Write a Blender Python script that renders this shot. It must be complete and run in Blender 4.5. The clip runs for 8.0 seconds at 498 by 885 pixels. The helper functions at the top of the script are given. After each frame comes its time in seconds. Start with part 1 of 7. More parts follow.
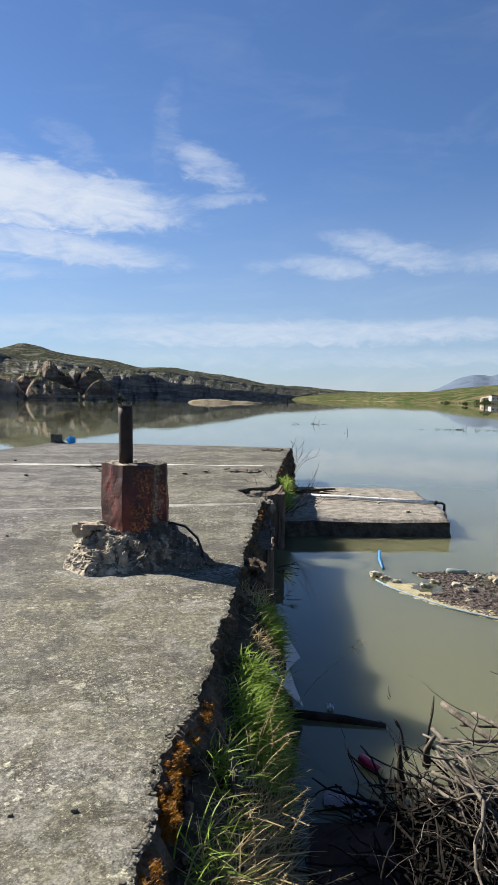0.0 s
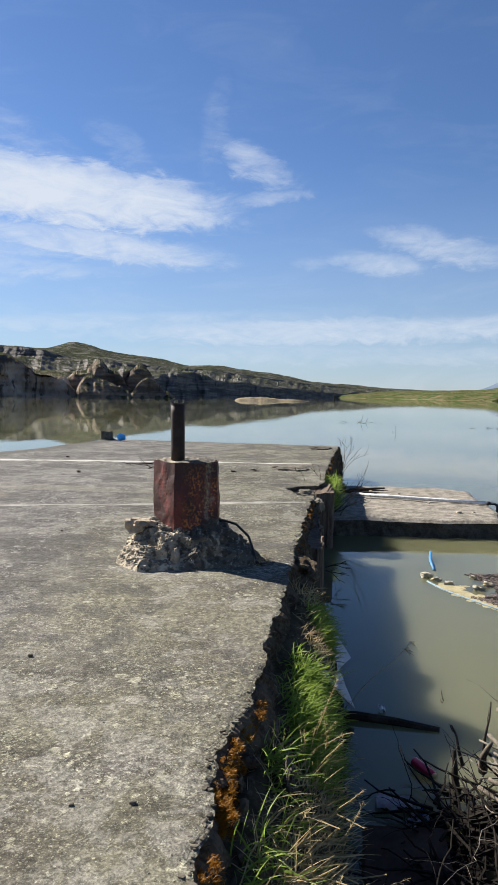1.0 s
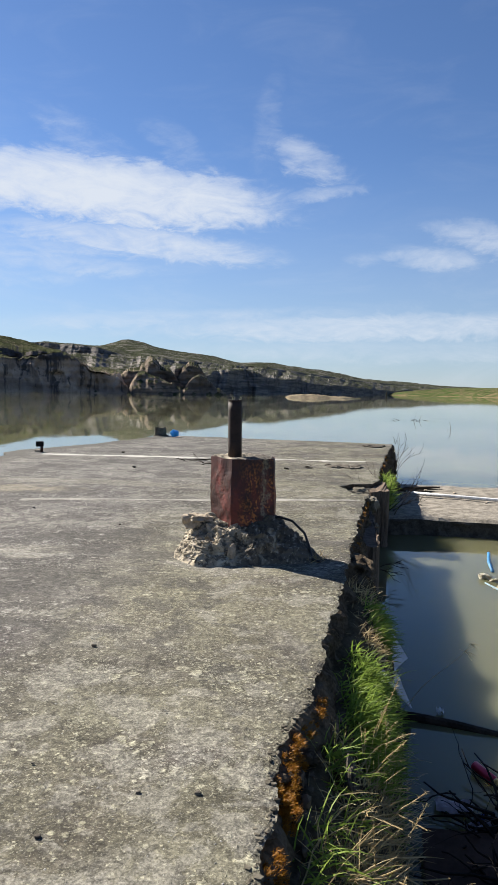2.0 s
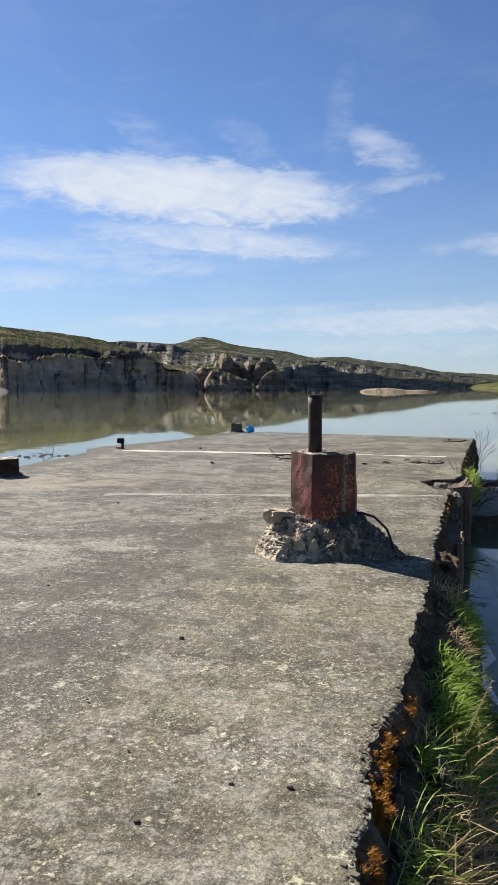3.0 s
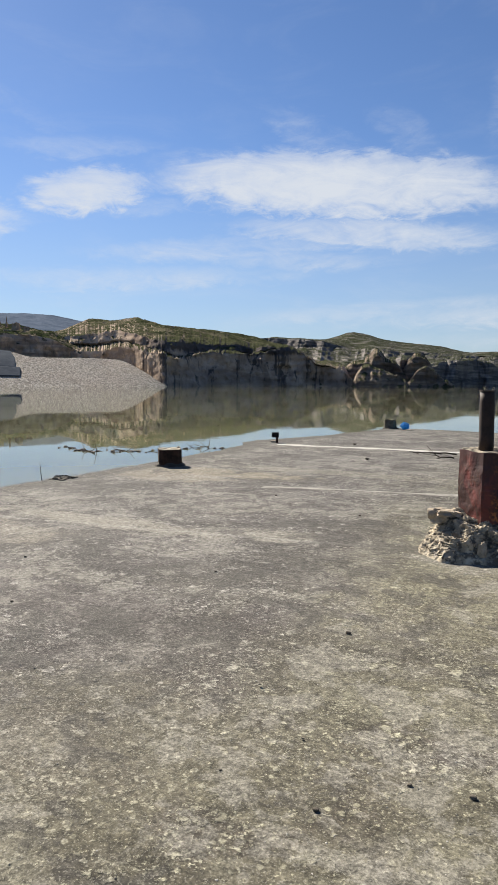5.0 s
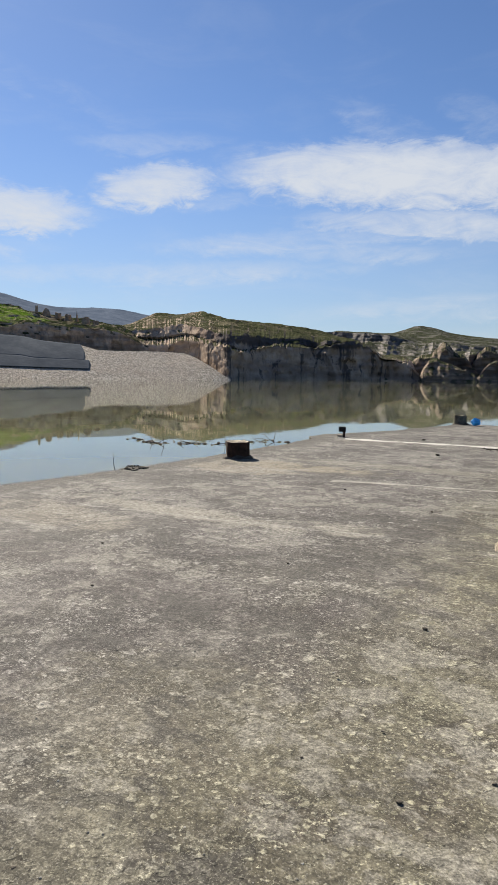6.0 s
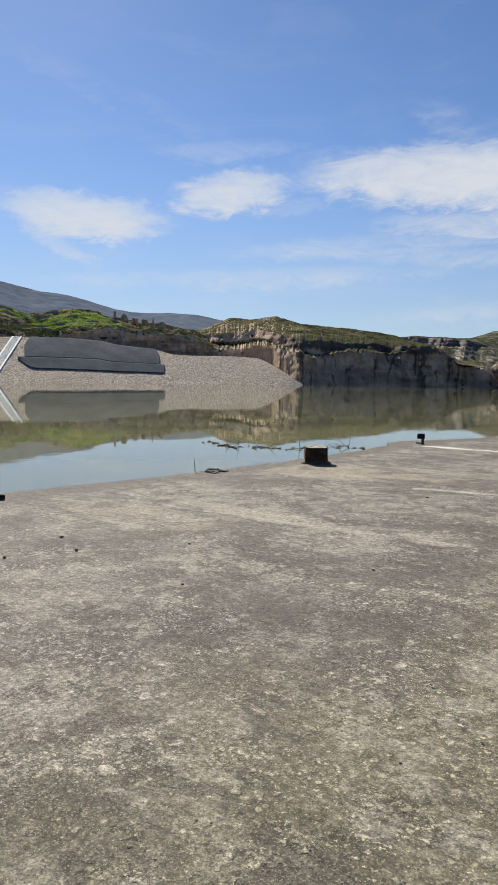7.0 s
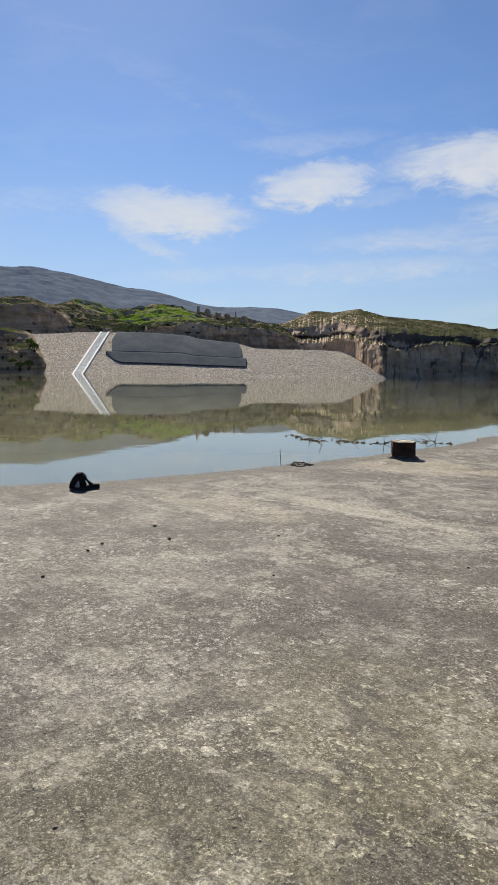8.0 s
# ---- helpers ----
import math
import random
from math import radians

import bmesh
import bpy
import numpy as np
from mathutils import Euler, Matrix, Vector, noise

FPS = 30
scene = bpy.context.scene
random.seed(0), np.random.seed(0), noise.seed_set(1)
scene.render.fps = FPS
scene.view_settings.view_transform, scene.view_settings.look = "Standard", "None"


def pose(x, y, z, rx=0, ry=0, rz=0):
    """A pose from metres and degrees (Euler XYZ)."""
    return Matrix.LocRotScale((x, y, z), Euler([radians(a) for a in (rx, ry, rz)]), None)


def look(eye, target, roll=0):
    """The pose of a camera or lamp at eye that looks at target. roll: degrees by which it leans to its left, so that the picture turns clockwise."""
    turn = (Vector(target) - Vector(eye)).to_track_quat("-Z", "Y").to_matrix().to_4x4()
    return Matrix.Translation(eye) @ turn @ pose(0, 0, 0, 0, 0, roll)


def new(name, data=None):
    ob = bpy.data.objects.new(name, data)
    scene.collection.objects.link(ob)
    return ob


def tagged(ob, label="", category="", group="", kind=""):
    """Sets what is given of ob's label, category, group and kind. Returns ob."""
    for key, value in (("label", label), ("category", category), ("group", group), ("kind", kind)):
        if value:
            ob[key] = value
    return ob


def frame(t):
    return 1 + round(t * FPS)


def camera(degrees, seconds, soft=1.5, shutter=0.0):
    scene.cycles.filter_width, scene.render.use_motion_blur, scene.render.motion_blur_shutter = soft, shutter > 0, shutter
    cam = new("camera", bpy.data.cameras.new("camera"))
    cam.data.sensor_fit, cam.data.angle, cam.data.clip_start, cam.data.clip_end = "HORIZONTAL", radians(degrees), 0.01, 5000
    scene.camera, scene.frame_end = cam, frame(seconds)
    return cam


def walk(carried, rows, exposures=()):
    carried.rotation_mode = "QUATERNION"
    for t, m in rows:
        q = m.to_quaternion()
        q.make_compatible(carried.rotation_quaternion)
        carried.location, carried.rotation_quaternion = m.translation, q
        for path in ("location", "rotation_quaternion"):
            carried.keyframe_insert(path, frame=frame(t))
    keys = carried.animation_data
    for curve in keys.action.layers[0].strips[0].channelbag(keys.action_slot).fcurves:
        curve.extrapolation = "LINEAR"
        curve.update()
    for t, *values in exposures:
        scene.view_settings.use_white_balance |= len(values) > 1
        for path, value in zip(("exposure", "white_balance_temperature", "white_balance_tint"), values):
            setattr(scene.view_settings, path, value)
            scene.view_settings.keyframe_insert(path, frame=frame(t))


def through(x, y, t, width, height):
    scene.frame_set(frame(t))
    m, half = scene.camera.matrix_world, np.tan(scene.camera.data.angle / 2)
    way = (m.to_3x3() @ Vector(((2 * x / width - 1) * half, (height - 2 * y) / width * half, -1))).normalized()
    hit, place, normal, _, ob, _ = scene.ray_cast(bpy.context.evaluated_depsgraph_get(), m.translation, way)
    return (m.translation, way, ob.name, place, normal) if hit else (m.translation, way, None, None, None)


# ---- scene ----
cam = camera(41.0, 8.0)
PATH = [
    (0, (0.41, 0.283, 1.427), (0.412, 2.279, 1.292), 0.8),
    (0.5, (0.386, 0.282, 1.429), (0.31, 2.276, 1.295), 0.7),
    (1, (0.365, 0.288, 1.427), (0.229, 2.278, 1.284), 0.9),
    (2.5, (0.28, 0.268, 1.424), (-0.103, 2.225, 1.262), 0.7),
    (3, (0.254, 0.264, 1.423), (-0.248, 2.193, 1.253), 0.1),
    (3.5, (0.22, 0.252, 1.421), (-0.42, 2.14, 1.254), -0.0),
    (4, (0.189, 0.251, 1.414), (-0.532, 2.108, 1.244), 0.3),
    (4.5, (0.159, 0.239, 1.414), (-0.663, 2.054, 1.239), 0.4),
    (6, (0.066, 0.16, 1.4), (-1.009, 1.834, 1.196), 0.7),
    (6.5, (0.031, 0.106, 1.405), (-1.135, 1.718, 1.2), 1.2),
    (7, (-0.002, 0.039, 1.405), (-1.25, 1.59, 1.212), 1.1),
    (7.5, (-0.019, -0.021, 1.4), (-1.331, 1.478, 1.219), 1.5),
    (8, (-0.048, -0.03, 1.398), (-1.473, 1.357, 1.182), 1.0),
]
EXPOSURES = [(0.0, 1.33, 6120, 10), (1.0, 1.33, 6160, 10), (3.0, 1.38, 6320, 10), (4.5, 1.30, 6380, 10), (6.0, 1.22, 6450, 10), (8.0, 1.20, 6520, 10)]
walk(cam, [(t, look(eye, target, roll)) for t, eye, target, roll in PATH], EXPOSURES)

# ---- world, sun, exposure ----
WATER = -0.9
SUN_BEARING, SUN_ELEVATION = 59.0, 36.0      # degrees left of +y, degrees up


def towards(bearing, elevation):
    b, e = radians(bearing), radians(elevation)
    return Vector((-math.sin(b) * math.cos(e), math.cos(b) * math.cos(e), math.sin(e)))


sun_data = bpy.data.lights.new("sun", "SUN")
sun_data.energy, sun_data.angle, sun_data.color = 5.0, radians(0.5), (1.0, 0.92, 0.80)
sun = new("sun", sun_data)
sun.matrix_world = look((0, 0, 60), Vector((0, 0, 60)) - towards(SUN_BEARING, SUN_ELEVATION))

world = bpy.data.worlds.new("sky")
scene.world = world
world.use_nodes = True


class Nodes:
    """Short hand for node trees."""

    def __init__(self, tree):
        self.tree = tree
        tree.nodes.clear()

    def add(self, kind):
        return self.tree.nodes.new(kind)

    def link(self, a, b):
        self.tree.links.new(a, b)

    def put(self, value, socket):
        if isinstance(value, bpy.types.NodeSocket):
            self.link(value, socket)
        else:
            socket.default_value = value

    def math(self, op, a, b=0.0, c=0.0, clamp=False):
        n = self.add("ShaderNodeMath")
        n.operation, n.use_clamp = op, clamp
        for v, s in zip((a, b, c), n.inputs):
            self.put(v, s)
        return n.outputs[0]

    def mix(self, f, a, b, blend="MIX"):
        n = self.add("ShaderNodeMix")
        n.data_type, n.blend_type = "RGBA", blend
        for v, s in ((f, n.inputs[0]), (a, n.inputs[6]), (b, n.inputs[7])):
            self.put((*v, 1) if isinstance(v, tuple) and len(v) == 3 else v, s)
        return n.outputs[2]

    def span(self, v, a, b, c=0.0, d=1.0, smooth=True):
        n = self.add("ShaderNodeMapRange")
        n.interpolation_type = "SMOOTHSTEP" if smooth else "LINEAR"
        for x, s in zip((v, a, b, c, d), n.inputs):
            self.put(x, s)
        return n.outputs[0]

    def noise(self, vector, scale, detail=4.0, rough=0.55, distort=0.0):
        n = self.add("ShaderNodeTexNoise")
        n.inputs["Scale"].default_value, n.inputs["Detail"].default_value = scale, detail
        n.inputs["Roughness"].default_value, n.inputs["Distortion"].default_value = rough, distort
        if vector is not None:
            self.link(vector, n.inputs["Vector"])
        return n.outputs[0]

    def voronoi(self, vector, scale, feature="F1", random_=1.0):
        n = self.add("ShaderNodeTexVoronoi")
        n.feature = feature
        n.inputs["Scale"].default_value, n.inputs["Randomness"].default_value = scale, random_
        if vector is not None:
            self.link(vector, n.inputs["Vector"])
        return n.outputs[0]

    def mapped(self, vector, scale=(1, 1, 1), shift=(0, 0, 0)):
        n = self.add("ShaderNodeMapping")
        n.inputs["Location"].default_value, n.inputs["Scale"].default_value = shift, scale
        self.link(vector, n.inputs["Vector"])
        return n.outputs[0]


def build_sky():
    n = Nodes(world.node_tree)
    out, back = n.add("ShaderNodeOutputWorld"), n.add("ShaderNodeBackground")
    sky = n.add("ShaderNodeTexSky")
    sky.sky_type, sky.sun_disc = "NISHITA", False
    sky.sun_elevation, sky.sun_rotation = radians(SUN_ELEVATION), radians(-SUN_BEARING)
    sky.altitude, sky.air_density, sky.dust_density, sky.ozone_density = 500, 1.0, 0.15, 3.0
    way = n.add("ShaderNodeTexCoord").outputs["Generated"]
    sep = n.add("ShaderNodeSeparateXYZ")
    n.link(way, sep.inputs[0])
    x, y, z = sep.outputs
    bearing = n.math("MULTIPLY", n.math("ARCTAN2", n.math("MULTIPLY", x, -1.0), y), 57.2958)
    height = n.math("MULTIPLY", n.math("ARCSINE", z), 57.2958)
    both = n.add("ShaderNodeCombineXYZ")
    n.link(bearing, both.inputs[0]), n.link(height, both.inputs[1])
    plane = both.outputs[0]
    streak = n.noise(n.mapped(plane, (0.09, 0.30, 1)), 1.0, 7, 0.62, 0.6)
    fine = n.noise(n.mapped(plane, (0.35, 0.8, 1), (3, 7, 0)), 1.0, 6, 0.65, 0.8)
    warp = n.math("MULTIPLY_ADD", n.math("SUBTRACT", fine, 0.5), 3.2, 0.0)
    shift = n.math("MULTIPLY", n.math("SUBTRACT", n.noise(n.mapped(plane, (0.22, 0.5, 1), (1, 17, 0)), 1.0, 6, 0.65, 0.6), 0.5), 3.0)
    # bearing, height, half width, half height, tilt, strength
    clouds = [(20.0, 15.7, 12.5, 2.2, -0.05, 1.1), (15.0, 15.0, 8.0, 1.5, -0.05, 0.9), (18.5, 12.1, 9.5, 1.0, -0.05, 0.78), (13.5, 11.4, 7.5, 0.9, -0.04, 0.66), (24.0, 10.0, 8.0, 0.8, -0.03, 0.5), (3.8, 18.6, 3.2, 1.3, -0.30, 0.62),
              (7.2, 21.3, 1.3, 2.8, 1.1, 0.36), (2.6, 16.0, 3.2, 0.6, 0.12, 0.55), (-6.0, 10.9, 3.8, 0.9, -0.10, 0.58), (-1.0, 11.0, 1.6, 0.5, 0.0, 0.4),
              (-11.5, 12.0, 4.8, 1.2, -0.20, 0.60), (-20.0, 11.0, 5.0, 0.8, 0.0, 0.48), (40.5, 14.9, 4.6, 1.5, 0.10, 0.95), (36.0, 13.8, 3.0, 0.7, 0.1, 0.5),
              (52.5, 12.6, 5.8, 1.6, -0.06, 1.0), (55.5, 10.8, 3.4, 0.9, -0.5, 0.6), (41.0, 18.0, 6.0, 0.8, 0.05, 0.45), (29.0, 10.9, 11.0, 1.0, 0.06, 0.58), (46.5, 12.6, 3.0, 0.5, 0.0, 0.4),
              (40.0, 8.2, 15.0, 0.9, 0.04, 0.55), (-4.0, 5.4, 20.0, 1.1, 0.02, 0.70), (14.0, 6.0, 14.0, 0.8, 0.05, 0.5), (-8.0, 3.4, 24.0, 0.9, 0.0, 0.5), (62.0, 13.0, 6.0, 1.2, 0.1, 0.45), (22.0, 19.4, 4.0, 1.2, -0.35, 0.42), (15.0, 19.6, 2.4, 1.4, -0.5, 0.38), (52.0, 22.0, 14.0, 1.0, -0.28, 0.28)]
    total = None
    for b, h, w, t, tilt, power in clouds:
        du = n.math("ADD", n.math("SUBTRACT", bearing, b), n.math("MULTIPLY", shift, min(2.2, 0.5 * w)))
        dv = n.math("ADD", n.math("SUBTRACT", height, h), n.math("MULTIPLY", du, tilt))
        dv = n.math("ADD", dv, n.math("MULTIPLY", warp, min(1.0, 0.6 * t)))
        d = n.math("ADD", n.math("POWER", n.math("ABSOLUTE", n.math("DIVIDE", du, w)), 2.0), n.math("POWER", n.math("ABSOLUTE", n.math("DIVIDE", dv, t)), 2.0))
        blob = n.math("MULTIPLY", n.span(d, 0.0, 2.6, 1.0, 0.0), power)
        total = blob if total is None else n.math("MAXIMUM", total, blob)
    wisp = n.noise(n.mapped(plane, (0.16, 0.55, 1), (8, 2, 0)), 1.0, 9, 0.68, 1.4)
    tex = n.math("ADD", n.math("ADD", n.math("MULTIPLY", streak, 0.3), n.math("MULTIPLY", fine, 0.3)), n.math("MULTIPLY", wisp, 0.4))
    cover = n.math("ADD", total, n.math("MULTIPLY", n.math("SUBTRACT", tex, 0.50), 2.3))
    cover = n.math("MULTIPLY", n.span(cover, 0.0, 1.4), n.math("MINIMUM", n.math("MULTIPLY", total, 1.6), 1.0))
    veil = n.math("MULTIPLY", n.span(streak, 0.45, 0.8), n.span(height, 2.0, 14.0, 0.30, 0.07))
    cover = n.math("MINIMUM", n.math("MAXIMUM", cover, veil), 0.97)
    haze = n.span(height, 0.0, 20.0, 0.51, 0.0)
    clear = n.mix(1.0, sky.outputs[0], (0.64, 0.72, 0.855), "MULTIPLY")
    colour = n.mix(haze, clear, (3.45, 4.04, 4.70))
    colour = n.mix(cover, colour, (5.75, 6.05, 6.5))
    n.link(colour, back.inputs[0])
    back.inputs[1].default_value = 0.0515
    n.link(back.outputs[0], out.inputs[0])


build_sky()


# ---- materials ----
def material(name):
    m = bpy.data.materials.new(name)
    m.use_nodes = True
    n = Nodes(m.node_tree)
    out, bsdf = n.add("ShaderNodeOutputMaterial"), n.add("ShaderNodeBsdfPrincipled")
    n.link(bsdf.outputs[0], out.inputs[0])
    return m, n, bsdf


def place(n):
    return n.add("ShaderNodeNewGeometry").outputs["Position"]


def bump(n, bsdf, height, strength, distance):
    b = n.add("ShaderNodeBump")
    b.inputs["Strength"].default_value, b.inputs["Distance"].default_value = strength, distance
    n.link(height, b.inputs["Height"])
    n.link(b.outputs[0], bsdf.inputs["Normal"])


def simple(name, dark, light, scale=8.0, rough=0.8, metal=0.0, relief=0.01, stretch=(1, 1, 1), local=False):
    """Two tones mixed by noise at two scales, with matching relief."""
    m, n, bsdf = material(name)
    p = n.add("ShaderNodeTexCoord").outputs["Object"] if local else place(n)
    p = n.mapped(p, stretch)
    a, b = n.noise(p, scale, 6, 0.6), n.noise(p, scale * 6.3, 3, 0.6)
    f = n.span(n.math("ADD", n.math("MULTIPLY", a, 0.65), n.math("MULTIPLY", b, 0.35)), 0.34, 0.66)
    per = n.add("ShaderNodeObjectInfo").outputs["Random"]
    f = n.math("ADD", n.math("MULTIPLY", f, 0.8), n.math("MULTIPLY", per, 0.2), clamp=True)
    n.link(n.mix(f, dark, light), bsdf.inputs["Base Color"])
    bsdf.inputs["Roughness"].default_value, bsdf.inputs["Metallic"].default_value = rough, metal
    bsdf.inputs["Specular IOR Level"].default_value = 0.5 if rough < 0.75 else 0.12 if rough < 1.0 else 0.0
    bump(n, bsdf, n.math("ADD", a, n.math("MULTIPLY", b, 0.3)), 0.6, relief * 0.5)
    return m


def concrete_material():
    m, n, bsdf = material("weathered_concrete")
    p = place(n)
    large, mid = n.noise(p, 0.28, 3, 0.55, 0.4), n.noise(p, 1.3, 5, 0.6, 0.5)
    fine, grain = n.noise(p, 9.0, 5, 0.65), n.noise(p, 70.0, 3, 0.6)
    sep = n.add("ShaderNodeSeparateXYZ")
    n.link(p, sep.inputs[0])
    west = n.span(n.math("ADD", sep.outputs[0], n.math("MULTIPLY", n.math("SUBTRACT", large, 0.5), 3.0)), -0.7, -2.6)
    base = n.mix(n.span(mid, 0.33, 0.68), (0.078, 0.070, 0.060), (0.165, 0.152, 0.130))
    base = n.mix(n.math("MULTIPLY", n.span(large, 0.38, 0.66), 0.55), base, (0.178, 0.168, 0.140))
    base = n.mix(n.math("MULTIPLY", n.span(fine, 0.36, 0.7), 0.6), base, (0.070, 0.062, 0.052))
    stain = n.span(n.noise(n.mapped(p, (1, 1, 1), (31, 7, 0)), 0.85, 10, 0.70, 0.8), 0.485, 0.545)
    base = n.mix(n.math("MULTIPLY", stain, 0.75), base, (0.088, 0.076, 0.071))
    worn = n.span(n.noise(n.mapped(p, (1, 1, 1), (3, 41, 0)), 0.6, 10, 0.70, 1.0), 0.53, 0.575)
    base = n.mix(n.math("MULTIPLY", worn, 0.6), base, (0.230, 0.217, 0.191))
    # pale lichen and worn mortar flecks, in drifts
    drift = n.span(n.noise(n.mapped(p, (1, 1, 1), (11, 4, 0)), 1.1, 5, 0.65, 0.4), 0.32, 0.70, -0.02, 0.085)
    drift = n.math("SUBTRACT", drift, n.math("MULTIPLY", worn, 0.05))
    speck = n.span(n.math("ADD", n.noise(p, 60.0, 3, 0.6), n.math("MULTIPLY", drift, 0.6)), 0.62, 0.70)
    spot = n.voronoi(p, 17.0)
    disc = n.math("MULTIPLY", n.span(spot, 0.16, 0.24, 1.0, 0.0), n.span(n.noise(p, 6.0, 2, 0.5), 0.50, 0.56))
    bent = n.add("ShaderNodeVectorMath")
    bent.operation = "MULTIPLY_ADD"
    ripple = n.add("ShaderNodeTexNoise")
    ripple.inputs["Scale"].default_value, ripple.inputs["Detail"].default_value = 45.0, 3.0
    n.link(p, ripple.inputs["Vector"])
    n.link(ripple.outputs["Color"], bent.inputs[0])
    bent.inputs[1].default_value = (0.050, 0.050, 0.0)
    n.link(p, bent.inputs[2])
    flat = n.mapped(bent.outputs[0], (1, 1, 0.05))
    thick = n.span(n.noise(n.mapped(p, (1, 1, 1), (8, 14, 0)), 1.4, 8, 0.68, 0.5), 0.42, 0.60, 0.03, 1.0)
    thick = n.math("MULTIPLY", thick, n.math("SUBTRACT", 1.0, n.math("MULTIPLY", worn, 0.6)))
    thick = n.math("ADD", thick, n.math("MULTIPLY_ADD", west, 0.10, 0.06))
    plates = None
    for scale, amount in ((13.0, 0.22), (27.0, 0.42), (52.0, 0.85), (105.0, 1.0)):
        cell = n.add("ShaderNodeTexVoronoi")
        cell.inputs["Scale"].default_value = scale
        n.link(flat, cell.inputs["Vector"])
        tone = n.add("ShaderNodeSeparateColor")
        n.link(cell.outputs["Color"], tone.inputs[0])
        chosen = n.span(n.math("SUBTRACT", tone.outputs[0], n.math("MULTIPLY", thick, amount * 0.62)), -0.02, 0.02, 1.0, 0.0)
        body = n.math("MULTIPLY", chosen, n.span(cell.outputs["Distance"], 0.36, 0.50, 1.0, 0.0))
        crustal = n.mix(tone.outputs[1], (0.25, 0.237, 0.205), (0.56, 0.54, 0.48))
        body = n.math("MULTIPLY", body, n.span(fine, 0.36, 0.52, 0.25, 1.0))
        base = n.mix(n.math("MULTIPLY", body, 0.85), base, crustal)
        plates = body if plates is None else n.math("MAXIMUM", plates, body)
    base = n.mix(n.math("MULTIPLY", speck, 0.6), base, (0.56, 0.53, 0.45))
    base = n.mix(n.math("MULTIPLY", disc, 0.6), base, (0.52, 0.50, 0.43))
    pale = plates
    gravel = n.noise(n.mapped(p, (1, 1, 1), (17, 3, 0)), 42.0, 3, 0.7)
    base = n.mix(n.span(gravel, 0.555, 0.62, 0.0, 0.6), base, (0.060, 0.054, 0.047))
    # stains and worn patches
    crumb = n.math("ADD", n.math("MULTIPLY", n.math("SUBTRACT", fine, 0.5), 0.22), n.math("MULTIPLY", n.math("SUBTRACT", grain, 0.5), 0.34))
    damp = n.span(n.math("ADD", n.noise(n.mapped(p, (1, 1, 1), (5, 53, 0)), 1.25, 12, 0.70, 0.7), crumb), 0.49, 0.57)
    base = n.mix(n.math("MULTIPLY", damp, 0.85), base, (0.66, 0.655, 0.645), "MULTIPLY")
    dust = n.math("ADD", n.math("ADD", n.noise(n.mapped(p, (1, 1, 1), (47, 19, 0)), 1.1, 12, 0.72, 0.7), crumb), n.math("MULTIPLY", damp, -0.05))
    base = n.mix(n.math("MULTIPLY", n.span(dust, 0.51, 0.58, 0.0, 0.62), n.span(west, 0.0, 1.0, 0.35, 1.0)), base, (0.262, 0.246, 0.217))
    base = n.mix(west, base, (0.79, 0.79, 0.845), "MULTIPLY")
    algae = n.math("MULTIPLY", n.math("SUBTRACT", 1.0, west), n.span(n.noise(n.mapped(p, (1, 1, 1), (9, 23, 0)), 0.9, 7, 0.66, 0.6), 0.34, 0.50))
    base = n.mix(algae, base, (0.91, 0.915, 0.775), "MULTIPLY")
    ragged = n.math("MULTIPLY", n.math("SUBTRACT", n.noise(p, 2.2, 9, 0.74, 0.5), 0.5), 4.2)
    for x, y, rx, ry, amount, colour in ((-5.0, 9.05, 1.9, 0.45, 0.55, (0.30, 0.262, 0.190)), (-5.6, 8.4, 1.2, 0.5, 0.45, (0.30, 0.26, 0.20)), (-2.45, 5.72, 0.42, 0.34, 0.55, (0.36, 0.34, 0.29)), (-0.33, 3.26, 0.11, 0.05, 0.45, (0.42, 0.40, 0.34)),
                                         (-4.2, 5.4, 1.7, 0.25, 0.5, (0.34, 0.32, 0.27)), (-1.6, 2.2, 0.8, 0.7, 0.2, (0.22, 0.205, 0.135)), (-0.6, 4.4, 0.9, 0.8, 0.25, (0.22, 0.205, 0.135)), (-5.2, 4.6, 1.4, 0.5, 0.4, (0.31, 0.28, 0.23)), (-3.0, 9.9, 3.0, 0.3, 0.35, (0.30, 0.28, 0.23)), (-6.85, 6.6, 0.42, 7.0, 0.75, (0.080, 0.071, 0.063)), (-5.6, 13.2, 1.0, 0.4, 0.5, (0.11, 0.098, 0.085)), (-3.6, 7.0, 1.6, 0.5, 0.40, (0.095, 0.084, 0.080)), (-2.6, 3.4, 0.9, 0.35, 0.40, (0.095, 0.083, 0.078)), (-4.4, 3.6, 1.1, 0.4, 0.40, (0.092, 0.079, 0.075))):
        du = n.math("DIVIDE", n.math("SUBTRACT", sep.outputs[0], x), rx)
        dv = n.math("DIVIDE", n.math("SUBTRACT", sep.outputs[1], y), ry)
        near = n.math("ADD", n.math("ADD", n.math("MULTIPLY", du, du), n.math("MULTIPLY", dv, dv)), ragged)
        base = n.mix(n.span(near, 0.35, 1.0, amount, 0.0), base, colour)
    # blotches a hand to an arm wide, and the third joint showing as a pale ragged line
    vary = n.span(n.noise(n.mapped(p, (1, 1, 1), (61, 5, 0)), 0.7, 4, 0.6, 0.5), 0.36, 0.62)
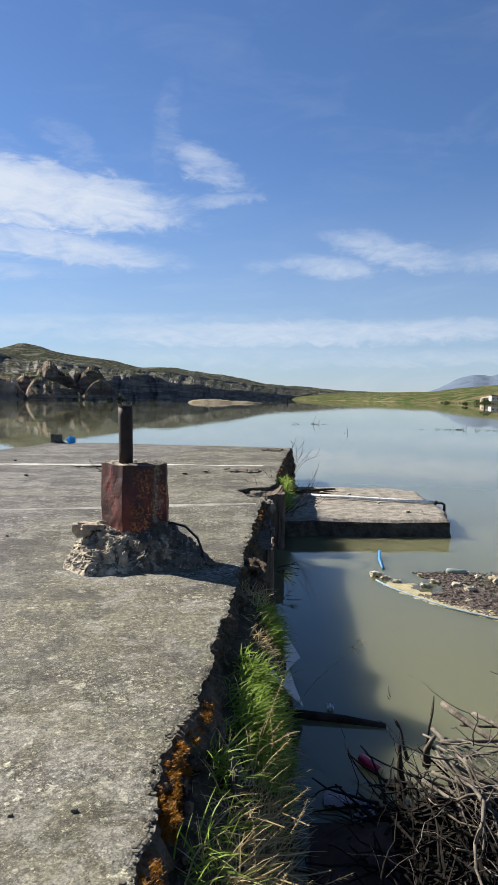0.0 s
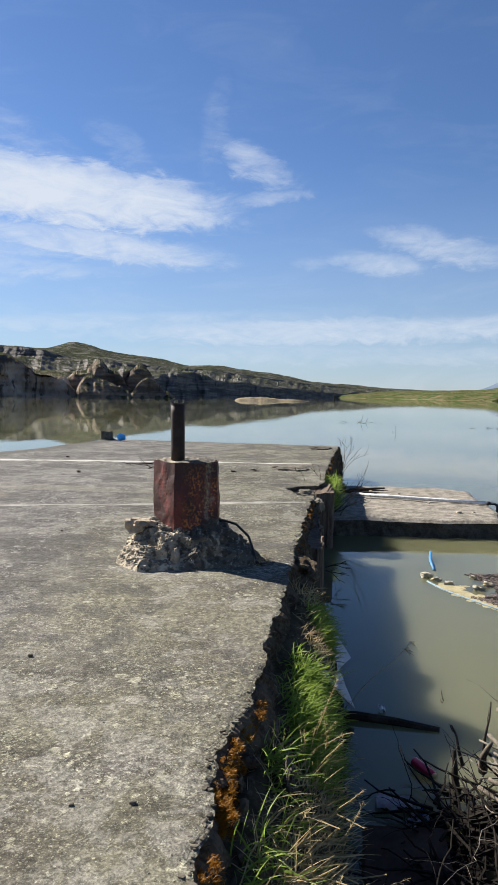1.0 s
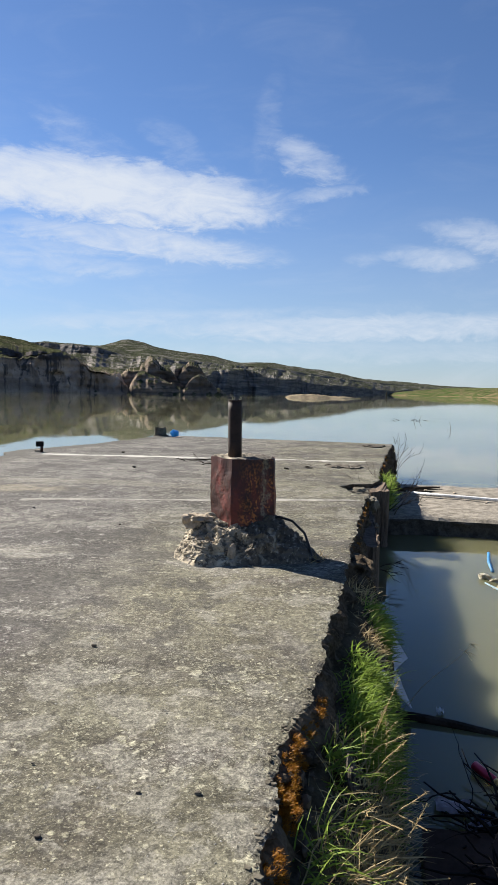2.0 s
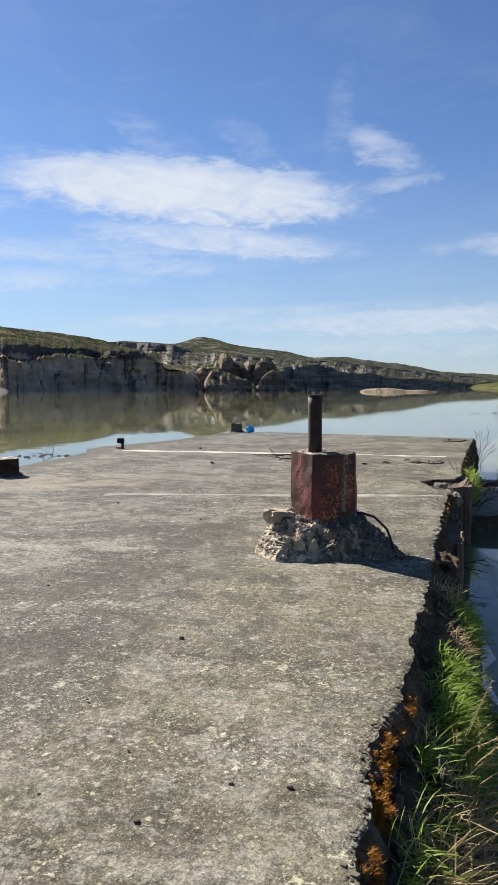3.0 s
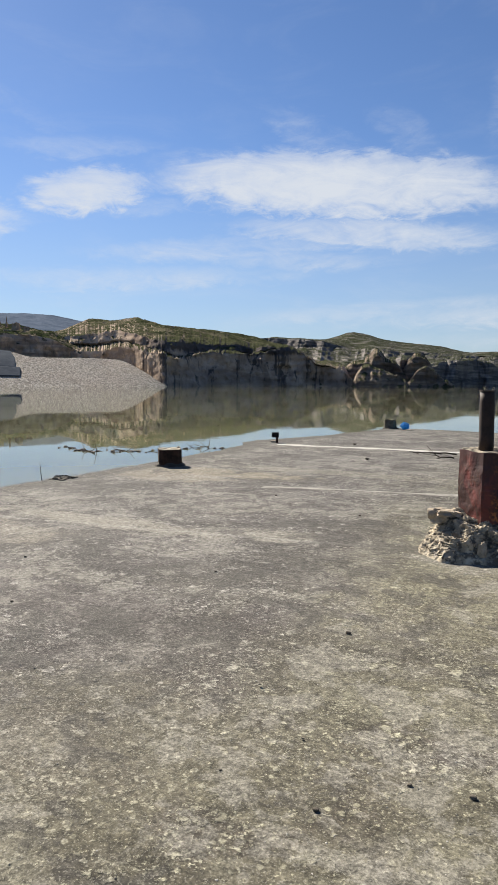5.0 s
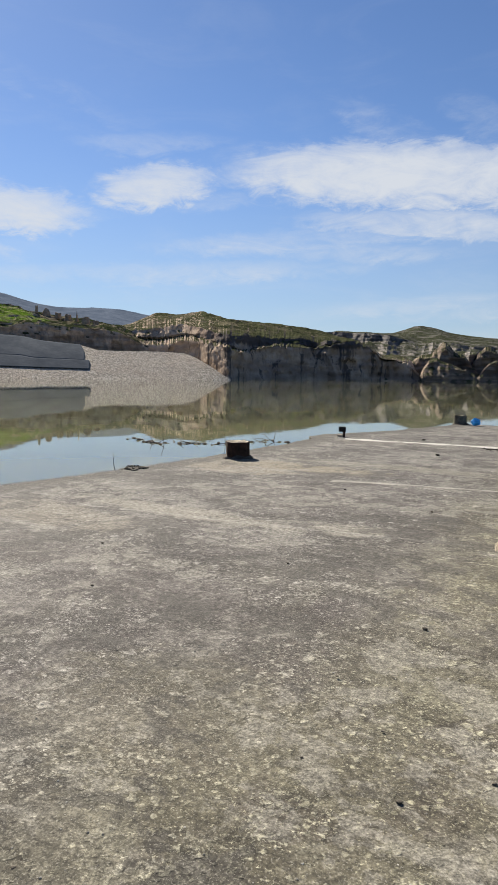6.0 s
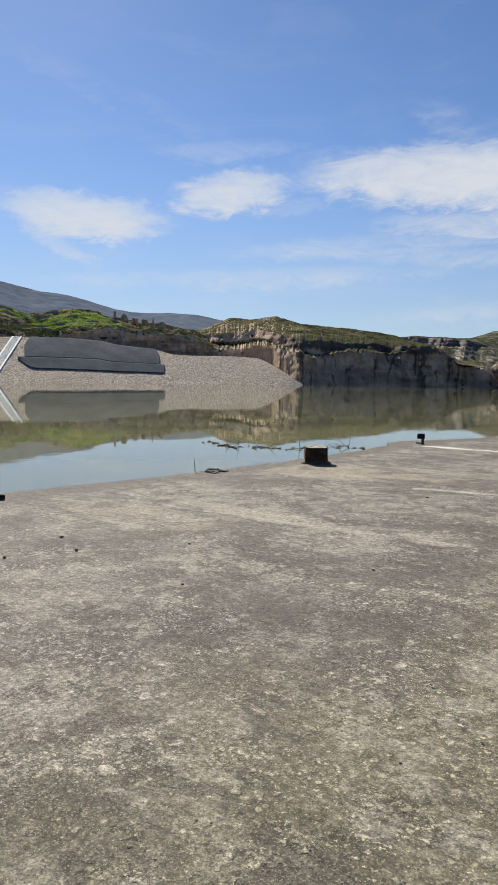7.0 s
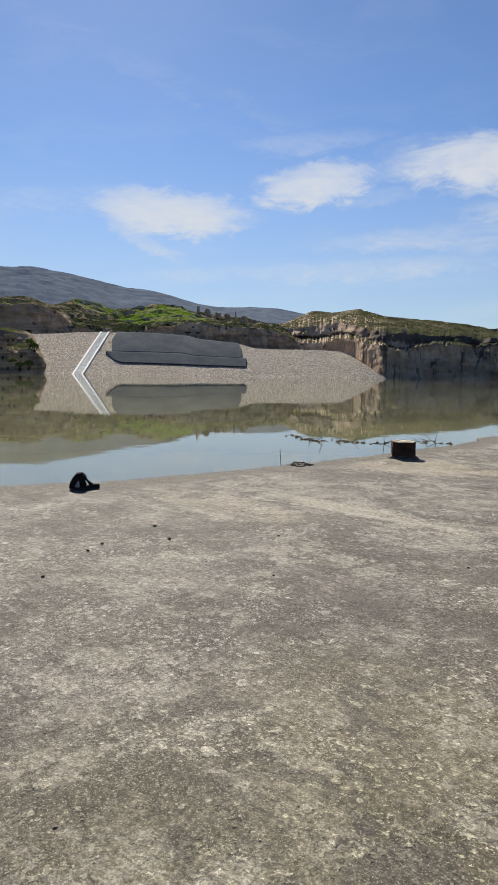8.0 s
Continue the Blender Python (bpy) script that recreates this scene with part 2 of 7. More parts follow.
    bloom = n.span(n.math("ADD", n.noise(n.mapped(p, (1, 1, 1), (2, 71, 0)), 3.6, 9, 0.74, 0.4), n.math("MULTIPLY", n.math("SUBTRACT", vary, 0.5), 0.12)), 0.53, 0.60)
    base = n.mix(n.math("MULTIPLY", bloom, 0.45), base, (0.315, 0.302, 0.268))
    soot = n.span(n.math("ADD", n.noise(n.mapped(p, (1, 1, 1), (23, 37, 0)), 2.7, 9, 0.74, 0.5), n.math("MULTIPLY", n.math("SUBTRACT", 0.5, vary), 0.14)), 0.53, 0.60)
    base = n.mix(n.math("MULTIPLY", soot, 0.68), base, (0.066, 0.062, 0.056))
    line = n.math("SUBTRACT", n.math("SUBTRACT", sep.outputs[1], 5.93), n.math("MULTIPLY", sep.outputs[0], 0.16))
    line = n.math("ADD", line, n.math("MULTIPLY", n.math("SUBTRACT", mid, 0.5), 0.35))
    seam = n.math("MULTIPLY", n.span(n.math("ADD", n.math("ABSOLUTE", line), n.math("MULTIPLY", ragged, 0.09)), 0.00, 0.06, 0.60, 0.0), n.math("MULTIPLY", n.span(sep.outputs[0], -5.9, -5.2), n.span(sep.outputs[0], -2.2, -1.2, 1.0, 0.0)))
    base = n.mix(n.math("MULTIPLY", seam, n.span(fine, 0.38, 0.56, 0.35, 1.0)), base, (0.34, 0.33, 0.305))
    # gravelly strip along the waterside
    rim = n.add("ShaderNodeAttribute")
    rim.attribute_name = "rim"
    shore = n.math("ADD", rim.outputs["Fac"], n.math("MULTIPLY", n.math("SUBTRACT", n.noise(p, 1.6, 7, 0.7, 0.3), 0.5), 1.1))
    base = n.mix(n.span(shore, 0.30, 0.62, 0.85, 0.0), base, (0.080, 0.074, 0.065))
    # salt-and-pepper surface of exposed aggregate, at three sizes
    for scale, low, high, shift in ((24.0, 0.72, 1.22, 13), (58.0, 0.74, 1.20, 29), (118.0, 0.80, 1.16, 43)):
        speckle = n.noise(n.mapped(p, (1, 1, 0.2), (shift, 2 * shift, 0)), scale, 2, 0.6, 0.2)
        base = n.mix(1.0, base, n.span(speckle, 0.36, 0.64, low, high), "MULTIPLY")
    # dark pits
    grit = n.noise(p, 130.0, 2, 0.6)
    base = n.mix(n.span(grit, 0.56, 0.70, 0.0, 0.5), base, (0.36, 0.345, 0.305))
    base = n.mix(n.span(grit, 0.30, 0.44, 0.55, 0.0), base, (0.045, 0.040, 0.034))
    pits = n.span(n.noise(p, 31.0, 4, 0.7), 0.34, 0.41, 1.0, 0.0)
    base = n.mix(n.math("MULTIPLY", pits, 0.45), base, (0.035, 0.031, 0.026))
    base = n.mix(1.0, base, (0.80, 0.785, 0.745), "MULTIPLY")
    n.link(base, bsdf.inputs["Base Color"])
    bsdf.inputs["Roughness"].default_value = 0.92
    bsdf.inputs["Specular IOR Level"].default_value = 0.2
    bump(n, bsdf, n.math("ADD", n.math("ADD", n.math("MULTIPLY", fine, 0.8), n.math("MULTIPLY", grain, 0.35)), n.math("MULTIPLY", pale, 0.45)), 0.8, 0.009)
    return m


def water_material():
    m, n, bsdf = material("turbid_lake_water")
    p = place(n)
    silt = n.noise(p, 0.05, 3, 0.5)
    n.link(n.mix(silt, (0.106, 0.105, 0.055), (0.128, 0.124, 0.068)), bsdf.inputs["Base Color"])
    bsdf.inputs["Roughness"].default_value = 0.015
    bsdf.inputs["IOR"].default_value = 1.333
    bsdf.inputs["Subsurface Weight"].default_value, bsdf.inputs["Subsurface Scale"].default_value = 1.0, 0.6
    bsdf.inputs["Subsurface Radius"].default_value = (1.0, 1.0, 0.7)
    bsdf.subsurface_method = "BURLEY"
    swell = n.noise(n.mapped(p, (0.5, 0.5, 1)), 1.0, 3, 0.5)
    ripple = n.noise(n.mapped(p, (2.2, 2.2, 1)), 1.0, 3, 0.55)
    bump(n, bsdf, n.math("ADD", swell, n.math("MULTIPLY", ripple, 0.25)), 0.12, 0.022)
    return m


def cliff_material(name, pale, dark, green, sward=0.70, strata=0.35, stains=0.6, bushes=0.58, shade_band=None, lawns=(), bareness=0.68):
    """Layered limestone with grass wherever the ground lies flat enough. An optional pair of heights bounds a dark
    band: overhang shade put into the colour.
    """
    m, n, bsdf = material(name)
    geo = n.add("ShaderNodeNewGeometry")
    p = geo.outputs["Position"]
    sep, at = n.add("ShaderNodeSeparateXYZ"), n.add("ShaderNodeSeparateXYZ")
    n.link(geo.outputs["True Normal"], sep.inputs[0])
    n.link(p, at.inputs[0])
    up = sep.outputs[2]
    big, mid, fine = n.noise(p, 0.03, 4, 0.6), n.noise(p, 0.16, 5, 0.65), n.noise(p, 0.8, 4, 0.65)
    layer = n.noise(n.mapped(p, (0.03, 0.03, strata)), 1.0, 5, 0.6, 0.6)
    streak = n.noise(n.mapped(p, (0.22, 0.22, 0.018)), 1.0, 4, 0.65)
    rock = n.mix(n.span(layer, 0.36, 0.64), dark, pale)
    rock = n.mix(n.math("MULTIPLY", n.span(mid, 0.42, 0.68), 0.55), rock, tuple(0.62 * c for c in dark))
    rock = n.mix(n.math("MULTIPLY", n.span(streak, 0.55, 0.64), stains), rock, (0.045, 0.045, 0.047))
    # shade of the overhanging upper wall, painted as a dark band of rock
    if shade_band:
        band = n.math("ADD", at.outputs[2], n.math("MULTIPLY", n.math("SUBTRACT", streak, 0.5), 7.0))
        band = n.math("MULTIPLY", n.span(band, shade_band[0] - 0.8, shade_band[0] + 0.8), n.span(band, shade_band[1] - 2, shade_band[1] + 2, 1.0, 0.0))
        band = n.math("MULTIPLY", band, n.span(at.outputs[0], -176.0, -162.0))
        rock = n.mix(n.math("MULTIPLY", band, 0.85), rock, (0.050, 0.050, 0.056))
    meadow = n.mix(n.span(mid, 0.38, 0.64), green, tuple(0.55 * c for c in green))
    meadow = n.mix(n.math("MULTIPLY", n.span(fine, 0.46, 0.68), 0.45), meadow, (0.115, 0.105, 0.068))
    scrub = n.span(n.math("ADD", n.noise(p, 0.33, 4, 0.65), n.math("MULTIPLY", n.math("SUBTRACT", big, 0.5), 0.6)), bushes, bushes + 0.06)
    meadow = n.mix(n.math("MULTIPLY", scrub, 0.85), meadow, (0.022, 0.027, 0.015))
    for x, y, rx, ry, colour in lawns:
        du, dv = n.math("DIVIDE", n.math("SUBTRACT", at.outputs[0], x), rx), n.math("DIVIDE", n.math("SUBTRACT", at.outputs[1], y), ry)
        d = n.math("ADD", n.math("ADD", n.math("MULTIPLY", du, du), n.math("MULTIPLY", dv, dv)), n.math("MULTIPLY", n.math("SUBTRACT", mid, 0.5), 2.4))
        meadow = n.mix(n.span(d, 0.7, 1.1, 0.92, 0.0), meadow, colour)
    cover = n.span(n.math("ADD", up, n.math("MULTIPLY", n.math("SUBTRACT", big, 0.5), 0.45)), sward - 0.08, sward + 0.08)
    bare = n.span(n.math("ADD", n.math("MULTIPLY", n.noise(p, 0.085, 7, 0.70, 0.5), 0.75), n.math("MULTIPLY", fine, 0.25)), 0.495, 0.555)
    cover = n.math("MULTIPLY", cover, n.math("SUBTRACT", 1.0, n.math("MULTIPLY", bare, bareness)))
    n.link(n.mix(cover, rock, meadow), bsdf.inputs["Base Color"])
    bsdf.inputs["Roughness"].default_value = 1.0
    bsdf.inputs["Specular IOR Level"].default_value = 0.0
    bump(n, bsdf, n.math("ADD", mid, n.math("MULTIPLY", fine, 0.5)), 0.8, 1.6)
    return m


MAT_CONCRETE = concrete_material()
MAT_WATER = water_material()
MAT_GORGE = cliff_material("gorge_limestone", (0.47, 0.375, 0.29), (0.25, 0.195, 0.155), (0.050, 0.056, 0.028), 0.84, 0.10, 0.85, 0.62, (13.5, 24.0), (), 0.18)
MAT_HILL = cliff_material("hill_limestone", (0.235, 0.212, 0.190), (0.095, 0.093, 0.092), (0.042, 0.048, 0.030), 0.86, 0.55, 0.25, 0.58, None, (), 0.62)
MAT_HEAD = cliff_material("headland_limestone", (0.29, 0.232, 0.178), (0.105, 0.086, 0.070), (0.036, 0.044, 0.022), 0.76, 0.30, 0.45, 0.60, None, (), 0.35)
MAT_CRAG = cliff_material("dark_terraced_rock", (0.36, 0.29, 0.21), (0.15, 0.12, 0.09), (0.040, 0.052, 0.020), 0.84, 0.5, 0.4, 0.48, None, (), 0.6)
MAT_PLATEAU = cliff_material("plateau_rock", (0.44, 0.355, 0.275), (0.27, 0.215, 0.165), (0.032, 0.042, 0.018), 0.76, 0.3, 0.30, 0.47, None, ((-285, 214, 24, 26, (0.075, 0.125, 0.016)), (-322, 196, 16, 14, (0.065, 0.105, 0.016))), 0.34)
# Blue of the distance haze is put into both mountain base colours.
MAT_MOUNTAIN = simple("hazed_mountain_scrub", (0.070, 0.090, 0.122), (0.128, 0.152, 0.192), 0.022, 1.0, 0, 2.0, (1, 1, 2.5))
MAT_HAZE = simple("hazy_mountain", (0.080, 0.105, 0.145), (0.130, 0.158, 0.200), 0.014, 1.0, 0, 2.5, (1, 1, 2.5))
MAT_FIELD = cliff_material("green_fields", (0.22, 0.155, 0.10), (0.15, 0.105, 0.07), (0.042, 0.080, 0.018), 0.93, 0.2, 0.0)
MAT_FAINT = simple("worn_joint_mortar", (0.13, 0.122, 0.104), (0.36, 0.34, 0.295), 3.0, 0.92, 0, 0.006)
MAT_JOINT = simple("pale_joint_mortar", (0.24, 0.228, 0.20), (0.52, 0.50, 0.45), 5.0, 0.9, 0, 0.006)
MAT_OLDCON = simple("rough_old_concrete", (0.045, 0.038, 0.028), (0.20, 0.178, 0.135), 7.0, 0.95, 0, 0.03)
# Slab edge and pier sides take darker colours than the tops.
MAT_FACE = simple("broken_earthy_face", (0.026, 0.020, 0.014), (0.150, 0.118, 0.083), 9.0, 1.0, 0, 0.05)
MAT_DARKCON = simple("dark_concrete", (0.032, 0.028, 0.022), (0.11, 0.096, 0.076), 5.0, 0.9, 0, 0.03)
MAT_PILE = simple("ribbed_weathered_wall", (0.035, 0.026, 0.019), (0.18, 0.135, 0.098), 5.0, 0.95, 0, 0.03, (4.0, 4.0, 0.5))
MAT_SOIL = simple("bank_soil", (0.035, 0.028, 0.018), (0.11, 0.088, 0.055), 9.0, 1.0, 0, 0.03)


# ---- mesh helpers ----
def mesh_of(name, verts, faces, mat, smooth=False):
    me = bpy.data.meshes.new(name)
    me.from_pydata(verts, [], faces)
    me.materials.append(mat)
    if smooth:
        me.polygons.foreach_set("use_smooth", [True] * len(me.polygons))
    me.update()
    return me


def grid_faces(rows, cols, loop=False):
    r, c = np.meshgrid(np.arange(rows - 1), np.arange(cols if loop else cols - 1), indexing="ij")
    a = (r * cols + c).ravel()
    b = (r * cols + (c + 1) % cols).ravel()
    return np.stack([a, b, b + cols, a + cols], 1).tolist()


def part(name, bm, mat, parent, label=""):
    """Links a bmesh (or a mesh) as one mesh object under a thing or a part."""
    if isinstance(bm, bmesh.types.BMesh):
        me = bpy.data.meshes.new(name)
        bm.to_mesh(me), bm.free()
        me.materials.append(mat)
    else:
        me = bm
    ob = new(name, me)
    ob.parent = parent
    return tagged(ob, label)


def lattice(ix, iy, iz):
    h = (ix * 374761393 + iy * 668265263 + iz * 1274126177).astype(np.int64) & 0xFFFFFFFF
    h = ((h ^ (h >> 13)) * 1103515245) & 0xFFFFFFFF
    return ((h ^ (h >> 16)) & 0xFFFF) / 32767.5 - 1.0


def value_noise(x, y, z):
    xi, yi, zi = (np.floor(v).astype(np.int64) for v in (x, y, z))
    u, v, w = ((s - np.floor(s)) for s in (x, y, z))
    u, v, w = (s * s * (3 - 2 * s) for s in (u, v, w))
    total = 0.0
    for dx in (0, 1):
        for dy in (0, 1):
            for dz in (0, 1):
                weight = (u if dx else 1 - u) * (v if dy else 1 - v) * (w if dz else 1 - w)
                total = total + weight * lattice(xi + dx, yi + dy, zi + dz)
    return total


def fbm(x, y, z=0.0, scale=1.0, octaves=4, rough=0.5):
    x, y, z = np.broadcast_arrays(np.asarray(x, float), np.asarray(y, float), np.asarray(z, float))
    total, amp, s = 0.0, 1.0, scale
    for k in range(octaves):
        total = total + amp * value_noise(x * s + 17.3 * k, y * s - 9.1 * k, z * s + 5.7 * k)
        amp, s = amp * rough, s * 2.03
    return total


EYE = 1.41


def curve(knots, at):
    """Smooth curve through (bearing, value) knots."""
    ks = sorted(knots)
    xs, ys = np.array([k[0] for k in ks]), np.array([k[1] for k in ks])
    f = np.interp(at, xs, ys)
    width = 0.35
    for shift in (-2, -1, 1, 2):
        f = f + np.interp(at + shift * width / 2, xs, ys)
    return f / 5


def land(name, start, stop, step, nodes, mat, label, category="hillside", seed=0.0, grain=1.0, spur=0.0, ragged=0.0):
    """A body of land seen across the water. nodes, from the shore backwards: (distance curve, height curve in degrees or ('z', metres), steps, rough in, rough up)."""
    b = np.arange(start, stop + step / 2, step)
    rows = []
    for k, (far, high, count, rough_in, rough_up) in enumerate(nodes):
        r = curve(far, b)
        jag = 0.05 * rough_in / 3 * (fbm(b * 1.3, seed + 2.0 * k, 0, 1.0, 2, 0.5) if k and grain == 1 and rough_in > 2.9 else 0.0)
        jag = jag + ragged * {1: 1.0, 2: 0.7, 3: 0.4}.get(k, 0.0) * (1 - 2 * np.abs(fbm(b, seed + 9.0, 0, 2.4, 4, 0.6)))
        z = np.full_like(b, high[1]) if high[0] == "z" else EYE + r * np.tan(np.radians(curve(high, b) + jag))
        if k:
            for s in range(1, count + 1):
                f = s / count
                rows.append((r0 + (r - r0) * f, z0 + (z - z0) * f, rough_in, rough_up))
        else:
            rows.append((r, z, rough_in, rough_up))
        r0, z0 = r, z
    rr, zz = np.array([q[0] for q in rows]), np.array([q[1] for q in rows])
    ri, ru = np.array([[q[2]] for q in rows]), np.array([[q[3]] for q in rows])
    rad = np.radians(b)[None, :]
    x, y = -np.sin(rad) * rr, np.cos(rad) * rr
    big = fbm(x + seed, y, zz * 0.5, 1 / 22 / grain, 3, 0.55)
    small = fbm(x, y + seed, zz, 1 / 5.0 / grain, 3, 0.6)
    ledge = np.abs(((zz / 3.1 / grain + 0.6 * fbm(x, y, 0, 1 / 30, 2)) % 1.0) - 0.5) * 2 - 0.5
    arc = np.radians(b)[None, :] * np.mean(rr) / grain
    flute = 1 - 2 * np.abs(fbm(arc + seed, zz * 0.7 / grain, 4.0, 1 / 16, 4, 0.6))
    steep = np.clip((ri - 2.6) / 0.5, 0, 1)
    bay = 9.0 * fbm(arc + seed, 11.0, 0, 1 / 42, 3, 0.5) if grain == 1 else 0.0
    push = ri * (0.85 * big + (0.60 - 0.34 * steep) * small + (0.45 - 0.25 * steep) * ledge - 0.75 * flute * steep)
    rib = 1 - 2 * np.abs(fbm(arc * 1.0 + 3 * seed + 0.35 * zz, 6.0, zz * 0.25, 1 / 34, 4, 0.55))
    rr = rr + push + bay * (zz > WATER - 5) - spur * rib * np.clip((ri - 1.3) / 1.0, 0, 1)
    zz = zz + ru * (0.8 * fbm(x, y + seed, 0, 1 / 30 / grain, 3, 0.5) + 0.35 * fbm(x, y, 3.0, 1 / 6.0 / grain, 3, 0.6))
    x, y = -np.sin(rad) * rr, np.cos(rad) * rr
    verts = np.stack([x, y, zz], -1).reshape(-1, 3)
    me = mesh_of(name, verts.tolist(), grid_faces(len(rows), len(b)), mat)
    return tagged(new(name, me), label, category, kind="structure")

# ---- water, far land ----
def build_water():
    n, m = 96, 30
    verts, radii = [], np.geomspace(0.5, 4200, m)
    for r in radii:
        for k in range(n):
            verts.append((r * math.cos(2 * math.pi * k / n), 8 + r * math.sin(2 * math.pi * k / n), WATER))
    verts.append((0, 8, WATER))
    faces = grid_faces(m, n, True) + [(len(verts) - 1, (k + 1) % n, k) for k in range(n)]
    tagged(new("water", mesh_of("water", verts, faces, MAT_WATER, True)), "still olive-brown lake water mirroring cliffs and sky", "water", kind="structure")


build_water()
DEEP = ("z", WATER - 2.0)

GORGE_SHORE = [(44, 342), (40, 322), (38.3, 312), (34.5, 262), (33.5, 268), (31, 285), (27, 300), (23.5, 300), (21.5, 306), (19, 318)]
land("cliff_gorge", 18.5, 45, 0.07, [
    (GORGE_SHORE, DEEP, 1, 0.5, 0),
    ([(b, r + 3) for b, r in GORGE_SHORE], [(44, 2.2), (40, 2.4), (38.2, 2.7), (36, 2.5), (34.5, 2.2), (33, 1.6), (31, 2.25), (28.5, 2.3), (27.4, 2.15), (25, 2.65), (23.8, 2.8), (23.2, 2.5), (22.5, 2.05), (21.9, 1.65), (21.6, 1.35), (21.4, 0.95), (20.6, 1.2), (19.6, 1.05), (18.9, 0.8), (18.5, -0.3)], 22, 3.4, 0),
    ([(b, r + 16) for b, r in GORGE_SHORE], [(44, 2.8), (40, 3.0), (38.2, 3.3), (36, 2.75), (34.5, 2.35), (33, 1.8), (31, 2.4), (28.5, 2.45), (27.4, 2.35), (25, 2.75), (23.8, 2.82), (23.2, 2.55), (22.5, 2.15), (21.9, 1.75), (21.4, 1.25), (20.6, 1.3), (19.6, 1.15), (18.9, 0.9), (18.5, -0.3)], 6, 2.0, 1.2),
    ([(b, r + 20) for b, r in GORGE_SHORE], [(44, 3.2), (40, 3.9), (38.2, 4.1), (36, 3.5), (34.5, 3.2), (33, 3.1), (31, 3.1), (28.5, 3.05), (27.4, 2.85), (25, 2.95), (23.8, 2.86), (23.2, 2.6), (22.5, 2.2), (21.9, 1.8), (21.4, 1.4), (20.6, 1.45), (19.6, 1.3), (18.9, 1.0), (18.5, -0.3)], 16, 4.0, 0),
    ([(b, r + 105) for b, r in GORGE_SHORE], [(45, 3.6), (43, 4.1), (42.1, 4.55), (40.6, 5.2), (38.5, 5.02), (36.7, 5.12), (34.9, 4.82), (31.7, 4.45), (30, 4.24), (28.5, 4.0), (25.8, 3.4), (24, 3.0), (23.3, 2.65), (22.6, 2.3), (21.9, 1.9), (21.4, 1.65), (20.6, 1.7), (19.6, 1.5), (18.9, 1.1), (18.5, -0.3)], 30, 1.2, 1.4),
    ([(b, r + 150) for b, r in GORGE_SHORE], DEEP, 4, 0, 0),
], MAT_GORGE, "sheer layered limestone cliffs with stains and a grassy top above the lake", "cliff", 3.0, 1.0, 1.5, 0.12)

HILL_SHORE = [(28, 420), (25, 380), (21.6, 350), (16.7, 350), (12, 385), (7.5, 440), (3, 560), (0, 720), (-3.4, 960), (-9, 1200), (-14, 1400)]
land("cliff_far_bank", -14, 28, 0.07, [
    (HILL_SHORE, DEEP, 1, 0.5, 0),
    ([(b, r + 5) for b, r in HILL_SHORE], [(28, 1.2), (24, 1.1), (21.6, 0.95), (18.7, 0.6), (17.3, 1.35), (16.2, 0.8), (15.2, 1.7), (14, 1.8), (13, 0.9), (11.5, 1.3), (9.5, 1.75), (8.5, 1.8), (7, 1.3), (5.5, 0.9), (4.4, 1.15), (2.5, 0.65), (0, 0.55), (-3, 0.25), (-9, 0.12), (-14, 0.1)], 16, 3.2, 0),
    ([(b, r + 150) for b, r in HILL_SHORE], [(28, 3.0), (25.5, 2.9), (22, 2.75), (19.5, 2.75), (18.7, 2.3), (17, 2.7), (15, 2.4), (13, 2.35), (11.3, 2.15), (9.3, 2.05), (6.9, 2.0), (3.5, 1.5), (-1.2, 0.95), (-5.7, 0.62), (-9, 0.4), (-14, 0.3)], 26, 2.2, 2.6),
    ([(b, r + 157) for b, r in HILL_SHORE], [(28, 3.4), (25.6, 3.7), (24, 3.6), (22.6, 3.55), (20.8, 3.3), (19.5, 2.9), (18.7, 2.5), (17, 2.85), (15, 2.55), (13, 2.45), (11.3, 2.3), (9.3, 2.15), (6.9, 2.1), (3.5, 1.6), (-1.2, 1.0), (-5.7, 0.65), (-9, 0.42), (-14, 0.3)], 6, 2.0, 0.5),
    ([(b, r + 360) for b, r in HILL_SHORE], [(28, 3.4), (25.8, 3.55), (25.5, 3.76), (22.6, 3.6), (20.8, 3.5), (19.8, 3.86), (18.7, 4.25), (17.6, 4.0), (16.1, 3.5), (13.5, 3.2), (11.3, 2.85), (9.3, 2.4), (8.2, 2.45), (6.9, 2.48), (5.2, 2.25), (3.5, 2.0), (2, 1.9), (-1.2, 1.22), (-2.8, 1.08), (-5.7, 0.92), (-7.6, 0.72), (-12.3, 0.55), (-14, 0.4)], 30, 1.0, 0.9),
    ([(b, r + 460) for b, r in HILL_SHORE], DEEP, 3, 0, 0),
], MAT_HILL, "eroded pale rock slopes with patchy grass beside the lake", "hillside", 40.0, 1.0, 9.0)


def headland(start, stop, far, crest, mat, label, seed):
    """A rock spur that stands out of the far bank into the water."""
    shore = [(start, far), (stop, far)]
    at = np.arange(start, stop + 0.05, 0.1)
    lift = np.interp(at, *zip(*sorted(crest))) + 0.50 * fbm(at, seed, 0, 2.2, 4, 0.6)
    crest = list(zip(at.tolist(), lift.tolist()))
    land("cliff_headland", start, stop, 0.05, [
        (shore, DEEP, 1, 0.5, 0),
        ([(b, r + 6) for b, r in shore], [(b, e * 0.86 - 0.04) for b, e in crest], 22, 3.2, 0),
        ([(b, r + 22) for b, r in shore], crest, 10, 3.0, 1.7),
        ([(b, r + 60) for b, r in shore], DEEP, 4, 0.5, 0),
    ], mat, label, "cliff", seed, 1.0, 3.0, 0.03)


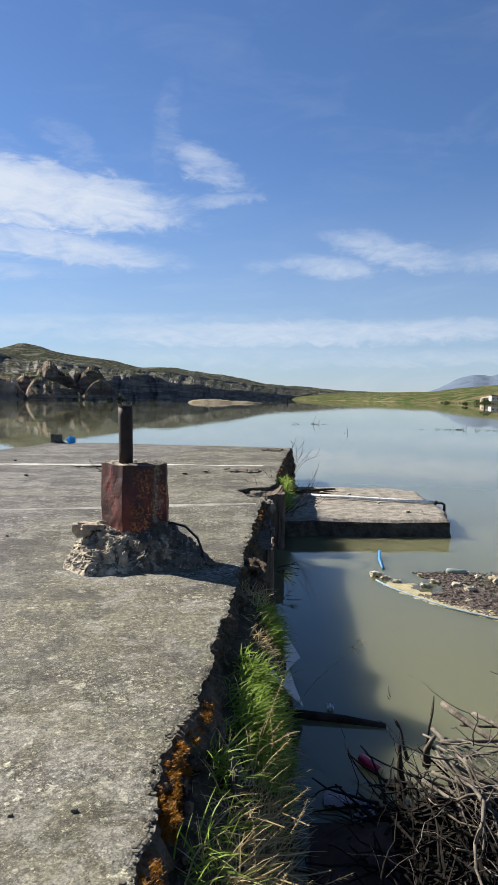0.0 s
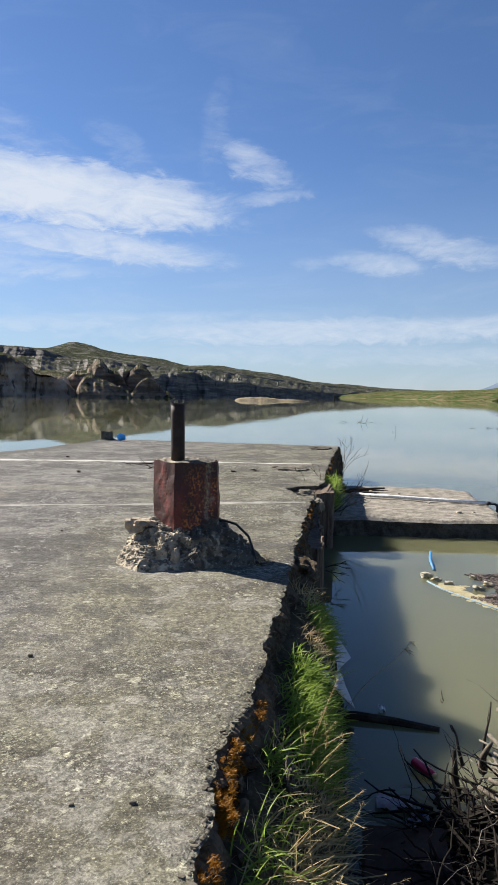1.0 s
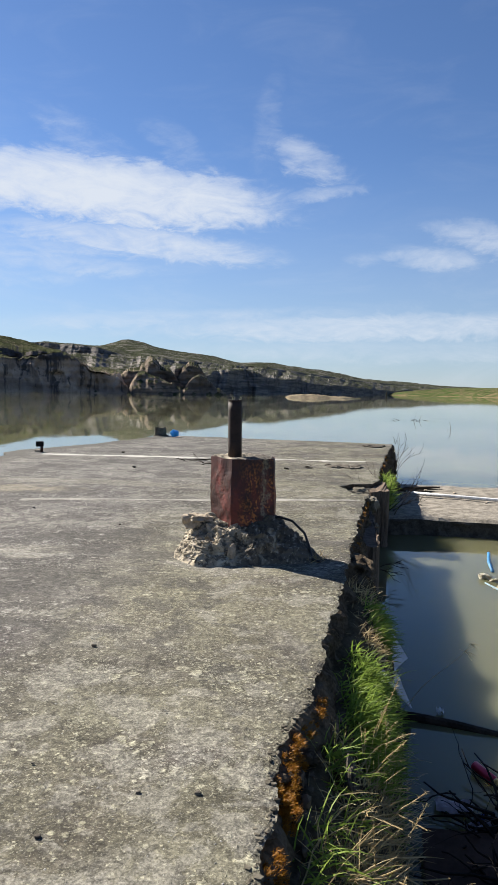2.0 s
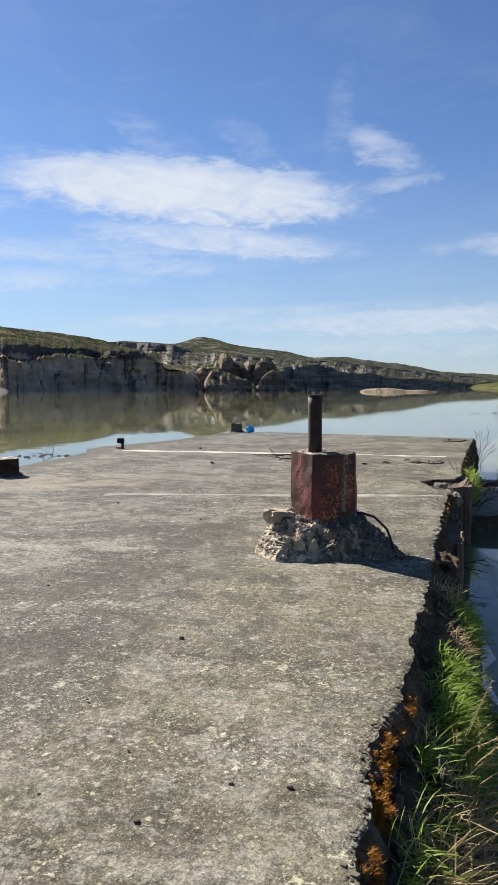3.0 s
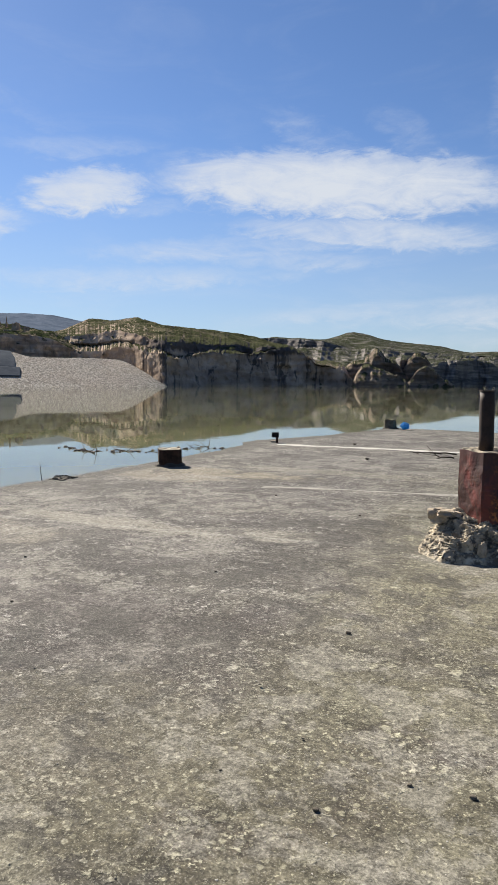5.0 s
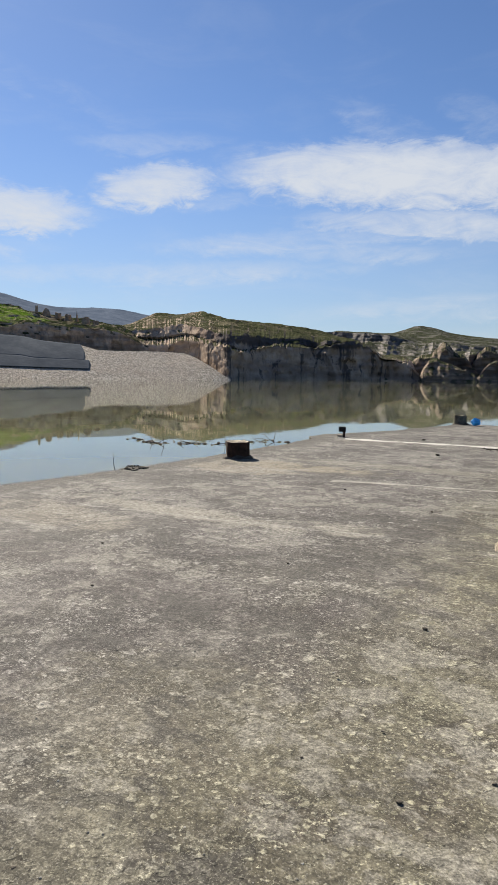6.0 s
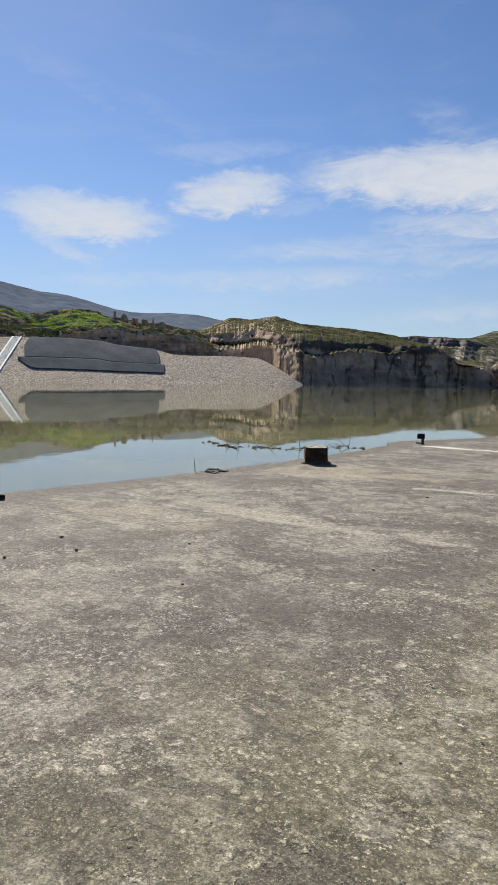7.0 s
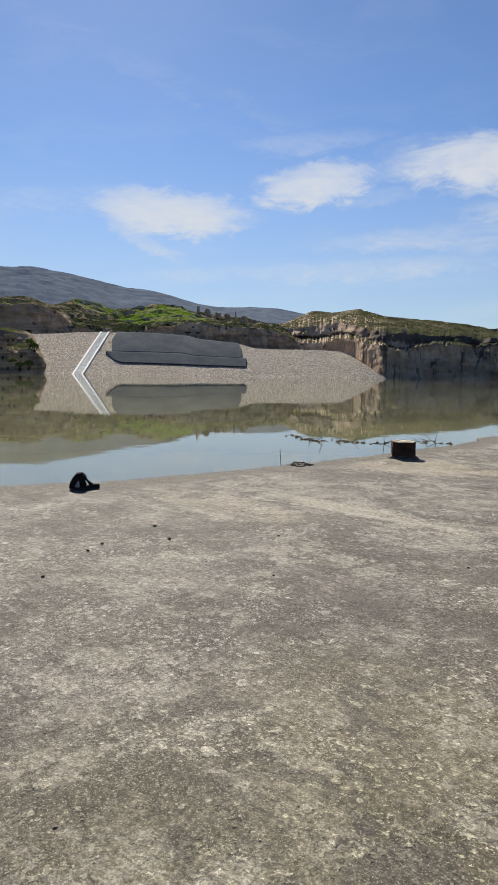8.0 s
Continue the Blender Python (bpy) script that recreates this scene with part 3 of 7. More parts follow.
headland(13.2, 19.6, 338, [(19.6, 0.9), (18.5, 1.7), (17.5, 2.1), (16.5, 2.4), (15.6, 2.25), (14.8, 1.6), (14.2, 0.8), (13.6, -0.2), (13.2, -0.8)], MAT_HEAD, "broad dark overhanging rock shoulder above the far water", 21.0)
headland(10.9, 14.9, 352, [(14.9, -0.4), (14.3, 1.5), (13.6, 2.3), (12.9, 2.35), (12.2, 1.9), (11.6, 1.2), (11.2, 0.3), (10.9, -0.7)], MAT_HEAD, "pale jagged limestone crag rising from the far bank", 33.0)
headland(13.6, 18.7, 312, [(18.7, -0.6), (18.2, 0.6), (17.6, 1.3), (17.2, 1.42), (16.6, 1.2), (16.0, 0.95), (15.2, 0.75), (14.4, 0.45), (13.9, 0.0), (13.6, -0.6)], MAT_HEAD, "low rounded headland with a grassy back and sandy front", 47.0)
headland(10.2, 14.0, 320, [(14.0, -0.6), (13.6, 0.8), (13.2, 1.1), (12.8, 1.6), (12.5, 1.15), (11.8, 0.75), (11.0, 0.4), (10.5, 0.0), (10.2, -0.6)], MAT_HEAD, "pointed brown headland at the waterline", 61.0)

PLATEAU_BASE = [(76, 330), (66, 322), (60, 322), (50, 322), (42, 325)]
land("hill_plateau", 41, 76, 0.07, [
    (PLATEAU_BASE, ("z", 6.0), 1, 0.5, 0),
    ([(b, r + 4) for b, r in PLATEAU_BASE], [(76, 4.9), (66, 4.9), (63.5, 4.9), (61.9, 4.5), (61.2, 3.9), (60.4, 3.2), (58, 2.95), (55, 3.1), (53, 3.4), (51.4, 3.85), (48, 3.7), (46, 3.6), (44, 3.5), (43, 3.1), (42, 2.5), (41, 2.2)], 18, 3.6, 0),
    ([(b, r + 60) for b, r in PLATEAU_BASE], [(76, 5.3), (66, 5.4), (63.6, 5.25), (62.5, 4.9), (61.6, 4.9), (60.3, 5.4), (58.5, 5.15), (57, 4.85), (55.6, 5.0), (54.1, 5.45), (52, 5.45), (50.3, 5.05), (48, 4.75), (46.2, 4.6), (44.5, 4.2), (43, 3.7), (42, 3.2), (41, 2.8)], 26, 2.5, 2.4),
    ([(b, r + 110) for b, r in PLATEAU_BASE], DEEP, 3, 0, 0),
], MAT_PLATEAU, "ruin-topped rock plateau with bright green meadow and sandy cliffs", "hillside", 90.0)

CRAG_SHORE = [(78, 205), (70, 214), (66, 220), (63.4, 228), (62.9, 234), (62.3, 240)]
land("crag", 62.3, 78, 0.06, [
    (CRAG_SHORE, DEEP, 1, 0.5, 0),
    ([(b, r + 3) for b, r in CRAG_SHORE], [(78, 1.0), (66, 0.9), (64.5, 1.1), (63.5, 1.3), (63.1, 1.0), (62.8, 0.0), (62.5, -0.7)], 12, 3.2, 0),
    ([(b, r + 16) for b, r in CRAG_SHORE], [(78, 1.6), (66, 1.6), (64.5, 1.7), (63.6, 2.0), (63.2, 1.6), (62.8, 0.2), (62.5, -0.7)], 8, 2.5, 2.0),
    ([(b, r + 20) for b, r in CRAG_SHORE], [(78, 3.2), (66, 2.8), (64.5, 2.7), (63.7, 2.4), (63.2, 1.7), (62.8, 0.2), (62.5, -0.7)], 10, 3.0, 0.8),
    ([(b, r + 60) for b, r in CRAG_SHORE], [(78, 3.6), (66, 3.1), (64.5, 2.9), (63.7, 2.4), (63.2, 1.5), (62.8, 0.1), (62.5, -0.7)], 10, 2.0, 1.6),
    ([(b, r + 80) for b, r in CRAG_SHORE], DEEP, 3, 0, 0),
], MAT_CRAG, "dark terraced crag with caves and ruined stone dwellings by the water", "cliff", 120.0)

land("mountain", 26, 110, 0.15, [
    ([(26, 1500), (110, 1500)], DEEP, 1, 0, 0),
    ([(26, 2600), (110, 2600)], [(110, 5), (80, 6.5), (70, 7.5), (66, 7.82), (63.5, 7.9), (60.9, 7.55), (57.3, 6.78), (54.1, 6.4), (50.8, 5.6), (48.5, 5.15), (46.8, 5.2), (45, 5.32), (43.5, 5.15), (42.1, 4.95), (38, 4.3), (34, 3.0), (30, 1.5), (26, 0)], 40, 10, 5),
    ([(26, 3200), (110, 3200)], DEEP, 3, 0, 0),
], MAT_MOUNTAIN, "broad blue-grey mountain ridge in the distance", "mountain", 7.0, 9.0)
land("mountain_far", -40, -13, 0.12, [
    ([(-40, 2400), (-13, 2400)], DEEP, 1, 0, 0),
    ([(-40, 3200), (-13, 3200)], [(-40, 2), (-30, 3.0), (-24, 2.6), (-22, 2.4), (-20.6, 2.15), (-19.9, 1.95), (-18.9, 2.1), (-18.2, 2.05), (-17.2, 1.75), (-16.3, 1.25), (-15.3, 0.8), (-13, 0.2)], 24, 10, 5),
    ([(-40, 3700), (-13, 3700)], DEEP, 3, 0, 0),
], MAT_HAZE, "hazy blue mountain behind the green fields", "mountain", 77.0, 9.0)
FIELD_SHORE = [(0, 1150), (-2, 1000), (-5, 900), (-7.6, 840), (-12.4, 680), (-17, 600), (-20.4, 535), (-30, 420), (-60, 320), (-90, 300)]
land("bank_fields", -90, 0.5, 0.15, [
    (FIELD_SHORE, DEEP, 1, 0, 0),
    ([(b, r + 8) for b, r in FIELD_SHORE], ("z", WATER + 0.25), 2, 1.0, 0),
    ([(b, r + 60) for b, r in FIELD_SHORE], [(0.5, -0.02), (-2, 0.08), (-7.6, 0.12), (-12.4, 0.2), (-17, 0.3), (-20.4, 0.45), (-30, 0.8), (-90, 1.0)], 8, 1, 0.1),
    ([(b, r + 500) for b, r in FIELD_SHORE], [(0.5, 0.2), (-2, 0.4), (-5.7, 0.5), (-7.6, 0.5), (-12.3, 0.6), (-15.5, 0.7), (-17, 0.95), (-20.4, 1.3), (-25, 1.7), (-90, 2.2)], 14, 1, 0.5),
    ([(b, r + 900) for b, r in FIELD_SHORE], DEEP, 2, 0, 0),
], MAT_FIELD, "low green fields with bare brown earth along the far shore", "field", 55.0)

# ---- concrete landing slab ----
SLAB_RIGHT = [(-10, 1.3), (1.0, 1.2), (1.45, 0.5), (1.7, 0.14), (2.14, 0.11), (2.45, 0.13), (2.64, 0.09), (2.88, 0.11), (3.19, 0.16), (3.66, 0.2), (4.24, 0.24), (5.07, 0.32), (5.53, 0.36), (6.79, 0.43), (8.83, 0.58),
              (9.55, 0.66), (9.9, 0.42), (10.48, 0.28), (10.75, 0.42), (10.93, 0.79), (12.24, 0.93), (15.5, 1.2), (19.4, 1.64), (21, 1.8)]
SLAB_LEFT = [(-10, -8.2), (3.24, -7.56), (4.84, -7.02), (7.15, -6.68), (9.5, -6.6), (11.9, -6.58), (13.3, -6.75), (13.7, -7.0), (14.3, -6.95), (16.2, -6.15), (19.6, -5.42), (21, -5.2)]


def slab_edge(knots, y, seed, amount):
    ks = np.array(knots)
    return np.interp(y, ks[:, 0], ks[:, 1]) + amount * fbm(y, seed, 0, 2.2, 5, 0.62) + 0.35 * amount * fbm(y, seed + 5, 0, 17.0, 3, 0.7)


def slab_height(x, y):
    return 0.006 * fbm(x, y, 0, 0.7, 3) + 0.0035 * fbm(x, y, 5, 9, 3)


def build_slab():
    y = np.concatenate([np.arange(-9, 1.4, 0.15), np.arange(1.4, 8.0, 0.022), np.arange(8.0, 12.4, 0.04), np.arange(12.4, 19.3, 0.12), [19.42]])
    left, right = slab_edge(SLAB_LEFT, y, 1.7, 0.05), slab_edge(SLAB_RIGHT, y, 8.3, 0.028)
    d = np.concatenate([np.geomspace(0.006, 0.9, 34), np.linspace(1.1, 7.2, 22)])         # in from the right-hand edge
    u = np.concatenate([[0.0], d / 7.2])[::-1]
    x = right[:, None] - (right - left)[:, None] * u[None, :]
    yy = np.repeat(y[:, None], len(u), 1)
    end = 19.62 + 0.06 * fbm(x, 3.0, 0, 1.5, 4) - 0.13 * x
    yy[-1] = end[-1]
    z = slab_height(x, yy)
    near = np.maximum(0, 1 - (right[:, None] - x) / (0.05 + 0.05 * np.abs(fbm(yy, 4.0, 0, 3.0, 3))))
    z = z - 0.006 * near ** 2 * (1 + 0.9 * fbm(x, yy, 2, 14, 3))
    rough = np.exp(-np.maximum(right[:, None] - x, 0) / 0.10)
    z = z + 0.004 * rough * fbm(x, yy, 9, 30, 4, 0.65)
    top = np.stack([x, yy, z], -1)
    rows, cols = x.shape
    verts, faces = top.reshape(-1, 3).tolist(), grid_faces(rows, cols)
    faces = [f[::-1] for f in faces]
    tagged(new("floor_slab", mesh_of("floor_slab", verts, faces, MAT_CONCRETE)), "weathered grey concrete landing slab speckled with pale lichen", "slab", kind="structure")
    slab = bpy.data.objects["floor_slab"]
    rim = slab.data.attributes.new("rim", "FLOAT", "POINT")
    rim.data.foreach_set("value", (x - left[:, None]).ravel().astype(np.float32))
    # broken right-hand face, with stones standing proud
    depth = np.concatenate([[0.0, 0.012, 0.03], np.linspace(0.06, 1.5, 22)])
    zz = z[:, -1][:, None] - depth[None, :]
    yy2 = np.repeat(y[:, None], len(depth), 1)
    inward = -0.085 * np.clip(depth / 0.30, 0, 1)[None, :] * (1 + 0.7 * fbm(y, 3.0, 0, 1.6, 3))[:, None]
    bulge = 0.045 * fbm(yy2 * 1.0, zz * 1.6, 1.0, 5.0, 4, 0.6) + 0.032 * fbm(yy2, zz, 7.0, 19.0, 4, 0.7)
    xx = right[:, None] - inward + bulge * np.clip(depth / 0.03, 0, 1)[None, :]
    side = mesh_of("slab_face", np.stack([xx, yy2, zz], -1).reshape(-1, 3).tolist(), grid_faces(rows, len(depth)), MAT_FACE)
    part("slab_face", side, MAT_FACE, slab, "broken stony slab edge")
    # left and far faces
    for label, line in (("left", np.stack([left, y, z[:, 0]], -1)), ("far", top[-1])):
        zs = [0, 0.02, 0.06, 0.15, 0.3, 0.6, 1.0, 1.6]
        pts = np.array([[(p[0], p[1], p[2] - s) for s in zs] for p in line])
        pts[..., 1 if label == "far" else 0] += 0.02 * fbm(pts[..., 0] * 3, pts[..., 1] * 3, pts[..., 2] * 3, 2.0, 3) * (np.array(zs) > 0)
        f = grid_faces(len(line), len(zs))
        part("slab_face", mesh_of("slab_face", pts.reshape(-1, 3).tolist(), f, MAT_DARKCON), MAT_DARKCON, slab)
    # pale mortar strips across the joints
    for y0, slope, x0, x1, wide, seed in ((14.20, 0.080, -6.1, 0.75, 0.13, 1.0), (9.07, 0.235, -3.75, 0.55, 0.075, 2.0)):
        xs = np.arange(x0, x1, 0.04)
        mid = y0 + slope * xs + 0.05 * fbm(xs, seed, 0, 0.8, 3)
        half = wide * (1 + 0.55 * fbm(xs, seed + 5, 0, 2.0, 4))
        half = np.maximum(half, 0.02)
        cross = np.stack([mid - half, mid - half * 0.7, mid, mid + half * 0.7, mid + half], -1)
        xx = np.repeat(xs[:, None], 5, 1)
        lift = np.array([0.0015, 0.005, 0.005, 0.005, 0.0015]) + 0.0008 * fbm(xx, cross, 1.0, 12.0, 2)
        vs = np.stack([xx, cross, slab_height(xx, cross) + lift], -1).reshape(-1, 3).tolist()
        mat = MAT_JOINT if seed < 1.5 else MAT_FAINT
        part("joint_strip", mesh_of("joint_strip", vs, [f[::-1] for f in grid_faces(len(xs), 5)], mat), mat, slab, "worn pale mortar strip filling a slab joint")
    return slab


slab = build_slab()

# ---- materials of the near things ----
def rust_material():
    m, n, bsdf = material("rusted_red_steel")
    p = place(n)
    big, mid, fine = n.noise(p, 3.2, 4, 0.6, 0.6), n.noise(n.mapped(p, (1, 1, 0.45)), 11.0, 6, 0.65, 0.4), n.noise(p, 48.0, 4, 0.65)
    base = n.mix(n.span(big, 0.36, 0.62), (0.038, 0.011, 0.009), (0.150, 0.030, 0.022))
    base = n.mix(n.math("MULTIPLY", n.span(mid, 0.44, 0.62), 0.75), base, (0.030, 0.014, 0.011))
    flake = n.span(n.math("ADD", n.math("MULTIPLY", mid, 0.4), n.math("MULTIPLY", fine, 0.6)), 0.505, 0.585)
    sep = n.add("ShaderNodeSeparateXYZ")
    n.link(p, sep.inputs[0])
    right = n.span(n.math("ADD", sep.outputs[0], n.math("MULTIPLY", n.math("SUBTRACT", big, 0.5), 0.3)), -0.60, -0.40)
    base = n.mix(n.math("MULTIPLY", flake, n.math("MULTIPLY_ADD", right, 0.85, 0.06)), base, (0.56, 0.185, 0.040))
    drip = n.span(n.math("ADD", sep.outputs[2], n.math("MULTIPLY", n.math("SUBTRACT", n.noise(n.mapped(p, (1, 1, 0.35)), 7.0, 4, 0.6), 0.5), 0.9)), 0.60, 0.78, 0.0, 0.7)
    base = n.mix(drip, base, (0.030, 0.012, 0.010))
    # a grey run of old lime down one face
    lime = n.math("MULTIPLY", n.span(n.math("ABSOLUTE", n.math("ADD", sep.outputs[0], n.math("MULTIPLY_ADD", n.noise(n.mapped(p, (1, 1, 1.5)), 5.0), 0.16, 0.275))), 0.0, 0.035, 1.0, 0.0), n.span(fine, 0.36, 0.56))
    base = n.mix(n.math("MULTIPLY", lime, 0.55), base, (0.30, 0.29, 0.19))
    n.link(base, bsdf.inputs["Base Color"])
    bsdf.inputs["Roughness"].default_value, bsdf.inputs["Metallic"].default_value = 0.62, 0.15
    bump(n, bsdf, n.math("ADD", n.math("MULTIPLY", fine, 0.35), mid), 0.5, 0.008)
    return m


def rubble_material():
    m, n, bsdf = material("crumbling_rubble_concrete")
    p = place(n)
    a, b, c = n.noise(p, 5.0, 5, 0.6), n.noise(p, 19.0, 5, 0.65), n.noise(p, 80.0, 3, 0.6)
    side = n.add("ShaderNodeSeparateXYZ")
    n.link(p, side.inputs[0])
    # moss: no growth, but the footing's shaded right side put into the colour
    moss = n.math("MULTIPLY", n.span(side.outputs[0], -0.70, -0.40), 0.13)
    # random grime, plus that painted shade towards +x
    grime_shade = n.math("ADD", n.math("ADD", n.math("MULTIPLY", n.noise(p, 2.6, 4, 0.6), 0.7), n.math("MULTIPLY", a, 0.3)), moss)
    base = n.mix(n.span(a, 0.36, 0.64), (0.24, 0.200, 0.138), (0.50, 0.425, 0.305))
    base = n.mix(n.span(grime_shade, 0.50, 0.60, 0.0, 0.85), base, (0.050, 0.041, 0.031))
    base = n.mix(n.math("MULTIPLY", n.span(b, 0.49, 0.58), 0.85), base, (0.045, 0.039, 0.031))
    base = n.mix(n.span(n.noise(n.mapped(p, (1, 1, 1), (7, 3, 5)), 26.0, 4, 0.65), 0.58, 0.64, 0.0, 0.4), base, (0.55, 0.49, 0.385))
    base = n.mix(n.math("MULTIPLY", n.span(n.voronoi(p, 9.0), 0.10, 0.2, 1.0, 0.0), 0.45), base, (0.38, 0.32, 0.27))
    n.link(base, bsdf.inputs["Base Color"])
    bsdf.inputs["Roughness"].default_value = 0.95
    bump(n, bsdf, n.math("ADD", b, n.math("MULTIPLY", c, 0.4)), 0.6, 0.009)
    return m


def plain(name, colour, rough=0.6, metal=0.0, shine=0.5):
    m, n, bsdf = material(name)
    p = place(n)
    f = n.noise(p, 14.0, 4, 0.6)
    n.link(n.mix(n.span(f, 0.3, 0.7), tuple(c * 0.72 for c in colour), tuple(min(1.0, c * 1.15) for c in colour)), bsdf.inputs["Base Color"])
    bsdf.inputs["Roughness"].default_value, bsdf.inputs["Metallic"].default_value = rough, metal
    bsdf.inputs["Specular IOR Level"].default_value = shine
    bump(n, bsdf, f, 0.2, 0.004)
    return m


def leaf_material(name, dark, light, through=0.35):
    """Blades vary island by island and let some light through."""
    m, n, bsdf = material(name)
    geo = n.add("ShaderNodeNewGeometry")
    patch = n.noise(geo.outputs["Position"], 3.0, 3, 0.5)
    f = n.math("ADD", n.math("MULTIPLY", geo.outputs["Random Per Island"], 0.65), n.math("MULTIPLY", patch, 0.4), clamp=True)
    colour = n.mix(f, dark, light)
    n.link(colour, bsdf.inputs["Base Color"])
    bsdf.inputs["Roughness"].default_value = 0.55
    bsdf.inputs["Specular IOR Level"].default_value = 0.3
    thin = n.add("ShaderNodeBsdfTranslucent")
    n.link(colour, thin.inputs["Color"])
    both = n.add("ShaderNodeMixShader")
    both.inputs[0].default_value = through
    n.link(bsdf.outputs[0], both.inputs[1]), n.link(thin.outputs[0], both.inputs[2])
    out = next(k for k in n.tree.nodes if k.bl_idname == "ShaderNodeOutputMaterial")
    n.link(both.outputs[0], out.inputs[0])
    return m


MAT_RUST = rust_material()
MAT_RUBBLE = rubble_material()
MAT_PIPE = simple("brown_rusted_pipe", (0.014, 0.009, 0.007), (0.042, 0.024, 0.017), 14.0, 0.7, 0.3, 0.004)
MAT_DARKRUST = simple("dark_rust", (0.018, 0.012, 0.009), (0.075, 0.042, 0.028), 9.0, 0.8, 0.1, 0.008)
MAT_CABLE = plain("black_cable", (0.012, 0.012, 0.012), 0.6)
MAT_STONE = simple("pale_stone", (0.24, 0.195, 0.14), (0.46, 0.39, 0.295), 8.0, 0.95, 0, 0.012)
MAT_PEBBLE = simple("dark_pebble", (0.05, 0.043, 0.034), (0.17, 0.148, 0.115), 30.0, 0.95, 0, 0.004)
MAT_BARK = simple("grey_driftwood", (0.030, 0.024, 0.019), (0.205, 0.175, 0.138), 14.0, 0.9, 0, 0.012)
MAT_TWIG = simple("dark_wet_twig", (0.012, 0.010, 0.008), (0.055, 0.042, 0.030), 9.0, 0.85, 0, 0.004)
# Near-black wet twigs: the shade under the brush pile is put into their colour.
MAT_SODDEN_SHADE = simple("sodden_shade_twig", (0.005, 0.0045, 0.004), (0.020, 0.016, 0.012), 9.0, 0.85, 0, 0.004)
MAT_GRASS = leaf_material("fresh_grass", (0.10, 0.17, 0.020), (0.34, 0.44, 0.085), 0.52)
MAT_STRAW = leaf_material("dry_grass", (0.21, 0.150, 0.070), (0.70, 0.56, 0.30), 0.42)
MAT_MOSS = leaf_material("orange_moss", (0.12, 0.040, 0.005), (0.42, 0.195, 0.016), 0.25)
MAT_SHEET = simple("grey_sheet", (0.38, 0.38, 0.40), (0.58, 0.58, 0.60), 4.0, 0.6, 0, 0.003)
MAT_BLUEBAG = plain("blue_plastic_bag", (0.03, 0.36, 0.82), 0.35)
MAT_BLACK = plain("black_rubber", (0.010, 0.009, 0.009), 0.85, 0.0, 0.15)
MAT_LINING = plain("grey_cloth_lining", (0.30, 0.28, 0.27), 0.9, 0.0, 0.1)
MAT_PVC = plain("white_pvc", (0.66, 0.65, 0.62), 0.45)
MAT_HOSE = plain("blue_hose", (0.04, 0.17, 0.34), 0.5)
MAT_BOOM = plain("faded_blue_hose", (0.16, 0.23, 0.27), 0.6)
MAT_REDCAN = plain("red_can", (0.42, 0.025, 0.06), 0.3, 0.4)
MAT_CANEND = plain("can_end", (0.50, 0.42, 0.25), 0.35, 0.8)
MAT_FOAM = simple("yellowed_foam", (0.22, 0.18, 0.09), (0.56, 0.52, 0.42), 16.0, 0.9, 0, 0.006)
MAT_SCUM = simple("yellow_scum_film", (0.20, 0.165, 0.085), (0.38, 0.335, 0.20), 9.0, 0.8, 0, 0.003)
MAT_CHIP = simple("wet_wood_chips", (0.030, 0.024, 0.024), (0.20, 0.16, 0.135), 25.0, 0.9, 0, 0.004)
MAT_PETGREEN = plain("green_plastic_bottle", (0.24, 0.27, 0.22), 0.2)
MAT_PACK = plain("faded_packaging", (0.42, 0.36, 0.38), 0.5)
MAT_PACKBLUE = plain("blue_print", (0.04, 0.10, 0.42), 0.5)
MAT_BOARD = simple("brown_board", (0.035, 0.020, 0.015), (0.075, 0.045, 0.033), 5.0, 0.8, 0, 0.004)


# ---- shapes ----
def tube_data(points, radii, sides=7, caps=True):
    """A tapering tube through points, as vertices and faces."""
    pts = [Vector(p) for p in points]
    verts, faces, side = [], [], None
    for i, p in enumerate(pts):
        along = (pts[min(i + 1, len(pts) - 1)] - pts[max(i - 1, 0)]).normalized()
        if side is None:
            side = along.orthogonal().normalized()
        side = (side - along * side.dot(along)).normalized()
        other = along.cross(side)
        for k in range(sides):
            a = 2 * math.pi * k / sides
            verts.append(tuple(p + (side * math.cos(a) + other * math.sin(a)) * radii[i]))
    faces = [tuple(f) for f in grid_faces(len(pts), sides, True)]
    if caps:
        faces += [tuple(range(sides))[::-1], tuple(range((len(pts) - 1) * sides, len(pts) * sides))]
    return verts, faces


def joined(name, pieces, mat, smooth=False):
    verts, faces = [], []
    for v, f in pieces:
        k = len(verts)
        verts += v
        faces += [tuple(i + k for i in q) for q in f]
    return mesh_of(name, verts, faces, mat, smooth)


def tube(name, points, radii, mat, sides=8, smooth=True):
    return joined(name, [tube_data(points, radii, sides)], mat, smooth)


def rock_data(centre, size, seed, rough=0.3, cuts=3):
    bm = bmesh.new()
    bmesh.ops.create_icosphere(bm, subdivisions=cuts, radius=1.0)
    v = np.array([q.co for q in bm.verts])
    f = [tuple(k.index for k in q.verts) for q in bm.faces]
    bm.free()
    cell = np.sign(v) * np.abs(v) ** 0.75
    r = 1 + rough * fbm(v[:, 0] + seed, v[:, 1], v[:, 2], 1.1, 3, 0.55) + 0.35 * rough * fbm(v[:, 0], v[:, 1] + seed, v[:, 2], 4.0, 2)
    return [tuple(p) for p in (np.array(centre) + cell * r[:, None] * np.array(size))], f


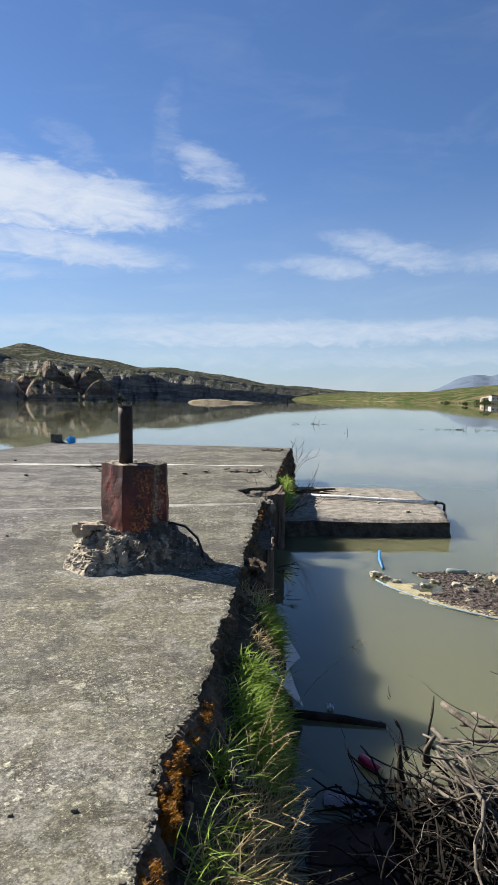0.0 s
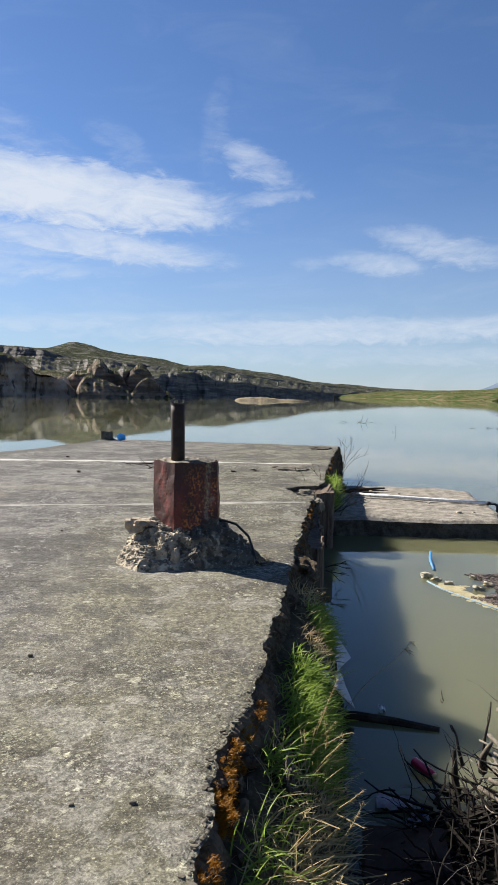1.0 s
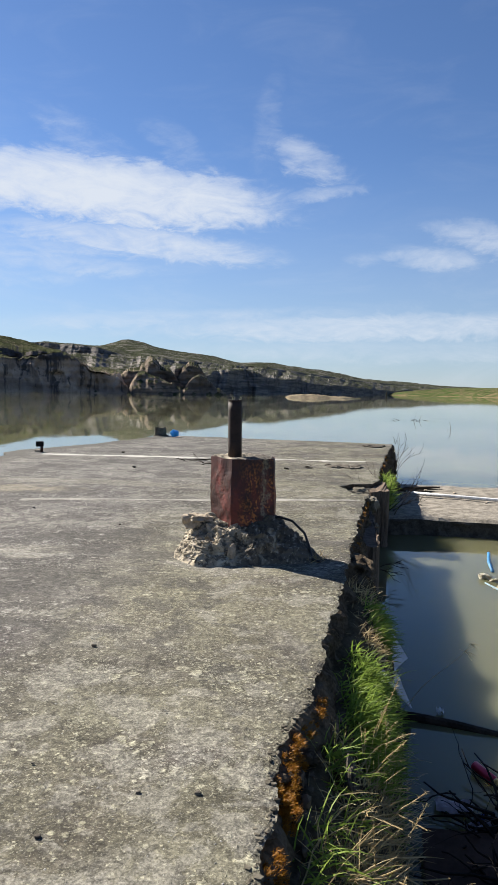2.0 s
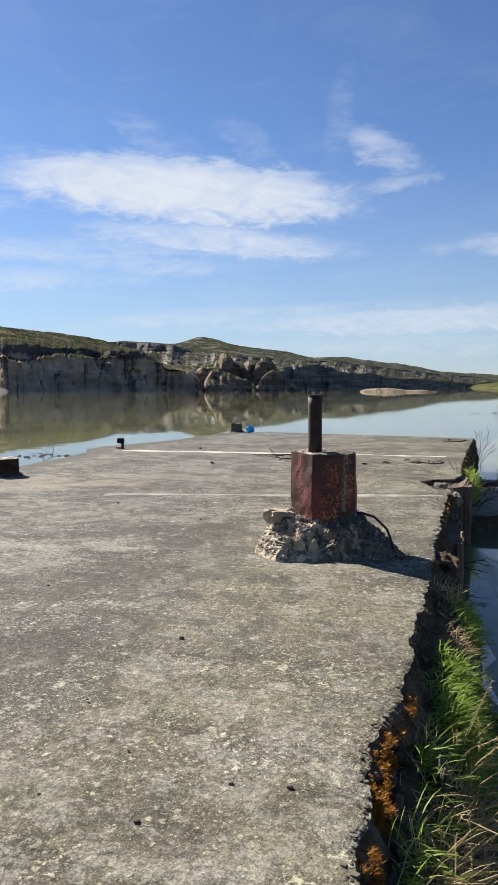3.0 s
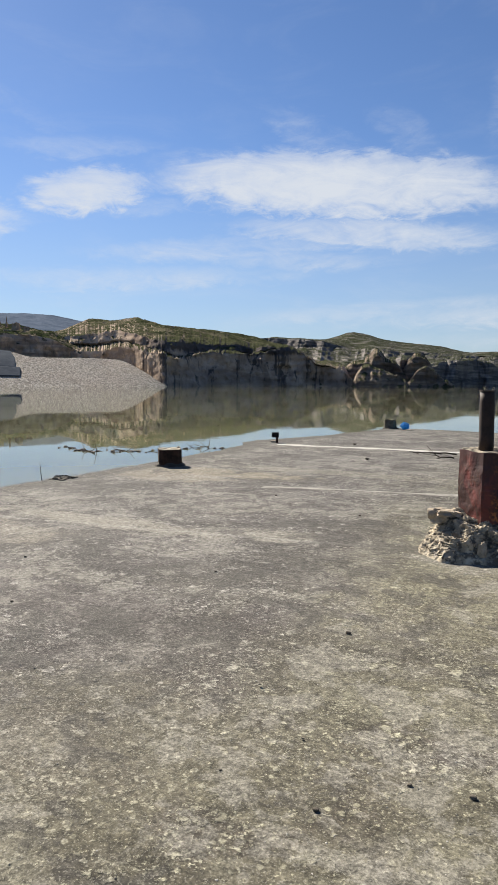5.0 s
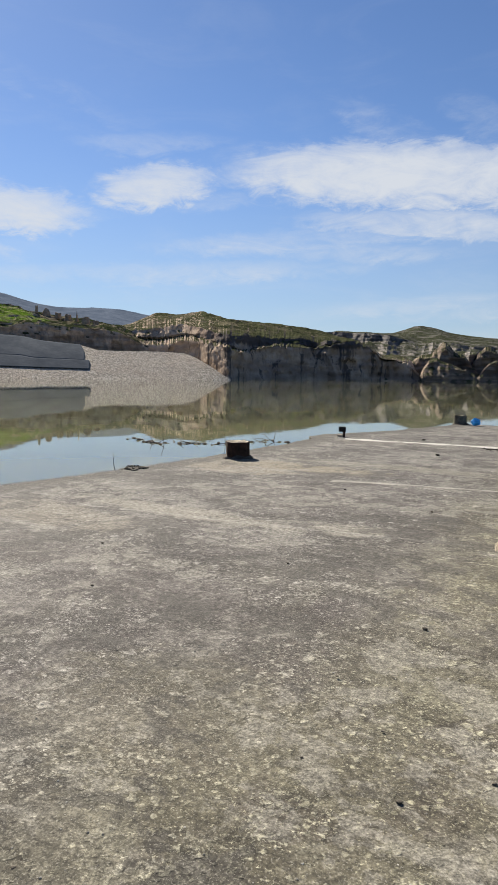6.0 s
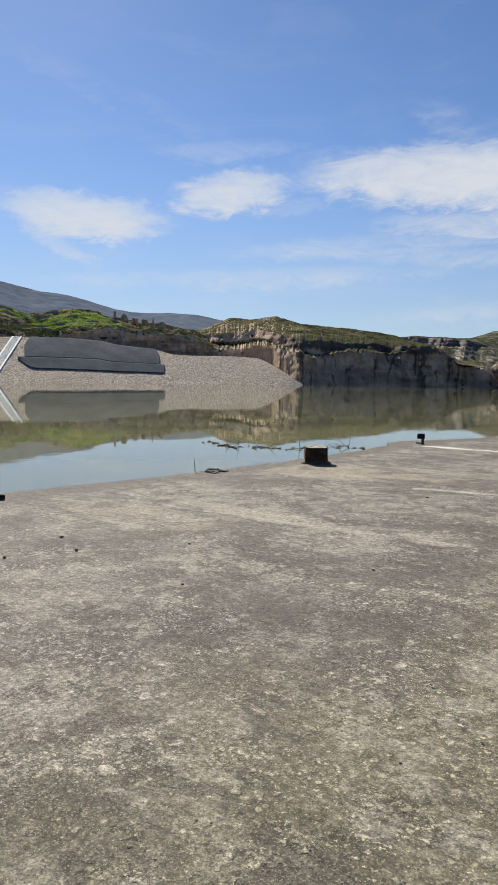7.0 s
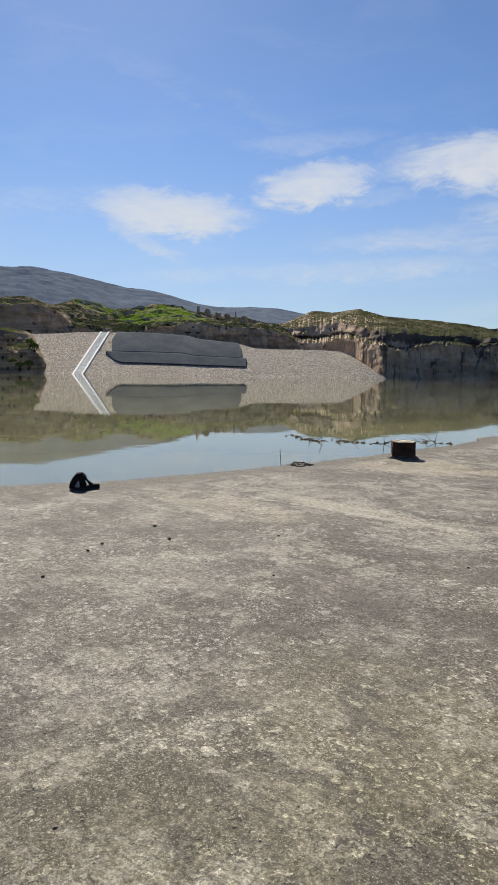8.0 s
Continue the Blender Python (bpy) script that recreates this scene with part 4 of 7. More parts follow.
def rock(name, centre, size, seed, mat, label, category="stone", rough=0.3, cuts=3, group="", parent=None):
    ob = new(name, joined(name, [rock_data((0, 0, 0), size, seed, rough, cuts)], mat))
    ob.location = centre
    if parent:
        ob.parent = parent
        return tagged(ob, label)
    return tagged(ob, label, category, group)


def box_data(centre, size, turn=0.0, tilt=0.0, roll=0.0, bevel=0.0):
    bm = bmesh.new()
    bmesh.ops.create_cube(bm, size=1.0, matrix=pose(*centre, roll, tilt, turn) @ Matrix.Diagonal((*size, 1)))
    if bevel:
        bmesh.ops.bevel(bm, geom=list(bm.edges), offset=bevel, segments=2, affect="EDGES")
    v, f = [tuple(q.co) for q in bm.verts], [tuple(k.index for k in q.verts) for q in bm.faces]
    bm.free()
    return v, f


def empty(name, at, label, category, group=""):
    ob = new(name)
    ob.location = at
    ob.empty_display_size = 0.1
    return tagged(ob, label, category, group)


def wander(rnd, start, way, length, steps, bend, sag=0.0):
    """A crooked line, as a branch grows."""
    p, d, out = Vector(start), Vector(way).normalized(), [tuple(start)]
    for _ in range(steps):
        d = (d + Vector((rnd.gauss(0, bend), rnd.gauss(0, bend), rnd.gauss(0, bend) - sag))).normalized()
        p = p + d * (length / steps)
        out.append(tuple(p))
    return out


# ---- column stub with its footing ----
def jacket_data(long_side, short_side, z0, z1, turn, rings, dent, seed, lip=0.0):
    """A square steel jacket with cut corners, dented."""
    h = long_side / 2 + short_side / math.sqrt(2) / 2 * 1.0
    a, c = long_side / 2, long_side / 2 + short_side / math.sqrt(2)
    ring = [(a, -c), (c, -a), (c, a), (a, c), (-a, c), (-c, a), (-c, -a), (-a, -c)]
    pts = []
    for k in range(8):
        (x0, y0), (x1, y1) = ring[k], ring[(k + 1) % 8]
        count = 12 if k % 2 else 4
        pts += [(x0 + (x1 - x0) * s / count, y0 + (y1 - y0) * s / count) for s in range(count)]
    ca, sa = math.cos(radians(turn)), math.sin(radians(turn))
    p = np.array([(x * ca - y * sa, x * sa + y * ca) for x, y in pts])
    zs = np.linspace(z0, z1, rings)
    xyz = np.array([[(x, y, z) for x, y in p] for z in zs])
    out = xyz[..., :2] / np.linalg.norm(xyz[..., :2], axis=-1, keepdims=True)
    push = dent * (fbm(xyz[..., 0] + seed, xyz[..., 1], xyz[..., 2], 4.0, 3, 0.5) + 0.3 * fbm(xyz[..., 0], xyz[..., 1] + seed, xyz[..., 2], 16.0, 2))
    xyz[..., :2] += out * push[..., None]
    xyz[-1, :, 2] += lip * fbm(p[:, 0], p[:, 1], seed, 9.0, 3)
    xyz[0, :, 2] += 1.6 * lip * fbm(p[:, 0], p[:, 1], seed + 3, 5.0, 3)
    return xyz


def build_column():
    base = Vector((-0.572, 6.06, 0.0))
    thing = empty("column_stub", base, "rusted steel-jacketed concrete column stub on a crumbling rubble footing", "column")
    xyz = jacket_data(0.315, 0.115, 0.20, 0.845, 44.0, 26, 0.014, 3.0, 0.008)
    n = xyz.shape[1]
    outer = xyz.reshape(-1, 3).tolist()
    inner = (xyz[-1] * np.array([0.97, 0.97, 1]))
    drop = inner - np.array([0, 0, 0.05])
    verts = outer + inner.tolist() + drop.tolist()
    rows = xyz.shape[0] + 2
    part("steel_jacket", mesh_of("steel_jacket", verts, grid_faces(rows, n, True), MAT_RUST), MAT_RUST, thing, "dented red-brown rusted steel jacket")
    # concrete fill, standing a little proud and broken
    rings = []
    for s in (1.0, 0.93, 0.75, 0.5, 0.25, 0.02):
        r = xyz[-1].copy()
        r[:, :2] *= s * 0.975
        r[:, 2] = 0.825 + (0.022 if s < 0.95 else -0.02) + 0.022 * fbm(r[:, 0], r[:, 1], 2.0, 8.0, 4, 0.6)
        rings.append(r)
    part("concrete_fill", mesh_of("concrete_fill", np.concatenate(rings).tolist(), grid_faces(len(rings), n, True), MAT_RUBBLE), MAT_RUBBLE, thing, "rough grey concrete fill")
    # rubble footing: a craggy mound, steep on one side
    m, k = 220, 70
    ang = np.linspace(0, 2 * math.pi, m, endpoint=False)
    t = np.linspace(0, 1, k)[:, None]
    deg = np.degrees(ang)
    loop = lambda knots: np.interp(deg, [k[0] for k in knots], [k[1] for k in knots])
    reach = loop(((0, 0.70), (40, 0.50), (90, 0.44), (150, 0.50), (180, 0.53), (215, 0.63), (245, 0.66), (270, 0.58), (305, 0.52), (335, 0.66), (360, 0.70)))
    reach = reach + 0.03 * fbm(np.cos(ang) * 2, np.sin(ang) * 2, 1.0, 1.0, 3)
    top = loop(((0, 0.33), (60, 0.30), (150, 0.33), (200, 0.34), (235, 0.31), (270, 0.27), (300, 0.30), (360, 0.33)))
    top = top + 0.02 * fbm(np.cos(ang) * 2, np.sin(ang) * 2, 8.0, 1.2, 3)
    full = loop(((0, 0.9), (90, 1.0), (180, 0.55), (215, 0.80), (245, 0.85), (270, 0.75), (295, 0.55), (330, 0.75), (360, 0.9)))
    r = reach[None, :] * (1 - t) + 0.20 * t
    z = top[None, :] * np.clip(t / 0.86, 0, 1) ** full[None, :]
    x, y = r * np.cos(ang), r * np.sin(ang)
    ridge = 1 - 2 * np.abs(fbm(x, y, z * 1.3, 4.4, 3, 0.6))
    lump = 0.026 * ridge + 0.022 * fbm(x, y, z + 9, 7.5, 5, 0.68) + 0.010 * (1 - 2 * np.abs(fbm(x, y, z + 3, 22.0, 4, 0.65)))
    lump = lump * np.clip(t * 9, 0, 1)
    r = r + 0.8 * lump
    z = z + 0.7 * lump * np.clip(t * 3, 0, 1) - 0.02 * (1 - t) ** 4
    verts = np.stack([r * np.cos(ang), r * np.sin(ang), z], -1).reshape(-1, 3).tolist()
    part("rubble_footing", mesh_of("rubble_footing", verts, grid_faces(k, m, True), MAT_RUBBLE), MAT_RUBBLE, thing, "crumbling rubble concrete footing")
    for c, s, seed, mat in (((-0.43, -0.12, 0.285), (0.10, 0.08, 0.062), 1.0, MAT_STONE), ((-0.34, -0.17, 0.315), (0.09, 0.07, 0.03), 2.0, MAT_STONE), ((-0.24, -0.44, 0.13), (0.07, 0.05, 0.07), 4.0, MAT_RUBBLE), ((-0.02, -0.46, 0.11), (0.03, 0.02, 0.05), 5.0, MAT_STONE)):
        rock("rubble_stone", c, s, seed, mat, "", rough=0.45, cuts=4, parent=thing)
    # pipe set in the fill
    c = Vector((-0.075, -0.03, 0.0))
    pts = [c + Vector((0.012 * (0.8 - z), 0.0, z)) for z in (0.80, 0.95, 1.10, 1.25, 1.335)]
    pipe = part("pipe", tube("pipe", pts, [0.060] * 5, MAT_PIPE, 20), MAT_PIPE, thing, "dark rusted steel pipe")
    top = pts[-1]
    rim = tube_data([top + Vector((0, 0, -0.004)), top + Vector((0, 0, 0.010))], [0.063, 0.063], 20)
    part("pipe_rim", joined("pipe_rim", [rim], MAT_PIPE), MAT_PIPE, pipe)
    for a in (0.3, 2.0, 4.4):
        q = top + Vector((0.045 * math.cos(a), 0.045 * math.sin(a), 0.0))
        part("bolt", joined("bolt", [tube_data([q, q + Vector((0.004, 0, 0.035))], [0.010, 0.008], 6)], MAT_RUBBLE), MAT_RUBBLE, pipe)
    # black cable out of the footing
    line = [(0.24, -0.05, 0.30), (0.33, -0.06, 0.335), (0.45, -0.10, 0.31), (0.56, -0.15, 0.22), (0.61, -0.19, 0.10), (0.63, -0.22, 0.015), (0.70, -0.28, 0.012)]
    part("cable", tube("cable", line, [0.011] * len(line), MAT_CABLE, 7), MAT_CABLE, thing, "stiff black cable")
    rnd = random.Random(4)
    tufts = []
    for _ in range(150):
        a = rnd.uniform(-0.1, 0.12)
        p = (0.60 + rnd.gauss(0, 0.06), -0.17 + rnd.gauss(0, 0.07), 0.0)
        tufts.append(tube_data(wander(rnd, p, (rnd.gauss(0.3, 0.5), rnd.gauss(-0.2, 0.5), 0.5), rnd.uniform(0.04, 0.1), 3, 0.3, 0.1), [0.0022, 0.002, 0.0016, 0.0008], 3, False))
    tagged(new("dry_grass", joined("dry_grass", tufts, MAT_STRAW)), "tuft of dry straw caught at the footing", "grass", kind="stuff").location = base


build_column()


def build_stump(at, width, height, turn, core, label):
    thing = empty("column_stump", at, label, "column stump", "column stumps")
    xyz = jacket_data(width * 0.62, width * 0.24, -0.02, height, turn, 10, 0.008, at[0], 0.006)
    n = xyz.shape[1]
    inner = xyz[-1] * np.array([0.95, 0.95, 1])
    verts = np.concatenate([xyz.reshape(-1, 3), inner, inner - np.array([0, 0, 0.03])]).tolist()
    part("steel_jacket", mesh_of("steel_jacket", verts, grid_faces(xyz.shape[0] + 2, n, True), core), core, thing)
    rings = []
    for s in (0.96, 0.7, 0.4, 0.02):
        r = xyz[-1].copy()
        r[:, :2] *= s
        r[:, 2] = height - 0.012 + 0.02 * fbm(r[:, 0] + at[1], r[:, 1], 0, 7.0, 4, 0.6)
        rings.append(r)
    part("concrete_fill", mesh_of("concrete_fill", np.concatenate(rings).tolist(), grid_faces(4, n, True), MAT_RUBBLE), MAT_RUBBLE, thing, "rough concrete fill")
    ring = np.linspace(0, 2 * math.pi, 40, endpoint=False)
    out = width * (0.72 + 0.10 * fbm(np.cos(ring) * 2 + at[0], np.sin(ring) * 2, 0, 1.0, 3))
    foot = [(out * s * np.cos(ring), out * s * np.sin(ring), np.full(40, z)) for s, z in ((1.0, -0.01), (0.9, 0.02), (0.72, 0.05), (0.6, 0.06))]
    verts = np.concatenate([np.stack(f, -1) for f in foot]).tolist()
    part("mortar_foot", mesh_of("mortar_foot", verts, grid_faces(4, 40, True), MAT_DARKCON), MAT_DARKCON, thing)
    return thing


build_stump((-6.12, 9.44, 0.0), 0.385, 0.275, 40, MAT_DARKRUST, "dark rusted column stump with concrete fill near the water")
build_stump((-5.32, 20.1, 0.0), 0.36, 0.26, 20, MAT_OLDCON, "mossy grey concrete stump at the slab's far edge")


def build_bracket():
    thing = empty("post_bracket", (-6.33, 14.05, 0.0), "black steel bracket on a short post beside the slab edge", "bracket")
    part("post", joined("post", [box_data((0.045, 0, 0.06), (0.055, 0.06, 0.14), 20, 0, 0, 0.005)], MAT_DARKRUST), MAT_DARKRUST, thing)
    part("plate", joined("plate", [box_data((0, 0, 0.180), (0.165, 0.08, 0.115), 25, 0, 0, 0.008)], MAT_BLACK), MAT_BLACK, thing, "black plate")
    rock("foot_stone", (-0.03, 0.02, 0.02), (0.09, 0.07, 0.035), 3.3, MAT_STONE, "", parent=thing, cuts=2)


build_bracket()


def build_bag():
    bm = bmesh.new()
    bmesh.ops.create_icosphere(bm, subdivisions=4, radius=1.0)
    v = np.array([q.co for q in bm.verts])
    f = [tuple(k.index for k in q.verts) for q in bm.faces]
    bm.free()
    r = 0.105 * (1 + 0.35 * np.abs(fbm(v[:, 0], v[:, 1], v[:, 2], 2.4, 3, 0.6)) - 0.12)
    p = v * r[:, None] * np.array([1.15, 0.9, 0.95])
    p[:, 2] = np.maximum(p[:, 2], -0.11) + 0.11
    ob = new("plastic_bag", mesh_of("plastic_bag", p.tolist(), f, MAT_BLUEBAG))
    ob.location = (-4.78, 19.75, 0.004)
    tagged(ob, "bright blue crumpled plastic bag on the slab edge", "bag")


build_bag()


def build_boot():
    """A torn black boot: a low foot, the slack shaft folded up over its heel, a pale tongue showing."""
    thing = empty("boot", (-6.83, 3.92, 0.004), "torn black rubber boot lying on the concrete", "boot")
    n, m = 26, 20
    q = np.linspace(0, 1, n)[:, None]
    a = np.linspace(0, 2 * math.pi, m, endpoint=False)[None, :]
    wide = 0.052 + 0.014 * np.sin(q * 5.5) - 0.03 * np.clip((q - 0.86) / 0.14, 0, 1) ** 2
    high = 0.030 - 0.010 * q + 0.006 * np.sin(9 * q)
    x = -0.155 + 0.33 * q + 0 * a
    foot = np.stack([x, wide * np.cos(a), high + high * np.sin(a)], -1)
    foot[..., 2] += 0.03 * np.clip((0.25 - q) / 0.25, 0, 1) * (np.sin(a) > 0)
    ends = [tuple(range(m))[::-1], tuple(range((n - 1) * m, n * m))]
    part("foot", mesh_of("foot", foot.reshape(-1, 3).tolist(), grid_faces(n, m, True) + ends, MAT_BLACK, True), MAT_BLACK, thing)
    # shaft: a slack sheet bent over from the heel, open towards the toe
    bend = np.array([(-0.150, 0.01), (-0.158, 0.06), (-0.135, 0.125), (-0.085, 0.182), (-0.020, 0.196), (0.012, 0.172), (0.034, 0.120), (0.075, 0.078), (0.115, 0.055)])
    t = np.linspace(0, len(bend) - 1, 30)
    px, pz = np.interp(t, np.arange(len(bend)), bend[:, 0]), np.interp(t, np.arange(len(bend)), bend[:, 1])
    v = np.linspace(-1, 1, 12)
    half = np.interp(t, [0, 2, 4, 6, 8], [0.052, 0.060, 0.045, 0.030, 0.012])
    outer = np.stack([px[:, None] - 0.012 * v[None, :] ** 2, half[:, None] * v[None, :], pz[:, None] - 0.030 * v[None, :] ** 2 * (pz[:, None] > 0.03)], -1)
    outer += 0.008 * fbm(outer[..., 0], outer[..., 1], outer[..., 2], 16.0, 3)[..., None]
    inner = outer + np.array([0.006, 0, -0.007])
    shell = [(layer.reshape(-1, 3).tolist(), grid_faces(30, 12)) for layer in (outer, inner)]
    rim = [(-0.150, 0.01), (-0.152, 0.06), (-0.130, 0.122), (-0.085, 0.174), (-0.025, 0.186), (0.026, 0.140), (0.012, 0.075), (0.030, 0.030)]
    for depth in (-0.050, 0.050):
        centre = (-0.075, depth * 1.25, 0.09)
        verts = [centre] + [(x0, depth, z0) for x0, z0 in rim] + [(centre[0], depth * 1.25 + 0.006, centre[2])] + [(x0, depth + 0.006, z0) for x0, z0 in rim]
        k = len(rim)
        faces = [(o, o + 1 + i, o + 1 + (i + 1) % k) for o in (0, k + 1) for i in range(k)]
        faces += [(1 + i, 1 + (i + 1) % k, k + 2 + (i + 1) % k, k + 2 + i) for i in range(k)]
        shell.append((verts, faces))
    part("shaft", joined("shaft", shell, MAT_BLACK), MAT_BLACK, thing, "folded torn shaft")
    tongue = tube_data([(-0.075, -0.062, 0.030), (-0.068, -0.066, 0.065), (-0.062, -0.064, 0.095)], [0.030, 0.017, 0.004], 8)
    part("tongue", joined("tongue", [tongue], MAT_LINING), MAT_LINING, thing, "pale grey lining")
    part("sole", joined("sole", [box_data((0.01, 0, 0.007), (0.32, 0.098, 0.014), 0, 0, 0, 0.005)], MAT_CABLE), MAT_CABLE, thing)
    thing.rotation_euler = (0, 0, radians(58))


build_boot()

# loose stones on the slab
PEBBLES = [(-1.03, 3.70, 0.022), (-0.62, 2.17, 0.016), (-0.17, 2.48, 0.018), (-0.38, 2.45, 0.012), (-0.83, 2.56, 0.008), (-1.01, 2.22, 0.008), (-1.19, 2.90, 0.011), (-4.57, 2.76, 0.022), (-4.80, 3.44, 0.024),
           (-1.80, 0.88, 0.012), (-1.43, 1.28, 0.012), (-4.47, 2.57, 0.020), (-4.10, 2.01, 0.022), (-4.35, 3.26, 0.022), (-3.84, 4.03, 0.016), (-3.47, 11.88, 0.05), (-4.58, 14.5, 0.05), (-2.3, 4.4, 0.014), (-3.1, 3.2, 0.015), (-2.0, 6.9, 0.02), (-3.3, 7.6, 0.022)]
for i, (px, py, ps) in enumerate(PEBBLES):
    ps *= 0.55
    rock("pebble", (px, py, ps * 0.55), (ps * 1.25, ps, ps * 0.7), i * 1.7, MAT_PEBBLE, "small dark stone lying on the concrete slab", "stone", 0.3, 2, "loose stones")


def build_twigs():
    rnd = random.Random(11)
    for k, (start, way, length) in enumerate((((-2.15, 13.3, 0.03), (-1, -0.35, 0.02), 0.95), ((-2.1, 12.75, 0.02), (-1, 0.1, 0.05), 0.5), ((-0.78, 12.4, 0.02), (1, 0.7, 0.0), 0.5))):
        pieces = [tube_data(wander(rnd, start, way, length, 9, 0.16), np.linspace(0.016, 0.005, 10), 6)]
        for _ in range(4):
            f = rnd.uniform(0.2, 0.8)
            p = (start[0] + way[0] * f * length, start[1] + way[1] * f * length, 0.03)
            pieces.append(tube_data(wander(rnd, p, (way[0], rnd.gauss(0, 0.8), rnd.uniform(0, 0.4)), length * 0.3, 5, 0.25, 0.05), np.linspace(0.008, 0.003, 6), 5))
        tagged(new("twig", joined("twig", pieces, MAT_TWIG)), "dry forked twig lying on the slab", "twig", "twigs on the slab")
    for k, (x, y, a, b) in enumerate(((0.28, 13.05, 0.30, 0.26), (1.06, 18.4, 0.22, 0.3))):
        pieces = [rock_data((x + rnd.uniform(-a, a), y + rnd.uniform(-b, b), 0.01), (rnd.uniform(0.04, 0.10), rnd.uniform(0.04, 0.10), rnd.uniform(0.015, 0.035)), k + j, 0.4, 2) for j in range(26)]
        tagged(new("dung_patch", joined("dung_patch", pieces, MAT_PEBBLE)), "flat patch of dark dried dung on the slab", "dung", "dung patches", "stuff")
    # crumbled hole at the water's edge
    pieces = [rock_data((-6.57 + rnd.uniform(-0.13, 0.12), 7.4 + rnd.uniform(-0.16, 0.16), 0.0), (rnd.uniform(0.02, 0.05), rnd.uniform(0.02, 0.05), rnd.uniform(0.012, 0.035)), j * 2.1, 0.4, 2) for j in range(34)]
    tagged(new("rubble_heap", joined("rubble_heap", pieces, MAT_DARKCON)), "small heap of dark broken concrete at the slab edge", "rubble", "", "stuff")


build_twigs()

# ---- bank below the broken edge ----
def bank_height(x, y):
    """Height of the earth bank between the slab and the water."""
    edge = np.interp(y, [k[0] for k in SLAB_RIGHT], [k[1] for k in SLAB_RIGHT])
    wide = np.interp(y, [1.0, 3.0, 4.6, 6.0, 7.2, 8.2, 9.4], [0.42, 0.50, 0.50, 0.42, 0.32, 0.20, 0.10])
    f = np.clip((x - edge + 0.12) / (wide + 0.12), 0, 1.4)
    rise = np.interp(y, [1.0, 2.4, 3.3, 3.7, 4.6, 5.6, 6.2, 6.8, 7.6, 8.4, 9.4], [-0.17, -0.18, -0.19, -0.16, -0.14, -0.16, -0.24, -0.36, -0.55, -0.75, -0.95])
    return rise + (WATER - 0.12 - rise) * f ** 4.0 + 0.035 * fbm(x, y, 0, 3.5, 4, 0.6)


def build_bank():
    y = np.arange(1.2, 9.4, 0.05)
    edge = np.interp(y, [k[0] for k in SLAB_RIGHT], [k[1] for k in SLAB_RIGHT])
    s = np.linspace(-0.16, 0.85, 34)
    x = edge[:, None] + s[None, :]
    yy = np.repeat(y[:, None], len(s), 1)
    z = bank_height(x, yy)
    verts = np.stack([x, yy, z], -1).reshape(-1, 3).tolist()
    tagged(new("ground_bank", mesh_of("ground_bank", verts, [f[::-1] for f in grid_faces(len(y), len(s))], MAT_SOIL)), "dark earth bank below the broken slab edge", "bank", kind="structure")


build_bank()


def blade_data(root, way, length, width, bend, rnd):
    """One grass blade: a folded strip that bows over."""
    p, d = Vector(root), Vector(way).normalized()
    side = d.cross(Vector((rnd.gauss(0, 1), rnd.gauss(0, 1), 0.1))).normalized()
    lean = Vector((way[0], way[1], 0)) + Vector((rnd.gauss(0, 0.3), rnd.gauss(0, 0.3), 0))
    verts, n = [], 4
    for k in range(n + 1):
        w = width * (1 - (k / n) ** 1.8) + 0.0004
        verts += [tuple(p - side * w), tuple(p + side * w)]
        d = (d + (lean * 0.5 + Vector((0, 0, -0.55))) * bend * (0.4 + k / n)).normalized()
        p = p + d * length / n
    return verts, [(2 * k, 2 * k + 1, 2 * k + 3, 2 * k + 2) for k in range(n)]


